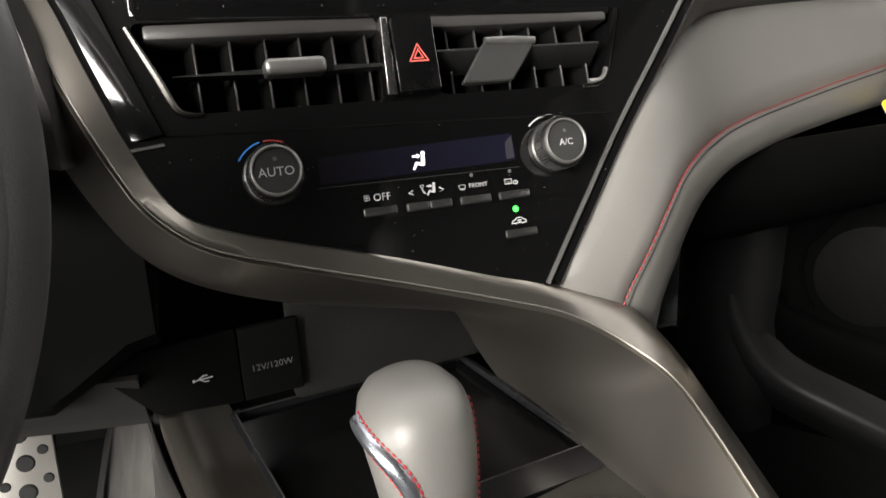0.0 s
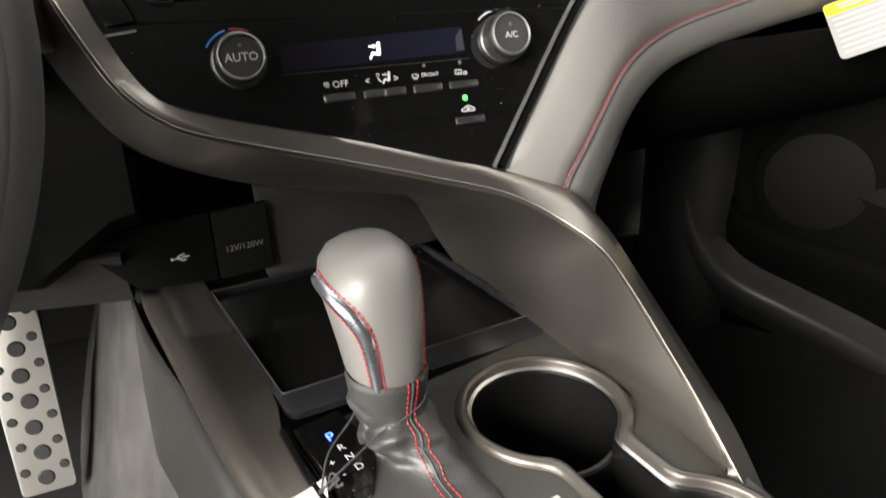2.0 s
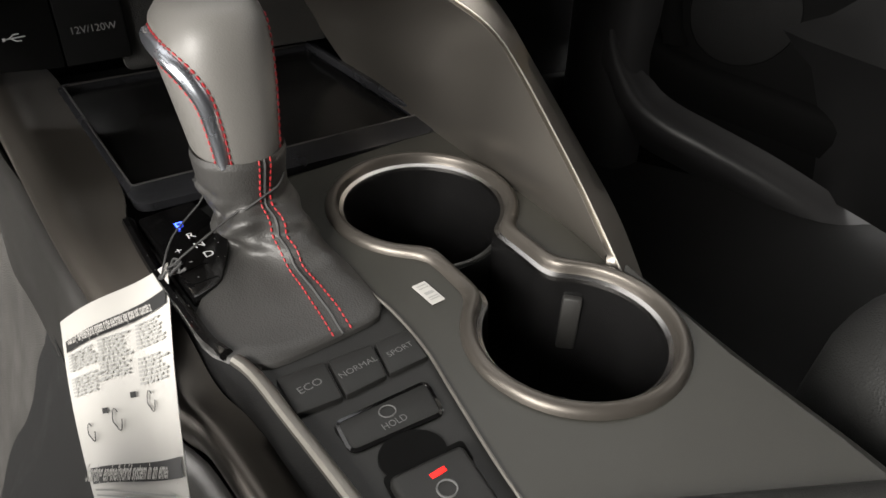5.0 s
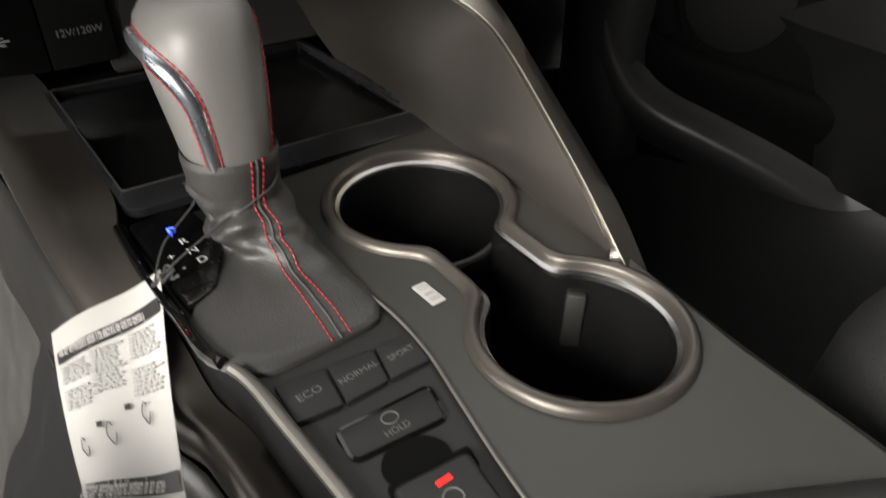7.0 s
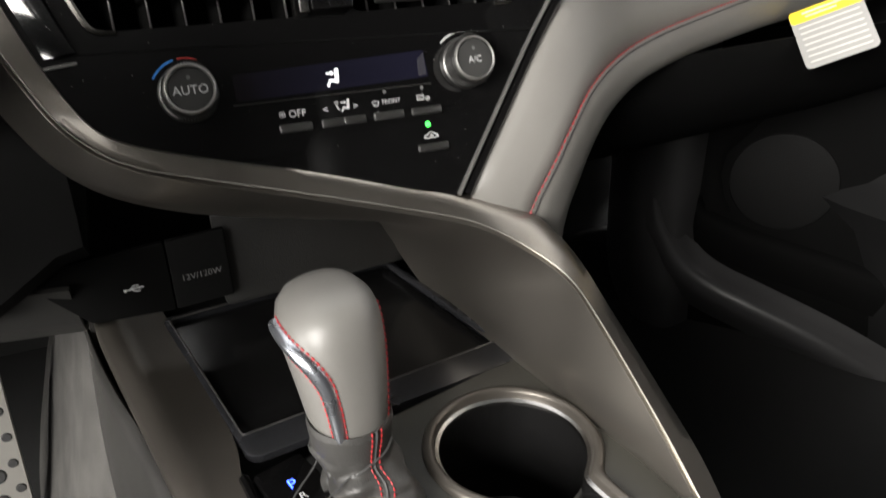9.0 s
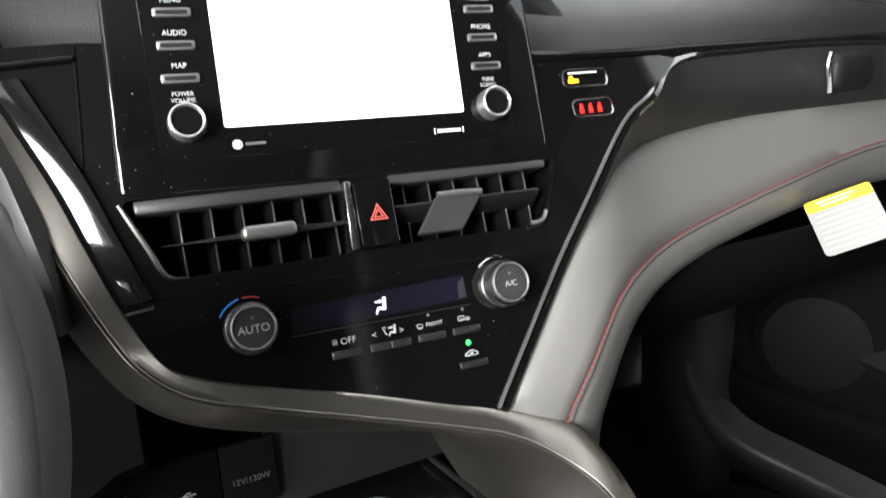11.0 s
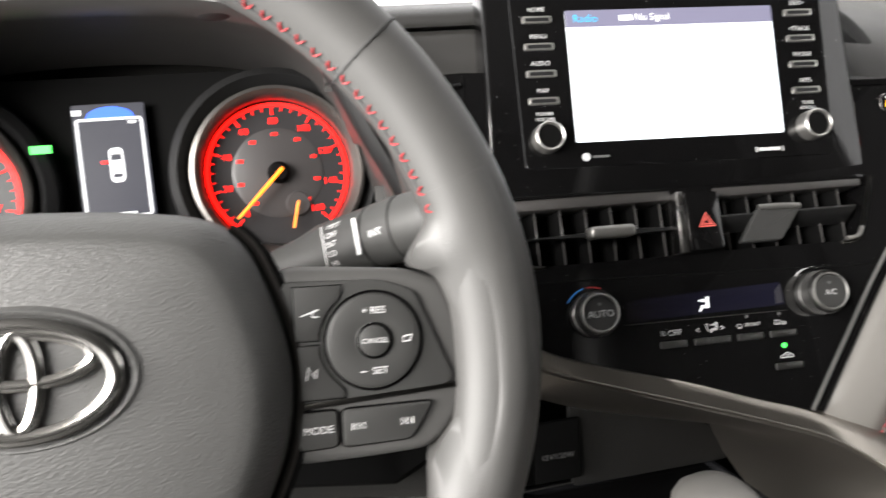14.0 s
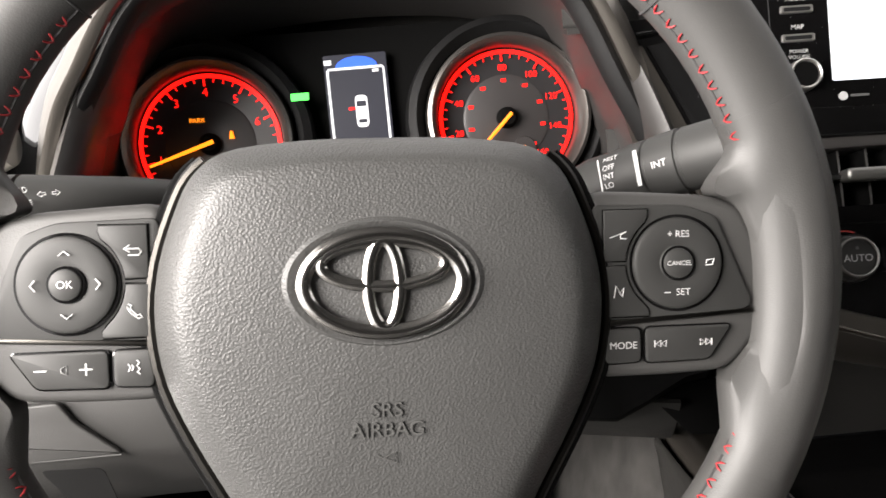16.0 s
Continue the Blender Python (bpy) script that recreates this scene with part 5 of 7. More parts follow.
kpart("brake_recess_shade", plate(round_poly([(-0.033, 0.1225), (-0.001, 0.126), (-0.001, 0.116), (-0.033, 0.112)], 0.002), 0.0008, TOP, w0=-0.0013), BLACK_MATTE)
kpart("brake_switch", plate(round_poly([(-0.0325, 0.119), (-0.0035, 0.1215), (-0.002, 0.090), (-0.029, 0.087)], 0.003), 0.007, TOP, 0.002, 3, w0=-0.003), KEY_GREY, "grey parking brake switch with red light")
under(bars([(0, 0, 0.006, 0.002)], at(TOP, -0.0165, 0.1135, 0.0042) @ pose(0, 0, 0, 0, 0, 12), RED_LIT, cons, "red_light"), cons)
kpart("brake_symbol", tube([at(TOP, -0.0165, 0.1065, 0.0043) @ Vector((0.0034 * math.cos(a), 0.0034 * math.sin(a), 0)) for a in np.linspace(0, 2 * math.pi, 20)[:-1]], 0.0004, 4, closed=True), GREY_PRINT)

# gear position plate
gp = thing("gear_indicator", "gloss black gear position plate with blue lit letter", "indicator", at=(-0.07, 0.28, ZC))
GQ = [(-0.088, 0.310), (-0.060, 0.318), (-0.048, 0.280), (-0.060, 0.245), (-0.0735, 0.237)]
under(part("plate", plate(round_poly(GQ, 0.003), 0.006, TOP, 0.0015, 2, w0=-0.002), BLACK_GLOSS, gp), gp)
for s, x, y, mt in (("P", -0.0695, 0.2950, BLUE_LIT), ("R", -0.0662, 0.2845, WHITE_PRINT), ("N", -0.0638, 0.2755, WHITE_PRINT), ("D", -0.0612, 0.2665, WHITE_PRINT), ("+", -0.0735, 0.274, WHITE_PRINT), ("-", -0.070, 0.264, WHITE_PRINT)):
    under(text(s, 0.0095 if s == "P" else 0.0068, at(TOP, x, y, 0.0045) @ pose(0, 0, 0, 0, 0, 12), mt, gp), gp)

# phone tray
tray = [(-0.086, 0.348), (0.093, 0.373), (0.064, 0.522), (-0.112, 0.500)]
rim_o = round_poly([(-0.0862, 0.3268), (0.0970, 0.3490), (0.0670, 0.5270), (-0.1170, 0.5050)], 0.010, 5)
rim_i = round_poly(tray, 0.003, 5)
rows = [[Vector((x, y, ZC + z)) for x, y in lp] for lp, z in ((rim_o, -0.004), (rim_o, 0.0006), ([(a[0] * 0.9 + b[0] * 0.1, a[1] * 0.9 + b[1] * 0.1) for a, b in zip(rim_o, rim_i)], 0.0010), (rim_i, 0.0016), (rim_i, -0.0045))]
tr = kpart("phone_tray", grid(rows, close_u=True), RIM_DARK, "recessed phone tray with rubber mat", angle=40)
mat_poly = [(x * 0.98, 0.43 + (y - 0.43) * 0.98) for x, y in rim_i]
under(part("tray_mat", plate(mat_poly, 0.002, TOP, 0.0005, 1, w0=-0.0052), TRAY), cons).parent = tr
# lighter grey tube drawn as the glint on the tray's inner edge
under(part("tray_edge_glint", tube([Vector((x, y, ZC + 0.0015)) for x, y in rim_i], 0.0006, 6, closed=True), HOOD_GREY), cons).parent = tr
under(part("tray_wall", box(0.0055, 0.146, 0.005, pose(0.0775, 0.448, ZC + 0.003, 0, 0, 11.7), 0.0015), RIM_DARK), cons).parent = tr
# forward cubby wall, sockets
W0 = frame_of((-0.066, 0.4745, 0.342), (0.99, 0.10, 0), (0, 0.12, 1))
kpart("cubby_wall", plate(round_poly([(-0.005, 0.015), (0.140, 0.015), (0.140, 0.075), (0.10, 0.09), (-0.005, 0.095)], 0.006), 0.004, at(W0, 0, 0, -0.006), 0.001), CUBBY, "dark grey grained cubby wall")
soc = thing("socket_panel", "black panel with USB port and 12V outlet lid", "socket", at=(-0.11, 0.47, 0.36))
US = frame_of((-0.164, 0.4735, 0.362), (0.99, 0.02, 0), (0, 0.10, 1))
under(part("usb_lid", plate(round_poly([(-0.022, 0.036), (-0.012, 0.050), (0.0585, 0.054), (0.0585, 0.004), (0.006, 0.0065)], 0.003), 0.004, US, 0.001), BLACK_MATTE, soc), soc)
under(part("outlet_lid", plate(round_poly([(0.0592, 0.054), (0.0985, 0.056), (0.0985, 0.006), (0.0592, 0.004)], 0.002), 0.004, US, 0.001), BLACK_MATTE, soc), soc)
under(text("12V/120W", 0.0062, at(US, 0.079, 0.026, 0.0042) @ pose(0, 0, 0, 0, 0, 2), GREY_PRINT, soc), soc)
bm = bmesh.new()
for pts in ([(0.029, 0.025), (0.041, 0.026)], [(0.032, 0.0253), (0.035, 0.0275), (0.038, 0.0277)], [(0.033, 0.0253), (0.036, 0.0235), (0.0385, 0.0236)]):
    tube([at(US, 0, 0, 0.0043) @ Vector((*p, 0)) for p in pts], 0.0004, 4, bm=bm)
tube([at(US, 0, 0, 0.0043) @ Vector((*p, 0)) for p in ((0.0285, 0.025), (0.030, 0.0251))], 0.0010, 6, bm=bm)
under(part("usb_symbol", bm, WHITE_PRINT, soc), soc)
# black floor of the cubby forward of the tray
kpart("cubby_floor", box(0.20, 0.09, 0.006, pose(-0.022, 0.505, ZC - 0.010, 0, 0, 6), 0.002), BLACK_MATTE)

# left shoulder, gap and flank
L_in = spline([(-0.122, 0.545, ZC), (-0.112, 0.50, ZC), (-0.092, 0.36, ZC), (-0.092, 0.315, ZC), (-0.086, 0.270, ZC - 0.003), (-0.079, 0.232, ZC - 0.010), (-0.073, 0.205, ZC - 0.020), (-0.062, 0.183, ZC - 0.028), (-0.046, 0.113, ZC - 0.032), (-0.034, 0.03, ZC - 0.032)], 60)
L_out = spline([(-0.164, 0.545, ZC - 0.004), (-0.160, 0.50, ZC - 0.004), (-0.136, 0.37, ZC - 0.006), (-0.125, 0.315, ZC - 0.008), (-0.112, 0.266, ZC - 0.016), (-0.102, 0.235, ZC - 0.024), (-0.094, 0.205, ZC - 0.027), (-0.083, 0.183, ZC - 0.028), (-0.068, 0.113, ZC - 0.028), (-0.055, 0.03, ZC - 0.028)], 60)
roll = ((0.25, 0.0018), (0.5, 0.0042), (0.64, 0.0058), (0.76, 0.0062), (0.87, 0.0048), (0.95, 0.0022))
rows = [[a + Vector((0, 0, -0.004)) for a in L_in], L_in] + [[a.lerp(b, f) + Vector((0, 0, h)) for a, b in zip(L_in, L_out)] for f, h in roll] + [L_out, [p + Vector((0.0, 0, -0.006)) for p in L_out], [p + Vector((0.003, 0, -0.016)) for p in L_out]]
# BRONZE carries the brown hue and part of the shade over the shoulder
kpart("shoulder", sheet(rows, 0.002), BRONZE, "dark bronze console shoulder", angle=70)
B_LINE = [(-0.170, 0.540, 0.331), (-0.168, 0.522, 0.331), (-0.161, 0.478, 0.331), (-0.152, 0.437, 0.330), (-0.143, 0.404, 0.328), (-0.1325, 0.358, 0.325), (-0.1225, 0.312, 0.321), (-0.111, 0.266, 0.312), (-0.102, 0.235, 0.304), (-0.094, 0.205, 0.301), (-0.083, 0.183, 0.300), (-0.068, 0.113, 0.300), (-0.055, 0.03, 0.300)]
b_line = spline(B_LINE, 60)
a_line = even([p + Vector((0.002, 0, -0.015)) for p in L_out], 60)
b_even = even(b_line, 60)
rows = [a_line, [a.lerp(b, 0.4) + Vector((0.004, 0, -0.022)) for a, b in zip(a_line, b_even)], [a.lerp(b, 0.8) + Vector((0.003, 0, -0.020)) for a, b in zip(a_line, b_even)], [p + Vector((0.002, 0, -0.006)) for p in b_even]]
kpart("shadow_gap", sheet(rows, 0.002), BLACK_MATTE)
taper = (lambda y: max(0.12, min(1.0, (0.545 - y) / 0.10)))
rows = [[p + Vector((dx * taper(p.y), 0, dz * taper(p.y))) for p in b_even] for dx, dz in ((0.003, -0.004), (0.0005, 0.0), (-0.003, -0.001), (-0.007, -0.010), (-0.012, -0.040), (-0.016, -0.085), (-0.012, -0.092))]
kpart("left_flank", sheet(rows, 0.003), FLANK, "grey plastic console side panel", angle=70)

# paper label in the cup panel
lb = thing("small_label", "tiny white paper label on the console", "label", at=(0.022, 0.205, ZC))
LM = at(TOP, 0.022, 0.2047, 0.0006) @ pose(0, 0, 0, 0, 0, 12)
under(part("card", plate(round_rect(0, 0, 0.0072, 0.0155, 0.0003, 1), 0.0002, LM), PAPER, lb), lb)
under(bars([(0, 0.0055, 0.005, 0.0009), (0, 0.0035, 0.005, 0.0007), (0, -0.0005, 0.0045, 0.002), (0, -0.0035, 0.005, 0.0008), (0, -0.005, 0.005, 0.0008)], at(LM, 0, 0, 0.0006), TAG_INK, lb), lb)

# ---- shift lever ----
lever = thing("shift_lever", "grey leather shift lever with red stitching and chrome strip", "shift lever", at=(-0.035, 0.26, ZC))


def lpart(name, bm, mat, label="", **k):
    return under(part(name, bm, mat, lever, label, **k), lever)


def ring(c, rx, ry, n=36, turn=9, sq=2.4):
    out = []
    for k in range(n):
        a = 2 * math.pi * k / n
        ca, sa = math.cos(a), math.sin(a)
        x = rx * math.copysign(abs(ca) ** (2 / sq), ca)
        y = ry * math.copysign(abs(sa) ** (2 / sq), sa)
        t = radians(turn)
        out.append(Vector((c[0] + x * math.cos(t) - y * math.sin(t), c[1] + x * math.sin(t) + y * math.cos(t), c[2])))
    return out


KN = [(-0.0375, 0.288, 0.384, 0.0190, 0.0200), (-0.0378, 0.289, 0.392, 0.0205, 0.0215), (-0.0382, 0.291, 0.405, 0.0220, 0.0225), (-0.0388, 0.294, 0.420, 0.0238, 0.0240), (-0.0395, 0.298, 0.433, 0.0252, 0.0262),
      (-0.0398, 0.301, 0.443, 0.0252, 0.0275), (-0.0395, 0.303, 0.450, 0.0240, 0.0268), (-0.0385, 0.304, 0.4555, 0.0212, 0.0245), (-0.0372, 0.305, 0.4592, 0.0165, 0.0195), (-0.036, 0.305, 0.4612, 0.0100, 0.0120), (-0.036, 0.305, 0.4618, 0.003, 0.004)]
KN = [(x - 0.001, y, 0.384 + (z - 0.384) * 0.905, rx - 0.0008, ry) for x, y, z, rx, ry in KN]
kr = [ring((x, y, z), rx, ry) for x, y, z, rx, ry in KN]
bm = grid(kr, close_u=True)
bm.faces.new([v for v in bm.verts][-36:])
lpart("knob", bm, LEATHER_DIMMED, "grey leather shift knob", angle=80)


def knob_at(u, v):
    """A point on the knob: u degrees round it, v along its rows."""
    i = min(int(v), len(kr) - 2)
    k = (u / 10.0) % 36
    j = int(k)
    p = kr[i][j].lerp(kr[i][(j + 1) % 36], k - j)
    q = kr[i + 1][j].lerp(kr[i + 1][(j + 1) % 36], k - j)
    r = p.lerp(q, v - i)
    c = Vector((KN[i][0], KN[i][1], r.z))
    return r, (r - c).normalized()


def on_knob(pairs, lift, n=40):
    out = []
    for p in spline([(u, v, 0) for u, v in pairs], n):
        r, d = knob_at(p.x, p.y)
        out.append(r + d * lift)
    return out


lpart("chrome_strip", tube(on_knob([(234, 0.2), (235, 1.2), (235, 2.3), (232, 3.2), (219, 4.0), (197, 4.6), (165, 5.0)], -0.0006), [0.0027 + 0.0015 * min(1.0, k / 22) for k in range(40)], 10), STRIP, "satin metal strip let into the knob")
for d in (1, -1):
    pp = [(234 + 11 * d, 0.2), (235 + 11 * d, 1.2), (235 + 11 * d, 2.3 + 0.1 * d), (232 + 10 * d, 3.2 + 0.3 * d), (219 + 6 * d, 4.0 + 0.55 * d), (197, 4.6 + 0.7 * d), (165, 5.0 + 0.7 * d)]
    under(stitches(on_knob(pp, 0.0004), 0.0026, 0.0006, 0.00055, RED_THREAD, lever), lever)
under(stitches(on_knob([(318, 0.2), (320, 2), (322, 4), (327, 5.5), (336, 6.5)], 0.0005), 0.0026, 0.0006, 0.00055, RED_THREAD, lever), lever)

BASE = [(0.001, 0.199), (-0.003, 0.236), (-0.012, 0.280), (-0.020, 0.315), (-0.042, 0.325), (-0.051, 0.305), (-0.046, 0.276), (-0.056, 0.250), (-0.078, 0.230), (-0.074, 0.206), (-0.056, 0.188), (-0.026, 0.193)]
BC = Vector((-0.033, 0.262))
CC = Vector((-0.0380, 0.2870))


def base_radius(a):
    """The boot's foot, a radians round its middle."""
    d = Vector((math.cos(a), math.sin(a)))
    best = 0.02
    for i in range(len(BASE)):
        p, q = Vector(BASE[i - 1]) - BC, Vector(BASE[i]) - BC
        e = q - p
        den = d.x * e.y - d.y * e.x
        if abs(den) > 1e-9:
            t = (p.x * e.y - p.y * e.x) / den
            s = (p.x * d.y - p.y * d.x) / den
            if t > 0 and -1e-6 <= s <= 1 + 1e-6:
                best = max(best, t)
    return best


foot = [base_radius(2 * math.pi * k / 72) for k in range(72)]
for _ in range(1):
    foot = [(foot[k - 1] + 2 * foot[k] + foot[(k + 1) % 72]) / 4 for k in range(72)]
SHAPE = [(0.3880, 0.0, 0.86), (0.3898, 0.0, 0.97), (0.3865, 0.0, 1.0), (0.3800, 0.0, 0.97), (0.3730, 0.0, 0.93), (0.3660, 0.02, 0.94), (0.3600, 0.07, 0.97), (0.3555, 0.15, 1.0), (0.3515, 0.30, 1.0), (0.3482, 0.52, 1.0), (0.3455, 0.78, 1.0), (0.3430, 1.0, 1.0), (0.3400, 1.01, 1.0)]
fine = []
for i in range(len(SHAPE) - 1):
    for f in (0, 0.25, 0.5, 0.75):
        z, g, s = [SHAPE[i][k] * (1 - f) + SHAPE[i + 1][k] * f for k in range(3)]
        row = []
        for k in range(72):
            a = 2 * math.pi * k / 72
            top = CC + Vector((math.cos(a) * 0.0218, math.sin(a) * 0.0226)) * s
            low = BC + Vector((math.cos(a), math.sin(a))) * foot[k]
            left = max(0.0, math.cos(a - radians(188))) ** 0.7
            p = top.lerp(low, g * (1 - 0.92 * left * (1 - g ** 3)))
            p = Vector((p.x, p.y, z))
            if 3 < i < 11:
                amp = math.sin(math.pi * min(1, (i + f - 3) / 8))
                left = max(0.0, math.cos(a - radians(200)))
                w = amp * (noise.noise(p * 75) * 0.0058 + noise.noise(p * 110) * 0.0008 + left * 0.0016 * math.sin(z * 480 + 2.2 * math.sin(a * 2)))
                w -= 0.0068 * max(0.0, math.cos(a - radians(196))) * math.exp(-((z - 0.3570) / 0.0080) ** 2)
                w += 0.0105 * max(0.0, math.cos(a - radians(252))) ** 6 * math.exp(-((z - 0.3585 - 0.004 * math.sin(3 * a)) / 0.0045) ** 2)
                w += 0.0040 * amp * max(0.0, math.cos(a - radians(318))) ** 4 * math.exp(-((z - 0.3560) / 0.0080) ** 2)
                w -= 0.0095 * max(0.0, math.cos(a - radians(232))) ** 4 * math.exp(-((z - 0.3495) / 0.0030) ** 2)
                w -= 0.0032 * amp * max(0.0, math.cos(a - radians(250))) ** 6 * math.exp(-((z - 0.3670 + 0.003 * math.sin(2 * a)) / 0.0028) ** 2)
                p = p + Vector((math.cos(a), math.sin(a), 0.4)) * w
            row.append(p)
        fine.append(row)
lpart("boot", grid(fine, close_u=True), LEATHER_DARK, "dark grey gathered leather boot", angle=80)


def on_boot(u, v, lift=0.0006):
    i = min(int(v * 4), len(fine) - 1)
    k = u / 5.0 % 72
    j = int(k)
    p = fine[i][j].lerp(fine[i][(j + 1) % 72], k - j)
    a = radians(u)
    return p + Vector((math.cos(a), math.sin(a), 0.7)).normalized() * lift


def seam_angle(v):
    return float(np.interp(v, (1.2, 6.0, 11.0), (290.0, 284.5, 279.5)))


for du in (-7, 7):
    pth = [on_boot(seam_angle(v) + du * float(np.interp(v, (1.2, 4.0, 7.0, 11.0), (1.1, 1.0, 0.75, 0.5))), v) for v in np.linspace(1.2, 11.0, 44)]
    under(stitches(pth, 0.0026, 0.0007, 0.0005, RED_THREAD, lever), lever)
lpart("boot_seam", tube([on_boot(seam_angle(v), v, 0.0002) for v in np.linspace(1.2, 11.0, 44)], 0.0007, 6), GREY_THREAD)

# ---- hang tag and its string ----
tag = thing("hang_tag", "white printed card tag tied to the shift lever", "tag", at=(-0.105, 0.23, 0.25))
TR, TL = Vector((-0.0797, 0.262, 0.350)), Vector((-0.1280, 0.263, 0.331))
BR_, BL_ = Vector((-0.0915, 0.168, 0.319)), Vector((-0.1245, 0.186, 0.315))
ext = 1.35
BR_, BL_ = TR + (BR_ - TR) * ext, TL + (BL_ - TL) * ext


def on_tag(u, v, w=0.0):
    p = TL.lerp(TR, u).lerp(BL_.lerp(BR_, u), v)
    nrm = (TR - TL).cross(BL_ - TL).normalized()
    if nrm.y > 0:
        nrm = -nrm
    return p + nrm * (w + 0.004 * math.sin(math.pi * v) + 0.0015 * math.sin(2 * math.pi * u))


def slant(u):
    return 0.034 * (1 - u)


def tag_patch(u0, u1, v0, v1, w, mat, name, nu=12, nv=8):
    return under(part(name, grid([[on_tag(u0 + (u1 - u0) * i / nu, v0 + (v1 - v0) * j / nv + slant(u0 + (u1 - u0) * i / nu), w) for i in range(nu + 1)] for j in range(nv + 1)]), mat, tag), tag)


rows = [[on_tag(i / 16, j / 24, 0) for i in range(17)] for j in range(25)]
under(part("card", sheet(rows, 0.0005), PAPER, tag), tag)
tag_patch(0.04, 0.97, 0.104, 0.166, 0.0008, INK, "header_band")
tag_patch(0.05, 0.97, 0.690, 0.750, 0.0008, INK, "header_band")
random.seed(3)
bm = bmesh.new()
blocks = ((0.05, 0.215, 6), (0.05, 0.335, 6), (0.33, 0.205, 12), (0.66, 0.195, 7), (0.66, 0.335, 7))
for u0, v1, n in blocks:
    for k in range(n):
        u = u0
        while u < u0 + random.uniform(0.19, 0.27):
            wd = random.uniform(0.02, 0.07)
            v0 = v1 + 0.0155 * k
            grid([[on_tag(u + wd * i / 2, v, 0.0009) for i in range(3)] for v in (v0, v0 + 0.0095)], bm=bm)
            u += wd + 0.014
for k in range(7):
    u1 = random.uniform(0.7, 0.93)
    v0 = 0.80 + 0.02 * k
    grid([[on_tag(0.06 + (u1 - 0.06) * i / 4, v, 0.0009) for i in range(5)] for v in (v0, v0 + 0.007)], bm=bm)
tagged(under(part("print_block", bm, TAG_INK, tag), tag), kind="stuff")
bm = bmesh.new()
for cu, cv, s in ((0.16, 0.585, 0.035), (0.42, 0.55, 0.040), (0.74, 0.50, 0.036)):
    tube([on_tag(cu + s * math.cos(a), cv + 0.9 * s * math.sin(a) * (1 + 0.4 * math.sin(2 * a)), 0.0009) for a in np.linspace(0, 5.0, 14)], 0.00022, 4, bm=bm)
for cu, cv in ((0.30, 0.50), (0.56, 0.455)):
    grid([[on_tag(cu + du, cv + dv, 0.0009) for du in (0, 0.05)] for dv in (0, 0.022)], bm=bm)
under(part("diagrams", bm, INK, tag), tag)
for words, v, u0 in (("Starting engine/hybrid system if the electronic key does not operate properly*", 0.1370, 0.505), ("Starting engine/hybrid system in an emergency", 0.722, 0.505)):
    a, b, up2 = on_tag(u0, v + slant(u0), 0.0022), on_tag(u0 + 0.1, v + slant(u0 + 0.1), 0.0022), on_tag(u0, v - 0.05, 0.0022)
    under(text(words, 0.0092, frame_of(a, b - a, up2 - a), PAPER, tag, squeeze=0.134 if v < 0.5 else 0.19, bold=0.0002), tag)
hole = on_tag(0.94, 0.05, 0.0008)
under(part("hole", lathe([(0, 0), (0.0016, 0)], frame_of(hole, on_tag(1, 0.05) - on_tag(0, 0.05), on_tag(0.5, 0) - on_tag(0.5, 1)), 14), INK, tag), tag)
cord = thing("tie_cord", "black cord looped round the shift boot", "cord", at=(-0.06, 0.27, ZC))
for pts in ([hole, hole + Vector((0.012, 0.002, 0.008)), *[on_boot(u, v, 0.0012) for u, v in ((245, 5.3), (256, 5.1), (265, 4.85), (285, 4.4), (305, 4.0), (322, 3.7))]],
            [hole, (-0.075, 0.272, 0.356), on_boot(186, 5.2, 0.0015), on_boot(175, 4.2, 0.0012)]):
    under(part("strand", tube(spline(pts, 24), 0.00048, 6), GREY_THREAD, cord), cord)
random.seed(9)
under(part("knot", tube(spline([hole + Vector((random.uniform(0.002, 0.011), random.uniform(-0.004, 0.006), random.uniform(0.0, 0.007))) for _ in range(12)], 50), 0.0006, 5), GREY_THREAD, cord), cord)
# ---- steering wheel ----
wa = radians(-4.0)
A0, B0 = RIGHT.copy(), (FWD * 0.216 + Vector((0, 0, 1))).normalized()
WX = A0 * math.cos(wa) + B0 * math.sin(wa)
WHEEL = frame_of(HUB + FWD * 0.030 - B0 * 0.0032 + RIGHT * 0.0006, WX, B0)
wheel = thing("steering_wheel", "grey leather steering wheel with red stitching", "steering wheel", at=HUB + FWD * 0.06 + Vector((0, 0, -0.2)))


def wpart(name, bm, mat, label="", **k):
    return under(part(name, bm, mat, wheel, label, **k), wheel)


RC = Vector((0, -0.0085, 0))
RR, RT = 0.1785, 0.0180


def rim_pt(a, k, grow=0.0):
    """A point on the rim: a degrees round the wheel, k degrees round the tube (0 out, 90 to the driver)."""
    ca, sa = math.cos(radians(a)), math.sin(radians(a))
    bulge = 1 + 0.12 * math.exp(-((a - 8) / 22) ** 2) + 0.12 * math.exp(-((a - 172) / 22) ** 2)
    r = RR + (RT * bulge + grow) * math.cos(radians(k)) - 0.002 * (bulge - 1)
    return WHEEL @ (RC + Vector((r * ca, r * sa, (RT * 0.9 + grow) * math.sin(radians(k)))))


rows = [[rim_pt(a, k) for k in range(0, 360, 18)] for a in range(-180, 180, 3)]
rim = wpart("rim", grid(rows, close_u=True, close_v=True), WHEEL_LEATHER, "grey leather wheel rim", angle=80)
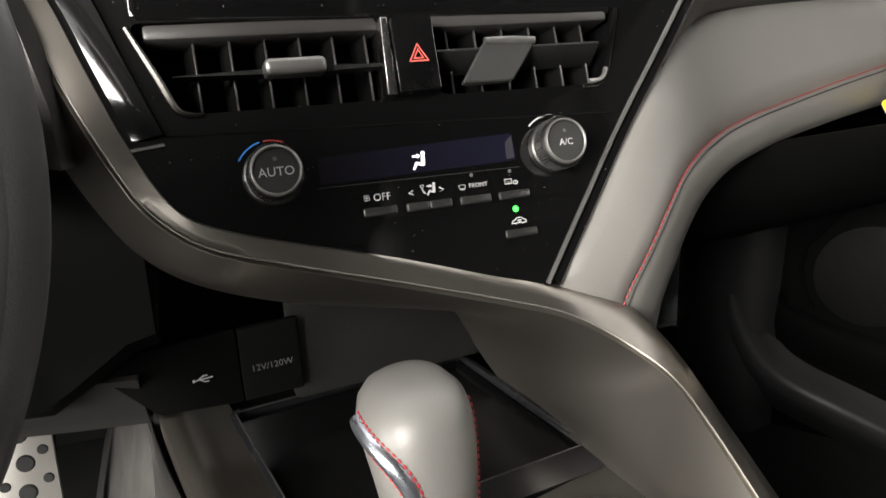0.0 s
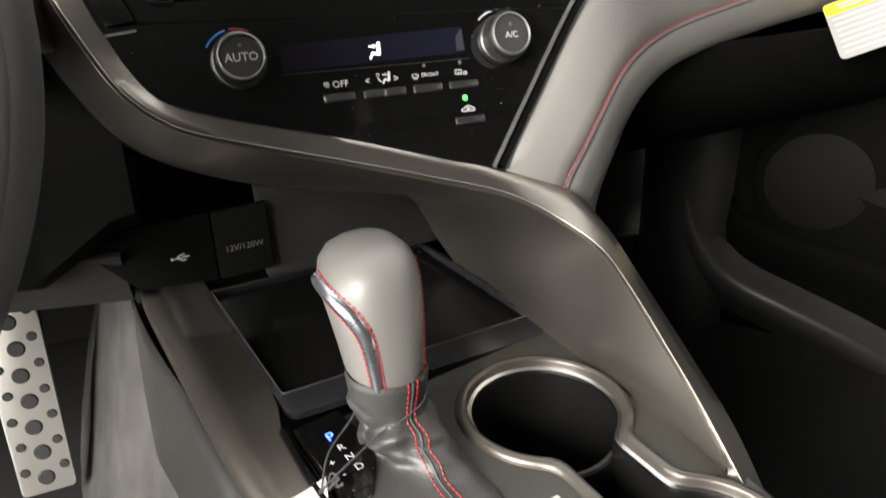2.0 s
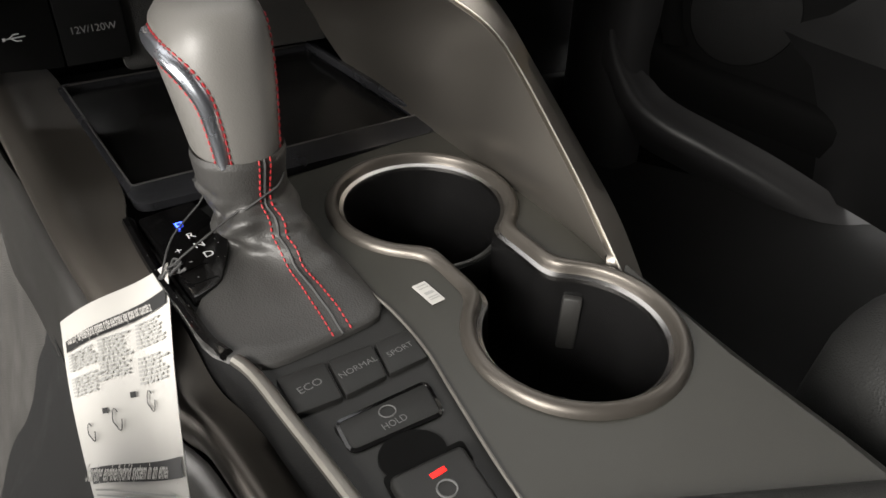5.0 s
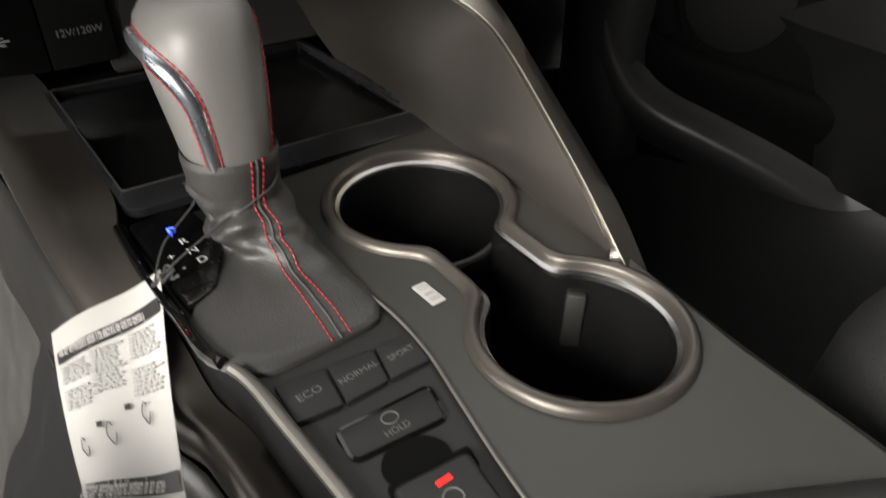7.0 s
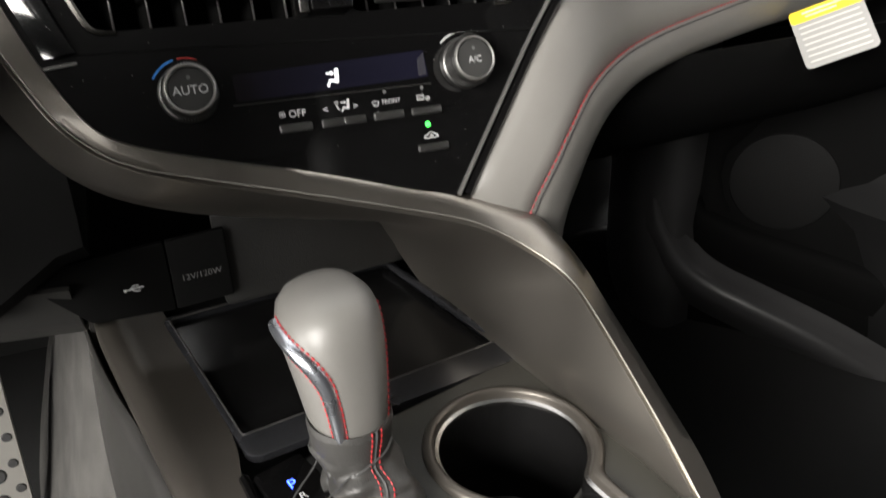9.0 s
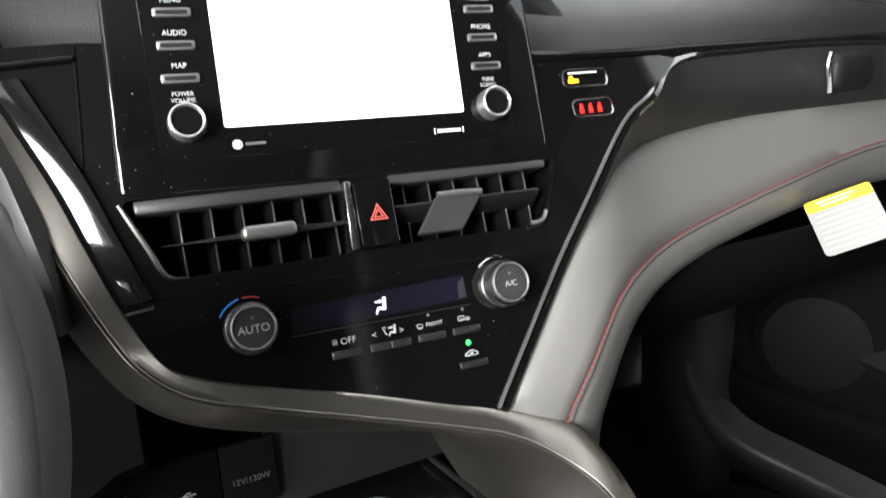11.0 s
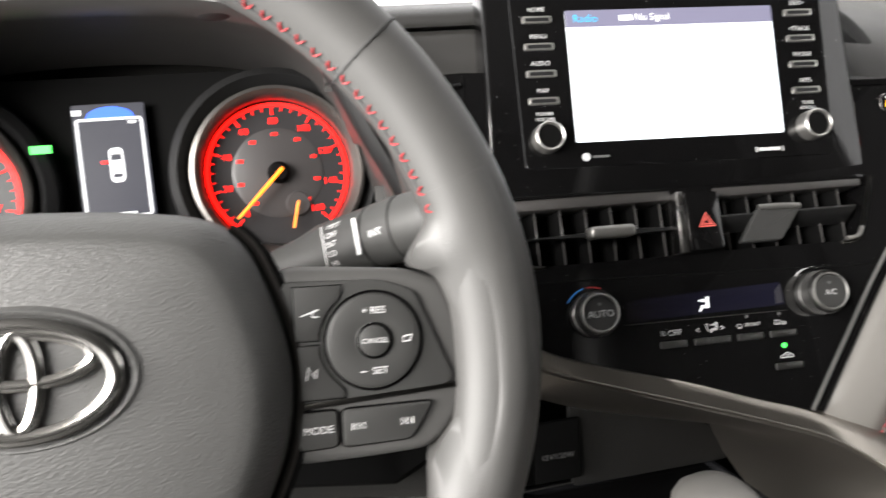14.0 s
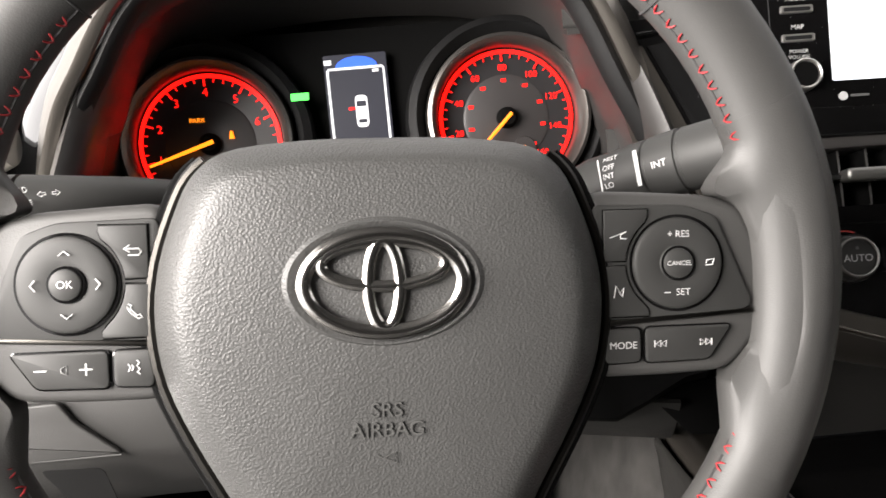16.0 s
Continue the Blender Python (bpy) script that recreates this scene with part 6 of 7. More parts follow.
for a in (45, 135):
    wpart("rim_seam", tube([rim_pt(a, k, 0.0002) for k in range(0, 360, 20)], 0.0007, 5, closed=True), GREY_THREAD)


def cross_stitch(a0, a1):
    bm = bmesh.new()
    n = int(abs(a1 - a0) / 2.75)
    for i in range(n):
        a = a0 + (a1 - a0) * i / n
        for s in (-1, 1):
            tube([rim_pt(a, 163, 0.0003), rim_pt(a + 0.45 * s, 156, 0.0006), rim_pt(a + 0.65 * s, 150, 0.0003)], [0.0003, 0.0005, 0.0003], 5, bm=bm)
    return wpart("stitching", bm, RED_THREAD, "red cross stitching")


for a0, a1 in ((19, 132), (-24, -78), (161, 135), (-156, -102)):
    cross_stitch(a0, a1)
    wpart("stitch_groove", tube([rim_pt(a, 161, -0.0002) for a in np.linspace(a0, a1, 40)], 0.0007, 5), GREY_THREAD)

# airbag cover
HALF = [(0.0, 0.054), (0.030, 0.0535), (0.060, 0.050), (0.074, 0.041), (0.082, 0.026), (0.089, 0.005), (0.0915, -0.017), (0.088, -0.042), (0.078, -0.066), (0.064, -0.092), (0.054, -0.110), (0.040, -0.121), (0.0, -0.124)]
half = [(p.x, p.y) for p in spline([(*p, 0) for p in HALF], 40)]
loop = half + [(-x, y) for x, y in half[-2:0:-1]]
rows = []
for s, w in ((1.0, -0.012), (1.0, 0.002), (0.990, 0.0070), (0.968, 0.0110), (0.93, 0.0150), (0.885, 0.0190), (0.855, 0.0212), (0.82, 0.0225), (0.76, 0.0232), (0.65, 0.0242), (0.5, 0.0250), (0.32, 0.0256), (0.15, 0.026)):
    rows.append([WHEEL @ Vector((x * s, -0.012 + (y + 0.012) * s, w)) for x, y in loop])
bm = grid(rows, close_u=True)
bm.verts.ensure_lookup_table()
bm.faces.new(bm.verts[-len(loop):])
cover = wpart("airbag_cover", bm, PAD_VINYL, "grained grey airbag cover", angle=80)
# dark band round it
side = [p for p in half if p[1] < 0.0485]
for s in (1, -1):
    wpart("cover_trim", tube([WHEEL @ Vector((s * (x + 0.002), y - 0.0005, 0.003)) for x, y in side], 0.0024, 8, flat=1.0), BAND, "dark chrome band beside the airbag cover")
    wpart("cover_gap", tube([WHEEL @ Vector((s * (x + 0.0052), y - 0.0005, 0.001)) for x, y in side], 0.0022, 8), BLACK_MATTE)
# emblem of plain ovals
SMOKED = material("dark polished chrome", (0.50, 0.485, 0.46), 0.16, metal=1.0, vary=0.04)
EMB = at(WHEEL, 0.0005, -0.0035, 0.0262)
wpart("emblem_recess", lathe([(0.0, -0.0016), (0.0325, -0.0014), (0.0345, -0.0002), (0.0365, 0.0003), (0.039, -0.0012)], EMB, 60, sy=0.645), PAD_VINYL)


def oval(cx, cy, rx, ry, r, flat=0.7):
    return tube([EMB @ Vector((cx + rx * math.cos(a), cy + ry * math.sin(a), 0.0018)) for a in np.linspace(0, 2 * math.pi, 49)[:-1]], r, 10, closed=True, flat=flat, up=EMB.to_3x3() @ Vector((0, 0, 1)))


for cx, cy, rx, ry, r in ((0, 0, 0.0302, 0.0186, 0.0029), (0, 0.0073, 0.0235, 0.0085, 0.0023), (0, -0.0004, 0.0060, 0.0165, 0.0024)):
    wpart("emblem_oval", oval(cx, cy, rx, ry, r), SMOKED, "polished oval of the emblem")
for s, y in (("SRS", -0.0525), ("AIRBAG", -0.0602)):
    under(text(s, 0.0082, at(WHEEL, 0, y, 0.0261 + 0.036 * (y + 0.048)) @ pose(0, 0, 0, 3, 0, 0), PAD_TEXT, wheel, depth=0.0004), wheel)
wpart("horn_symbol", tube([at(WHEEL, 0, -0.0710, 0.0253) @ Vector(p) for p in ((-0.004, 0.001, 0), (-0.002, 0, 0), (0.003, 0.002, 0), (0.003, -0.002, 0), (-0.002, 0, 0))], 0.0003, 4), PAD_TEXT)

# spokes and switch pads
for s in (1, -1):
    def M(x, y, w=0.0):
        return WHEEL @ Vector((s * x, y, w))
    T = [(0.086, 0.030), (0.110, 0.029), (0.140, 0.027), (0.155, 0.022), (0.162, 0.004), (0.168, -0.020), (0.160, -0.036), (0.148, -0.049), (0.120, -0.050), (0.088, -0.050)]
    poly = [(s * x, y) for x, y in round_poly(T, 0.008, 4)]
    wpart("spoke", plate(poly, 0.016, WHEEL, 0.004, 3, w0=-0.014), WHEEL_LEATHER, "grey wheel spoke")
    BORDER = [(24, None), (20, None), (15, (0.141, 0.0295)), (10, (0.151, 0.024)), (4, (0.157, 0.012)), (-3, (0.163, -0.006)), (-8, (0.167, -0.020)), (-13, (0.160, -0.034)), (-18, (0.150, -0.047)), (-22, (0.147, -0.054)), (-25, None), (-28, None)]
    rows = []
    for a, b in BORDER:
        ang = a if s > 0 else 180 - a
        turn = (lambda k: rim_pt(ang, k, 0.0002))
        end = turn(166) if b is None else M(b[0], b[1], 0.0052)
        p1 = turn(100)
        flat = {15: 0.35, 10: 0.7, 4: 0.95, -3: 1.0, -8: 1.0, -13: 0.85, -18: 0.55, -22: 0.28}.get(a, 0.0)
        arc = [turn(k).lerp(p1.lerp(end, f), flat) for k, f in ((114, 0.20), (128, 0.42), (142, 0.64), (155, 0.84))]
        low = turn(185) if b is None else M(b[0] + 0.001, b[1], -0.010)
        rows.append([rim_pt(ang, 58, -0.0008), rim_pt(ang, 66, 0.0), turn(80), turn(90), p1, *arc, end, low])
    fine_rows = [[Vector(v) for v in col] for col in zip(*[spline([r[c] for r in rows], 46) for c in range(len(rows[0]))])]
    wpart("spoke_web", sheet(fine_rows, 0.0005), WHEEL_LEATHER, "grey leather web where spoke meets rim", angle=70)
    face = [(s * x, y) for x, y in round_poly([(0.088, 0.024), (0.128, 0.023), (0.142, 0.018), (0.158, -0.020), (0.150, -0.0245), (0.090, -0.025)], 0.004, 4)]
    wpart("switch_panel", plate(face, 0.003, WHEEL, 0.001, 2, w0=0.001), BUTTON, "grey switch panel")
    cx, cy = s * 0.124, -0.0015
    P = at(WHEEL, cx, cy, 0.004)
    wpart("switch_ring", lathe([(0.0205, -0.001), (0.0205, 0.0006), (0.0195, 0.0006), (0.0195, -0.001)], P, 48), BLACK_GLOSS)
    wpart("round_switch", lathe([(0, 0.0018), (0.0070, 0.0016), (0.0076, 0.0012), (0.0176, 0.0026), (0.0190, 0.0018), (0.0194, 0.0)], P, 48), BUTTON, "round grey switch")
    wpart("center_button", lathe([(0, 0.0034), (0.0056, 0.0034), (0.0062, 0.003), (0.0064, 0.001)], P, 32), BUTTON)
    wpart("center_gap", lathe([(0.0064, 0.0022), (0.0074, 0.0022)], P, 32), BLACK_GLOSS)
    W = (lambda x, y, w=0.0030: at(P, x, y, w))
    if s > 0:
        for t, x, y, z in (("CANCEL", 0, 0, 0.0028), ("+ RES", 0, 0.0122, 0.0040), ("SET", 0.0018, -0.0122, 0.0040)):
            under(text(t, z, W(x, y, 0.0037 if t == "CANCEL" else 0.0028), WHITE_PRINT, wheel), wheel)
        under(bars([(-0.0050, -0.0122, 0.0026, 0.0005)], W(0, 0, 0.0028), WHITE_PRINT, wheel, "minus_mark"), wheel)
        wpart("print_symbol", tube([W(0.0135 + p[0], p[1]) @ Vector((0, 0, 0)) for p in ((-0.0015, 0.001), (0.0018, 0.0014), (0.001, -0.001), (-0.0018, -0.0012))], 0.0003, 4, closed=True), WHITE_PRINT)
    else:
        under(text("OK", 0.0044, W(0, 0, 0.0037), WHITE_PRINT, wheel), wheel)
        for a in (0, 90, 180, 270):
            t = radians(a)
            wpart("arrow_mark", tube([W(0, 0, 0.0028) @ Vector(((0.0125 + d) * math.cos(t) - e * math.sin(t), (0.0125 + d) * math.sin(t) + e * math.cos(t), 0)) for d, e in ((-0.001, 0.0022), (0.0008, 0), (-0.001, -0.0022))], 0.0003, 4), WHITE_PRINT)
    # inner keys
    for y0, y1 in ((0.0, 0.0215), (-0.0235, -0.002)):
        arc = []
        for k in range(9):
            y = y1 + (y0 - y1) * k / 8
            arc.append((min(0.1115, 0.124 - math.sqrt(max(0.0, 0.0222 ** 2 - (y + 0.0015) ** 2))), y))
        q = [(s * x, y) for x, y in [(0.0925, y1), *arc, (0.0925, y0)]]
        wpart("key", plate(q, 0.0022, WHEEL, 0.0006, 2, w0=0.003), BUTTON, "grey wheel key")
        wpart("key_gap", tube([WHEEL @ Vector((*p, 0.0042)) for p in q], 0.0006, 4, closed=True), BLACK_GLOSS)
        icon = {(1, True): [(-0.0035, -0.0008), (-0.001, 0.0), (0.0035, 0.0016), (0.0012, 0.0004), (0.0012, -0.0012), (0.0036, -0.0014)], (1, False): [(-0.0022, -0.0026), (-0.0012, 0.0026), (0.0004, -0.0006), (0.0022, 0.0016), (0.0014, -0.0022), (0.0004, -0.0006)],
                (-1, True): [(-0.0010, 0.0026), (-0.0032, 0.0012), (-0.0010, -0.0002), (-0.0030, 0.0012), (0.0026, 0.0012), (0.0036, 0.0), (0.0026, -0.0014), (-0.0016, -0.0014)], (-1, False): [(-0.0024, 0.0028), (-0.0012, 0.0022), (-0.0016, 0.0008), (0.0008, -0.0018), (0.0020, -0.0014), (0.0028, -0.0026), (0.0014, -0.0032), (-0.0016, -0.0008), (-0.0030, 0.0018)]}[(s, y0 > -0.01)]
        wpart("print_symbol", tube([at(WHEEL, s * 0.0985, (y0 + y1) / 2, 0.0054) @ Vector((*p, 0)) for p in icon], 0.0003, 4), WHITE_PRINT)
    div = [(s * x, y) for x, y in ((0.0915, -0.0252), (0.1575, -0.0215), (0.1575, -0.0238), (0.0915, -0.0276))]
    wpart("switch_divider", plate(div, 0.002, WHEEL, 0.0006, 2, w0=0.0022), BAND, "smoked metal line between the switches")
    # lower keys
    for xa, xb in ((0.0925, 0.108), (0.110, 0.148)):
        q = [(xa, -0.0285), (xb, -0.0285), (xb - (0.010 if xb > 0.12 else 0), -0.043), (xa, -0.0435)]
        q = [(s * x, y) for x, y in round_poly(q, 0.0025, 3)]
        wpart("lower_key", plate(q, 0.003, WHEEL, 0.0008, 2, w0=0.0015), BUTTON, "grey lower wheel key")
        wpart("key_gap", tube([WHEEL @ Vector((*p, 0.0030)) for p in q], 0.0008, 4, closed=True), BLACK_GLOSS)
    kz = 0.0048
    if s > 0:
        under(text("MODE", 0.0042, at(WHEEL, 0.1002, -0.0358, kz), WHITE_PRINT, wheel), wheel)
        for cx, d in ((0.1165, -1), (0.136, 1)):
            bm = bmesh.new()
            for ox in (-0.0012, 0.0012):
                tube([at(WHEEL, cx + d * ox, -0.0355, kz) @ Vector(p) for p in ((-d * 0.0011, 0.0013, 0), (d * 0.0011, 0, 0), (-d * 0.0011, -0.0013, 0))], 0.00022, 4, closed=True, bm=bm)
            tube([at(WHEEL, cx + d * 0.0027, -0.0355, kz) @ Vector(p) for p in ((0, 0.0014, 0), (0, -0.0014, 0))], 0.0003, 4, bm=bm)
            wpart("skip_symbol", bm, WHITE_PRINT)
    else:
        for mark, rects in (("minus_mark", [(-0.136, -0.0355, 0.0048, 0.0006)]), ("plus_mark", [(-0.1185, -0.0355, 0.0048, 0.0006), (-0.1185, -0.0355, 0.0006, 0.0048)])):
            under(bars(rects, at(WHEEL, 0, 0, kz), WHITE_PRINT, wheel, mark), wheel)
        wpart("print_symbol", tube([at(WHEEL, -0.127, -0.0355, kz) @ Vector(p) for p in ((-0.001, 0.0008, 0), (0.001, 0.0018, 0), (0.001, -0.0018, 0), (-0.001, -0.0008, 0))], 0.0002, 4, closed=True), WHITE_PRINT)
        for pts in (((0.0012, 0.0030), (0.0022, 0.0020), (0.0010, 0.0006), (0.0024, -0.0006), (0.0012, -0.0018), (0.0024, -0.0028)), ((-0.0008, 0.0012), (-0.0002, 0.0), (-0.0008, -0.0012)), ((-0.0022, 0.0016), (-0.0014, 0.0), (-0.0022, -0.0016))):
            wpart("voice_symbol", tube([at(WHEEL, -0.1000, -0.0355, kz) @ Vector((*p, 0)) for p in pts], 0.00028, 4), WHITE_PRINT)
# lower spokes and hub
wpart("hub", lathe([(0.0, -0.012), (0.062, -0.014), (0.058, -0.05), (0.045, -0.08)], at(WHEEL, 0, -0.035, 0), 40), BLACK_SOFT)
for s in (1, -1):
    q = [(s * x, y) for x, y in ((0.030, -0.110), (0.060, -0.095), (0.075, -0.150), (0.060, -0.165), (0.035, -0.170))]
    wpart("lower_spoke", plate(round_poly(q, 0.004), 0.014, WHEEL, 0.003, 2, w0=-0.012), SILVER, "satin silver lower spoke")

# ---- column and stalks ----


def cf(r, f, z):
    return HUB + RIGHT * r + FWD * f + Vector((0, 0, z))


col = thing("steering_column", "black steering column shroud", "steering column", at=cf(0, 0.25, -0.15))
rows = [[cf(x * g, f, -0.086 + y * g) for x, y in round_rect(0, 0, 0.12, 0.09, 0.035, 6)] for f, g in ((0.075, 0.8), (0.085, 1.0), (0.20, 1.05), (0.36, 1.1))]
under(part("shroud", grid(rows, close_u=True), BLACK_SOFT, col), col)
ws = thing("wiper_stalk", "dark grey wiper stalk with white print", "stalk", at=(-0.225, 0.31, 0.60))
p0, p1 = Vector((-0.275, 0.350, 0.592)), Vector((-0.170, 0.268, 0.634))
sax = (p1 - p0).normalized()
prof = [(0.0, 0.010), (0.02, 0.012), (0.035, 0.0150), (0.070, 0.0158), (0.0705, 0.0150), (0.0720, 0.0150), (0.0725, 0.0160), (0.088, 0.0163), (0.0885, 0.0152), (0.090, 0.0152), (0.0905, 0.0160), (0.125, 0.0150), (0.135, 0.0125), (0.139, 0.006)]
SF = frame_of(p0, sax, (0, 0.3, 1))


def stalk_ring(d, r):
    return [SF @ Vector((d, r * math.cos(a), r * 0.85 * math.sin(a))) for a in np.linspace(0, 2 * math.pi, 25)[:-1]]


bm = grid([stalk_ring(d, r) for d, r in prof], close_u=True)
under(part("lever", bm, BUTTON, ws, "dark grey stalk"), ws)


def stalk_m(d, h):
    a = math.asin(max(-1, min(1, h / 0.0152)))
    return SF @ Matrix.Translation((d, 0.0160 * math.sin(a), 0.0160 * 0.87 * math.cos(a))) @ Matrix.Rotation(-a, 4, "X")


for k, w in enumerate(("MIST", "OFF", "INT", "LO", "HI")):
    under(text(w, 0.0042, stalk_m(0.049, 0.0088 - 0.0044 * k), WHITE_PRINT, ws, align="LEFT"), ws)
under(text("INT", 0.0050, stalk_m(0.0805, -0.001), WHITE_PRINT, ws), ws)
under(bars([(0, 0, 0.0007, 0.020)], stalk_m(0.0475, 0.0), WHITE_PRINT, ws), ws)
under(bars([(0, 0, 0.0022, 0.018)], stalk_m(0.0690, 0.0), WHITE_PRINT, ws), ws)
ls = thing("light_stalk", "dark grey light stalk with white symbols", "stalk", at=cf(-0.15, 0.07, 0.02))


def light_rings(rows):
    return grid([[cf(r, f, z) + FWD * (rr * math.cos(a)) + Vector((0, 0, 0.8 * rr * math.sin(a))) for a in np.linspace(0, 2 * math.pi, 21)[:-1]] for r, f, z, rr in rows], close_u=True)


under(part("lever", light_rings(((-0.07, 0.155, 0.012, 0.007), (-0.10, 0.140, 0.018, 0.010), (-0.125, 0.125, 0.023, 0.0125), (-0.172, 0.115, 0.029, 0.0138), (-0.1725, 0.1145, 0.029, 0.010))), BUTTON, ls, "dark grey stalk arm"), ls)
under(part("turn_knob", light_rings(((-0.1732, 0.114, 0.0292, 0.010), (-0.1735, 0.114, 0.0292, 0.0142), (-0.205, 0.10, 0.032, 0.0142), (-0.225, 0.09, 0.034, 0.010), (-0.226, 0.0895, 0.034, 0.002))), BUTTON, ls, "dark grey turning knob"), ls)


def stalk_mark(r, z, pts, closed=False):
    o = cf(r, 0.115 - 0.0140, z)
    under(part("print_symbol", tube([o + RIGHT * x + Vector((0, 0, y)) + FWD * (0.25 * x - 0.2 * y) for x, y in pts], 0.00025, 4, closed=closed), WHITE_PRINT, ls), ls)


for s in (1, -1):
    stalk_mark(-0.1548 + 0.0025 * s, 0.0315, [(s * x, y) for x, y in ((-0.0008, 0.0006), (0.0008, 0.0006), (0.0008, 0.0015), (0.0026, 0), (0.0008, -0.0015), (0.0008, -0.0006), (-0.0008, -0.0006))], True)
for r, z in ((-0.1674, 0.0342), (-0.1765, 0.0350)):
    stalk_mark(r + 0.001, z, [(0.0016 * math.cos(a), 0.0014 * math.sin(a)) for a in np.linspace(-1.57, 1.57, 8)], True)
    for k in (-1, 0, 1):
        stalk_mark(r - 0.0013, z + 0.0009 * k, [(-0.0012, 0), (0.0010, 0)])
for s in (1, -1):
    stalk_mark(-0.1674 + 0.0018 * s, 0.0280, [(s * 0.0009 * math.cos(a) - s * 0.0006, 0.0012 * math.sin(a)) for a in np.linspace(-1.57, 1.57, 8)], True)
    for k in (-1, 0, 1):
        stalk_mark(-0.1674 + 0.0032 * s, 0.0280 + 0.0008 * k, [(-0.0005, 0), (0.0007, 0.0003 * k * s)])

# ---- instrument cluster ----
clus = thing("instrument_cluster", "dark instrument cluster with two red lit gauges", "instrument cluster", at=cf(0, 0.36, -0.06))
CL = frame_of(cf(0, 0.337, 0.0275), RIGHT, FWD * 0.2 + Vector((0, 0, 1)))


def ipart(name, bm, mat, label="", parent=None, **k):
    ob = under(part(name, bm, mat, clus, label, **k), clus)
    if parent:
        ob.parent = parent
    return ob


ipart("backing", plate(round_poly([(-0.215, -0.075), (0.215, -0.075), (0.205, 0.05), (0.12, 0.085), (-0.12, 0.085), (-0.205, 0.05)], 0.03), 0.004, CL, w0=-0.02), BLACK_MATTE)
DIAL = material("black dial", (0.02, 0.019, 0.02), 0.35)
DIAL_GREY = material("grey dial centre", (0.036, 0.033, 0.033), 0.4)
RING_GREY = material("dark satin gauge ring", (0.17, 0.16, 0.15), 0.34, metal=0.9, vary=0.05)
for gx, nums, a_n, sub in ((-0.1275, 8, 8, False), (0.1145, 8, 8, True)):
    G = at(CL, gx, 0.0, 0.0)
    g = ipart("gauge", lathe([(0.0, -0.008), (0.057, -0.008), (0.058, -0.010)], G, 60), DIAL, "round red lit gauge")
    ipart("bezel_ring", lathe([(0.0575, -0.010), (0.0585, 0.002), (0.0610, 0.009), (0.0640, 0.0125), (0.0668, 0.011), (0.068, 0.004), (0.068, -0.02)], G, 64), RING_GREY, "dark satin gauge ring", parent=g)
    ipart("dial_centre", lathe([(0.0, -0.0062), (0.033, -0.0064), (0.036, -0.0076)], G, 40), DIAL_GREY, parent=g)
    # glowing scale
    a0, a1 = 228, -48
    ipart("scale_arc", grid([[G @ Vector((r * math.cos(radians(a)), r * math.sin(radians(a)), -0.007)) for a in np.linspace(a0, a1, 60)] for r in (0.0532, 0.0565)]), RED_LIT, "lit red scale", parent=g)
    bm = bmesh.new()
    for k in range(33):
        a = radians(a0 + (a1 - a0) * k / 32)
        l = 0.006 if k % 4 == 0 else 0.003
        box(l, 0.0013 if k % 4 == 0 else 0.0008, 0.0004, G @ Matrix.Translation(((0.0527 - l / 2) * math.cos(a), (0.0527 - l / 2) * math.sin(a), -0.0068)) @ Matrix.Rotation(a, 4, "Z"), bm=bm)
    tagged(ipart("scale_tick", bm, RED_LIT, parent=g, smooth=False), kind="stuff")
    for k in range(9):
        a = radians(a0 + (a1 - a0) * k / 8)
        word = str(k) if not sub else str(20 * k)
        ob = under(text(word, 0.0092 if not sub else 0.0074, at(G, 0.0415 * math.cos(a), 0.0415 * math.sin(a), -0.0066), RED_LIT, clus), clus)
        ob.parent = g
    if sub:
        for k in range(9):
            a = radians(a0 + (a1 - a0) * k / 8)
            ob = under(bars([(0, 0, 0.0042, 0.0026)], at(G, 0.031 * math.cos(a), 0.031 * math.sin(a), -0.0058), RED_LIT, clus), clus)
            ob.parent = g
    na = radians(224 if sub else 197)
    ipart("needle", tube([G @ Vector((r * math.cos(na), r * math.sin(na), 0.0030)) for r in (-0.004, 0.02, 0.049)], [0.0017, 0.0015, 0.0010], 6), ORANGE_LIT, "lit orange needle", parent=g)
    ipart("needle_hub", lathe([(0, 0.0025), (0.006, 0.0022), (0.0085, -0.001), (0.0088, -0.006)], G, 30), BLACK_MATTE, parent=g)
    if sub:
        na = radians(255)
        ipart("small_needle", tube([G @ Vector((0.012 + r * math.cos(na), -0.026 + r * math.sin(na), -0.001)) for r in (-0.002, 0.02)], 0.0009, 5), ORANGE_LIT, parent=g)
        ipart("small_dial", lathe([(0, -0.0050), (0.009, -0.0050), (0.010, -0.0062)], at(G, 0.013, -0.026), 24), DIAL_GREY, parent=g)
    else:
        ob = under(text("PARK", 0.0052, at(G, -0.0085, 0.0195, -0.0052), ORANGE_LIT, clus), clus)
        ob.parent = g
        ipart("belt_lamp", tube([at(G, 0.0175, 0.006, -0.0045) @ Vector(p) for p in ((0, 0.003, 0), (0, 0.0, 0), (0, -0.003, 0))], [0.001, 0.0018, 0.0024], 6), ORANGE_LIT, parent=g)
    ipart("outer_hood_ring", lathe([(0.069, 0.000), (0.076, 0.010), (0.082, 0.004), (0.084, -0.015)], G, 60), BLACK_SOFT, parent=g)
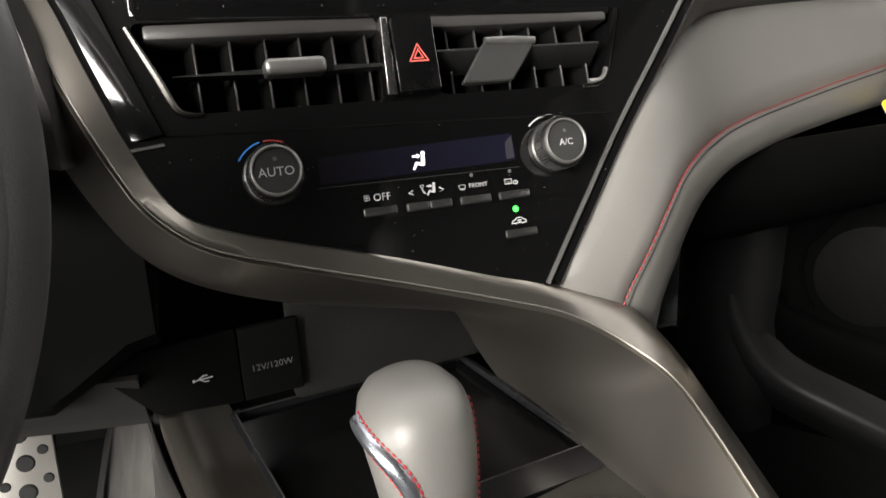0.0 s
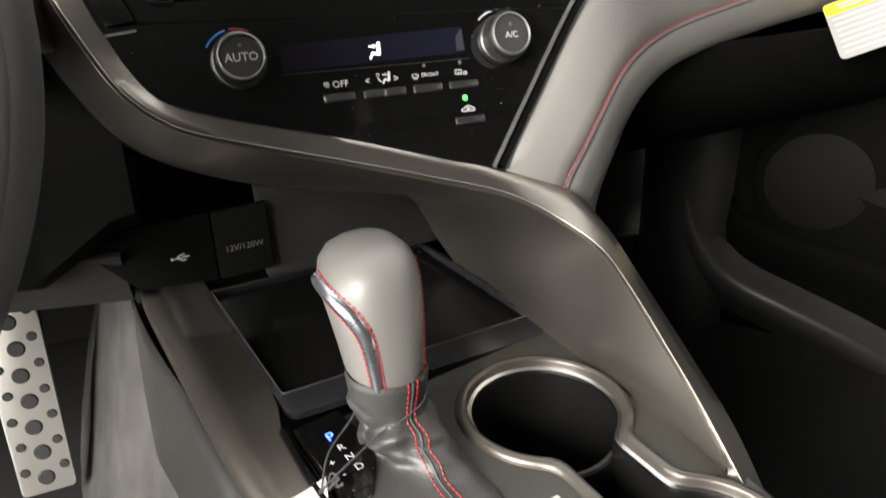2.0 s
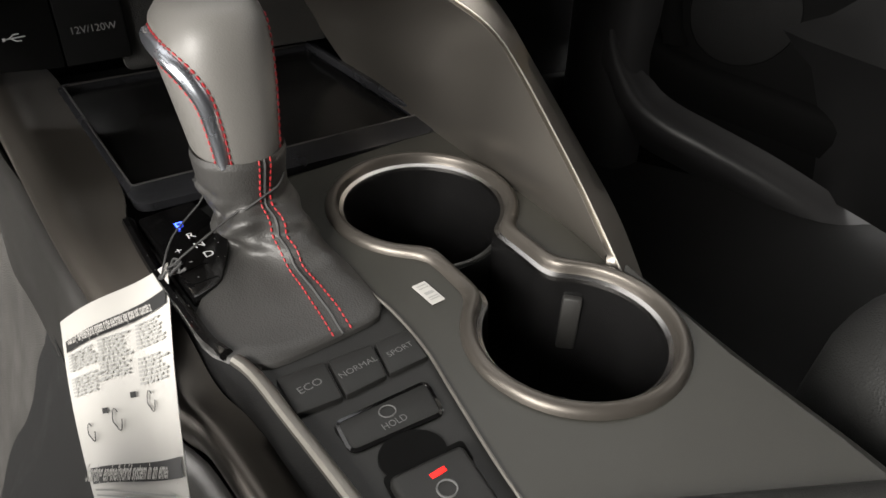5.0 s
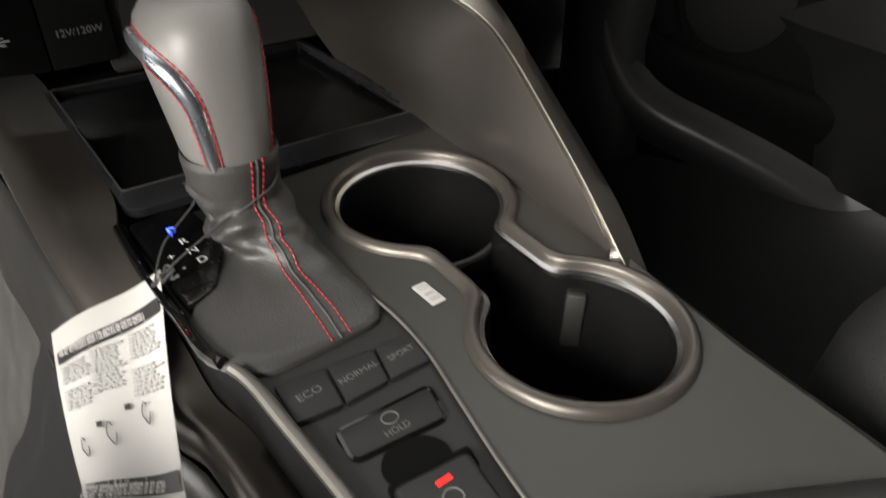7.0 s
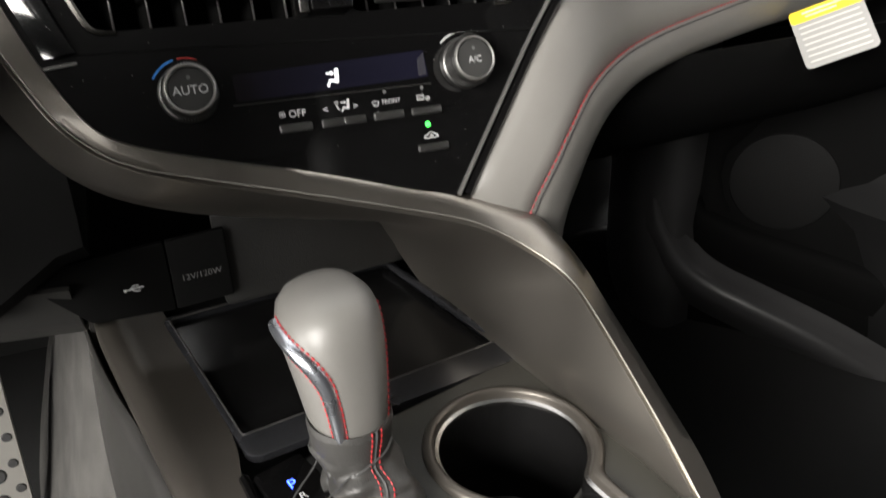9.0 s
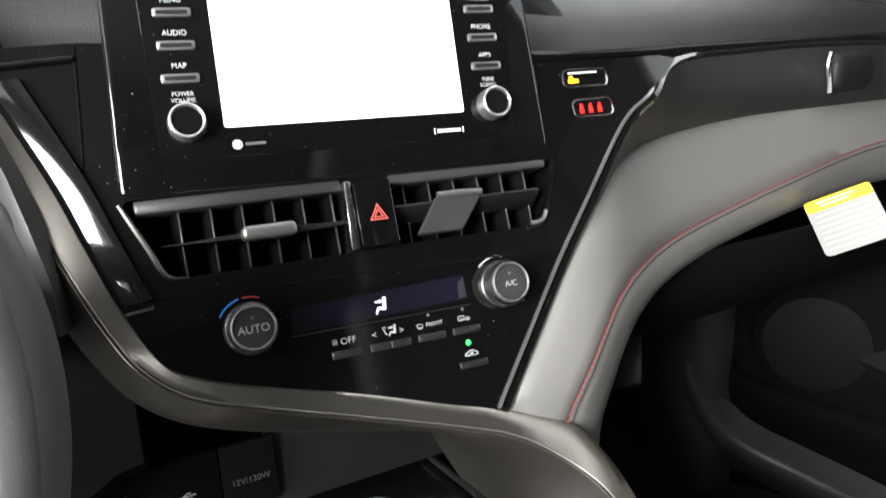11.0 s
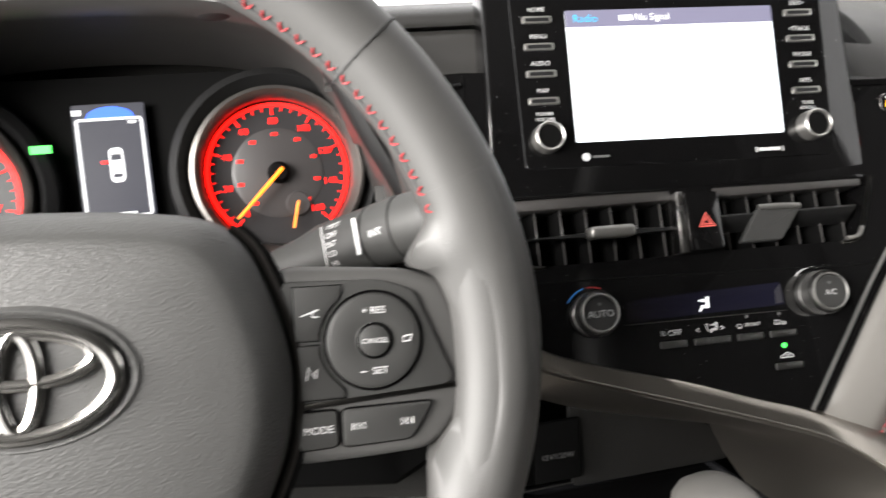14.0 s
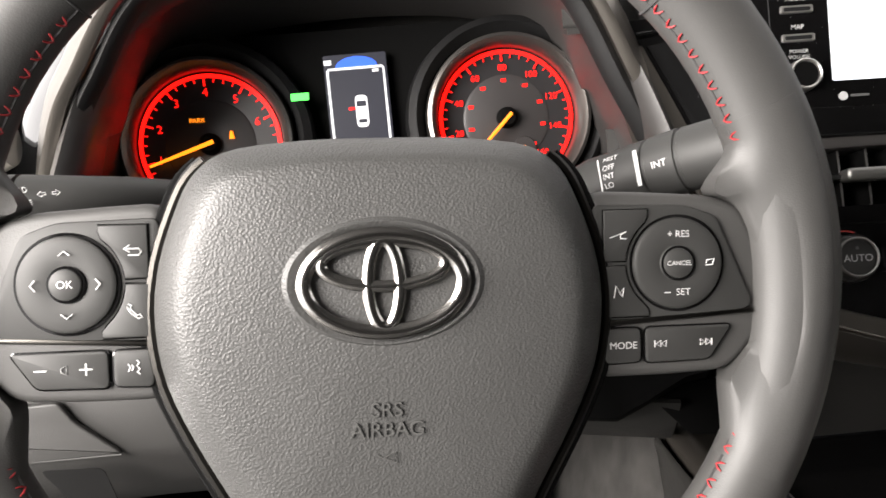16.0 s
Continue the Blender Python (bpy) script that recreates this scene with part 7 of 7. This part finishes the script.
# centre display
LC = at(CL, -0.006, 0.0235, 0.0)
ipart("info_display", plate(round_rect(0, -0.005, 0.051, 0.088, 0.001, 1), 0.002, LC, w0=-0.008), LCD_DARK, "lit colour information display")
ipart("display_frame", tube([LC @ Vector((*p, -0.0055)) for p in round_rect(0.0, -0.0095, 0.0455, 0.074, 0.001, 1)], 0.0010, 4, closed=True), WHITE_TEXT)
ipart("display_arc", plate([(0.017 * math.cos(a) + 0.001, 0.0285 + 0.0085 * math.sin(a)) for a in np.linspace(0, math.pi, 16)], 0.0003, LC, w0=-0.0058), LCD_BLUE)
ipart("display_car", plate(round_rect(0.002, -0.0075, 0.0100, 0.0260, 0.0035), 0.0003, LC, w0=-0.0058), WHITE_TEXT)
under(bars([(0.002, -0.0015, 0.0078, 0.0045), (0.002, -0.0155, 0.007, 0.003)], at(LC, 0, 0, -0.0052), LCD_DARK, clus), clus)
under(bars([(-0.0062, -0.005, 0.0045, 0.0022)], at(LC, 0, 0, -0.0052), RED_LIT, clus, "red_mark"), clus)
under(bars([(-0.022, 0.033, 0.006, 0.004), (0.016, 0.0245, 0.005, 0.0022)], at(LC, 0, 0, -0.0052), WHITE_TEXT, clus), clus)
under(bars([(0.006, -0.0555, 0.012, 0.004)], at(LC, 0, 0.01, -0.0052), WHITE_TEXT, clus), clus)
under(bars([(-0.0515, 0.0290, 0.014, 0.0058)], at(CL, 0, 0, 0.010), GREEN_LIT, clus, "green_lamp"), clus)

# ---- cluster hood ----
hood = thing("cluster_hood", "dark grey instrument hood with satin side strips", "hood", at=cf(0, 0.25, -0.06))
ARCH = [(-0.200, -0.095), (-0.200, -0.035), (-0.198, -0.02), (-0.186, 0.040), (-0.166, 0.095), (-0.135, 0.128), (-0.09, 0.143), (-0.03, 0.149), (0.03, 0.149), (0.09, 0.143), (0.135, 0.128), (0.166, 0.095), (0.186, 0.040), (0.198, -0.02), (0.199, -0.035), (0.199, -0.055)]
arch = [(p.x, p.y) for p in spline([(*p, 0) for p in ARCH], 50)]
lean = (lambda z: 0.195 + 0.55 * max(0, z))
rows = []
for g, df, gx in ((1.04, 0.006, 1.04), (1.015, -0.003, 1.015), (1.0, 0.0, 1.0), (1.0, 0.02, 1.0), (1.03, 0.06, 0.995), (1.07, 0.11, 0.985), (1.10, 0.16, 0.975)):
    rows.append([cf(x * (gx if x > 0 else g), (lean(z) + df) if df < 0.1 else max(lean(z) + df, 0.34) * 0.5 + 0.5 * 0.345, z * (2.0 - g if z > 0.05 and df > 0.03 else min(g, 1.04)) - (0.014 * df / 0.16) * (z > 0.05)) for x, z in arch])
under(part("shell", sheet(rows, 0.004), HOOD_GREY, hood, "satin grey inner hood", angle=70), hood)
rows = [[cf(x * 1.04, lean(z) + 0.006 + d, z * 1.04 + 0.02 * d) for x, z in arch] for d in (0, 0.05, 0.15, 0.35)]
under(part("outer_skin", sheet(rows, 0.004), DARK_GREY, hood, angle=70), hood)
CREASE = {1: [(0.2215, -0.022), (0.217, -0.010), (0.2045, 0.020), (0.1845, 0.058), (0.1655, 0.097), (0.152, 0.118), (0.128, 0.139)],
          -1: [(0.240, -0.075), (0.221, -0.010), (0.2094, 0.0277), (0.1946, 0.0653), (0.1774, 0.0913), (0.1564, 0.1213), (0.130, 0.146)]}
for sgn in (1, -1):
    line3 = spline([(*p, 0) for p in CREASE[sgn]], 40)
    flare = [0.004 + 0.012 * max(0.0, min(1.0, (p.y - 0.02) / 0.06)) for p in line3]
    rows = [[cf(sgn * (p.x + w), 0.222 + 1.6 * w, p.y + 0.3 * w) for p, w in zip(line3, flare)]]
    rows += [[cf(sgn * (p.x + w * g), 0.220 + 1.2 * w * g - 0.001, p.y + 0.3 * w * g) for p, w in zip(line3, flare)] for g in (0.6, 0.25)]
    rows += [[cf(sgn * (p.x + dx), f, p.y - 0.15 * dx) for p in line3] for dx, f in ((0.0, 0.2185), (-0.004, 0.2190), (-0.0085, 0.2215), (-0.0095, 0.2260))]
    under(part("side_strip", sheet(rows, 0.0015), SATIN, hood, "satin bronze-grey strip", angle=35), hood)
    rows = [[cf(sgn * (p.x + dx), f, p.y + 0.2 * dx) for p in line3] for dx, f in ((-0.0085, 0.2262), (-0.0125, 0.2235), (-0.0165, 0.2262), (-0.019, 0.236))]
    under(part("rubber_lip", sheet(rows, 0.0015), BLACK_SOFT, hood, "black lip inside the strip", angle=60), hood)
    rows = [[cf(sgn * (p.x + dx), f, p.y) for p in line3] for dx, f in ((0.005, 0.228), (0.016, 0.245), (0.030, 0.262), (0.05, 0.30))]
    under(part("side_trim", sheet(rows, 0.002), BLACK_GLOSS, hood, "gloss black outer flank", angle=60), hood)
for sgn in (1, -1):
    hp = cf(sgn * 0.078, 0.255, 0.1385)
    under(part("screw_hole", lathe([(0, -0.0012), (0.0085, -0.001), (0.0105, -0.0002)], frame_of(hp, RIGHT, FWD * 1.0 + Vector((0, 0, -0.12))) , 20), RUBBER, hood), hood)

# left air vent beside the cluster
lv = thing("side_vent", "black side air vent with silver thumbwheel", "air vent", at=cf(-0.29, 0.22, -0.02))
under(part("frame", box(0.10, 0.03, 0.12, frame_of(cf(-0.295, 0.23, 0.045), RIGHT, FWD), 0.01, 3), BLACK_SOFT, lv), lv)
under(part("thumbwheel", lathe([(0, 0.006), (0.015, 0.006), (0.018, 0.0), (0.015, -0.006), (0, -0.006)], frame_of(cf(-0.226, 0.215, 0.050), FWD, Vector((0, 0, 1))), 24), SILVER, lv), lv)
for k in range(4):
    under(part("louvre", box(0.09, 0.03, 0.004, frame_of(cf(-0.30, 0.21, 0.01 + 0.025 * k), RIGHT, FWD), 0.001), DARK_GREY, lv), lv)
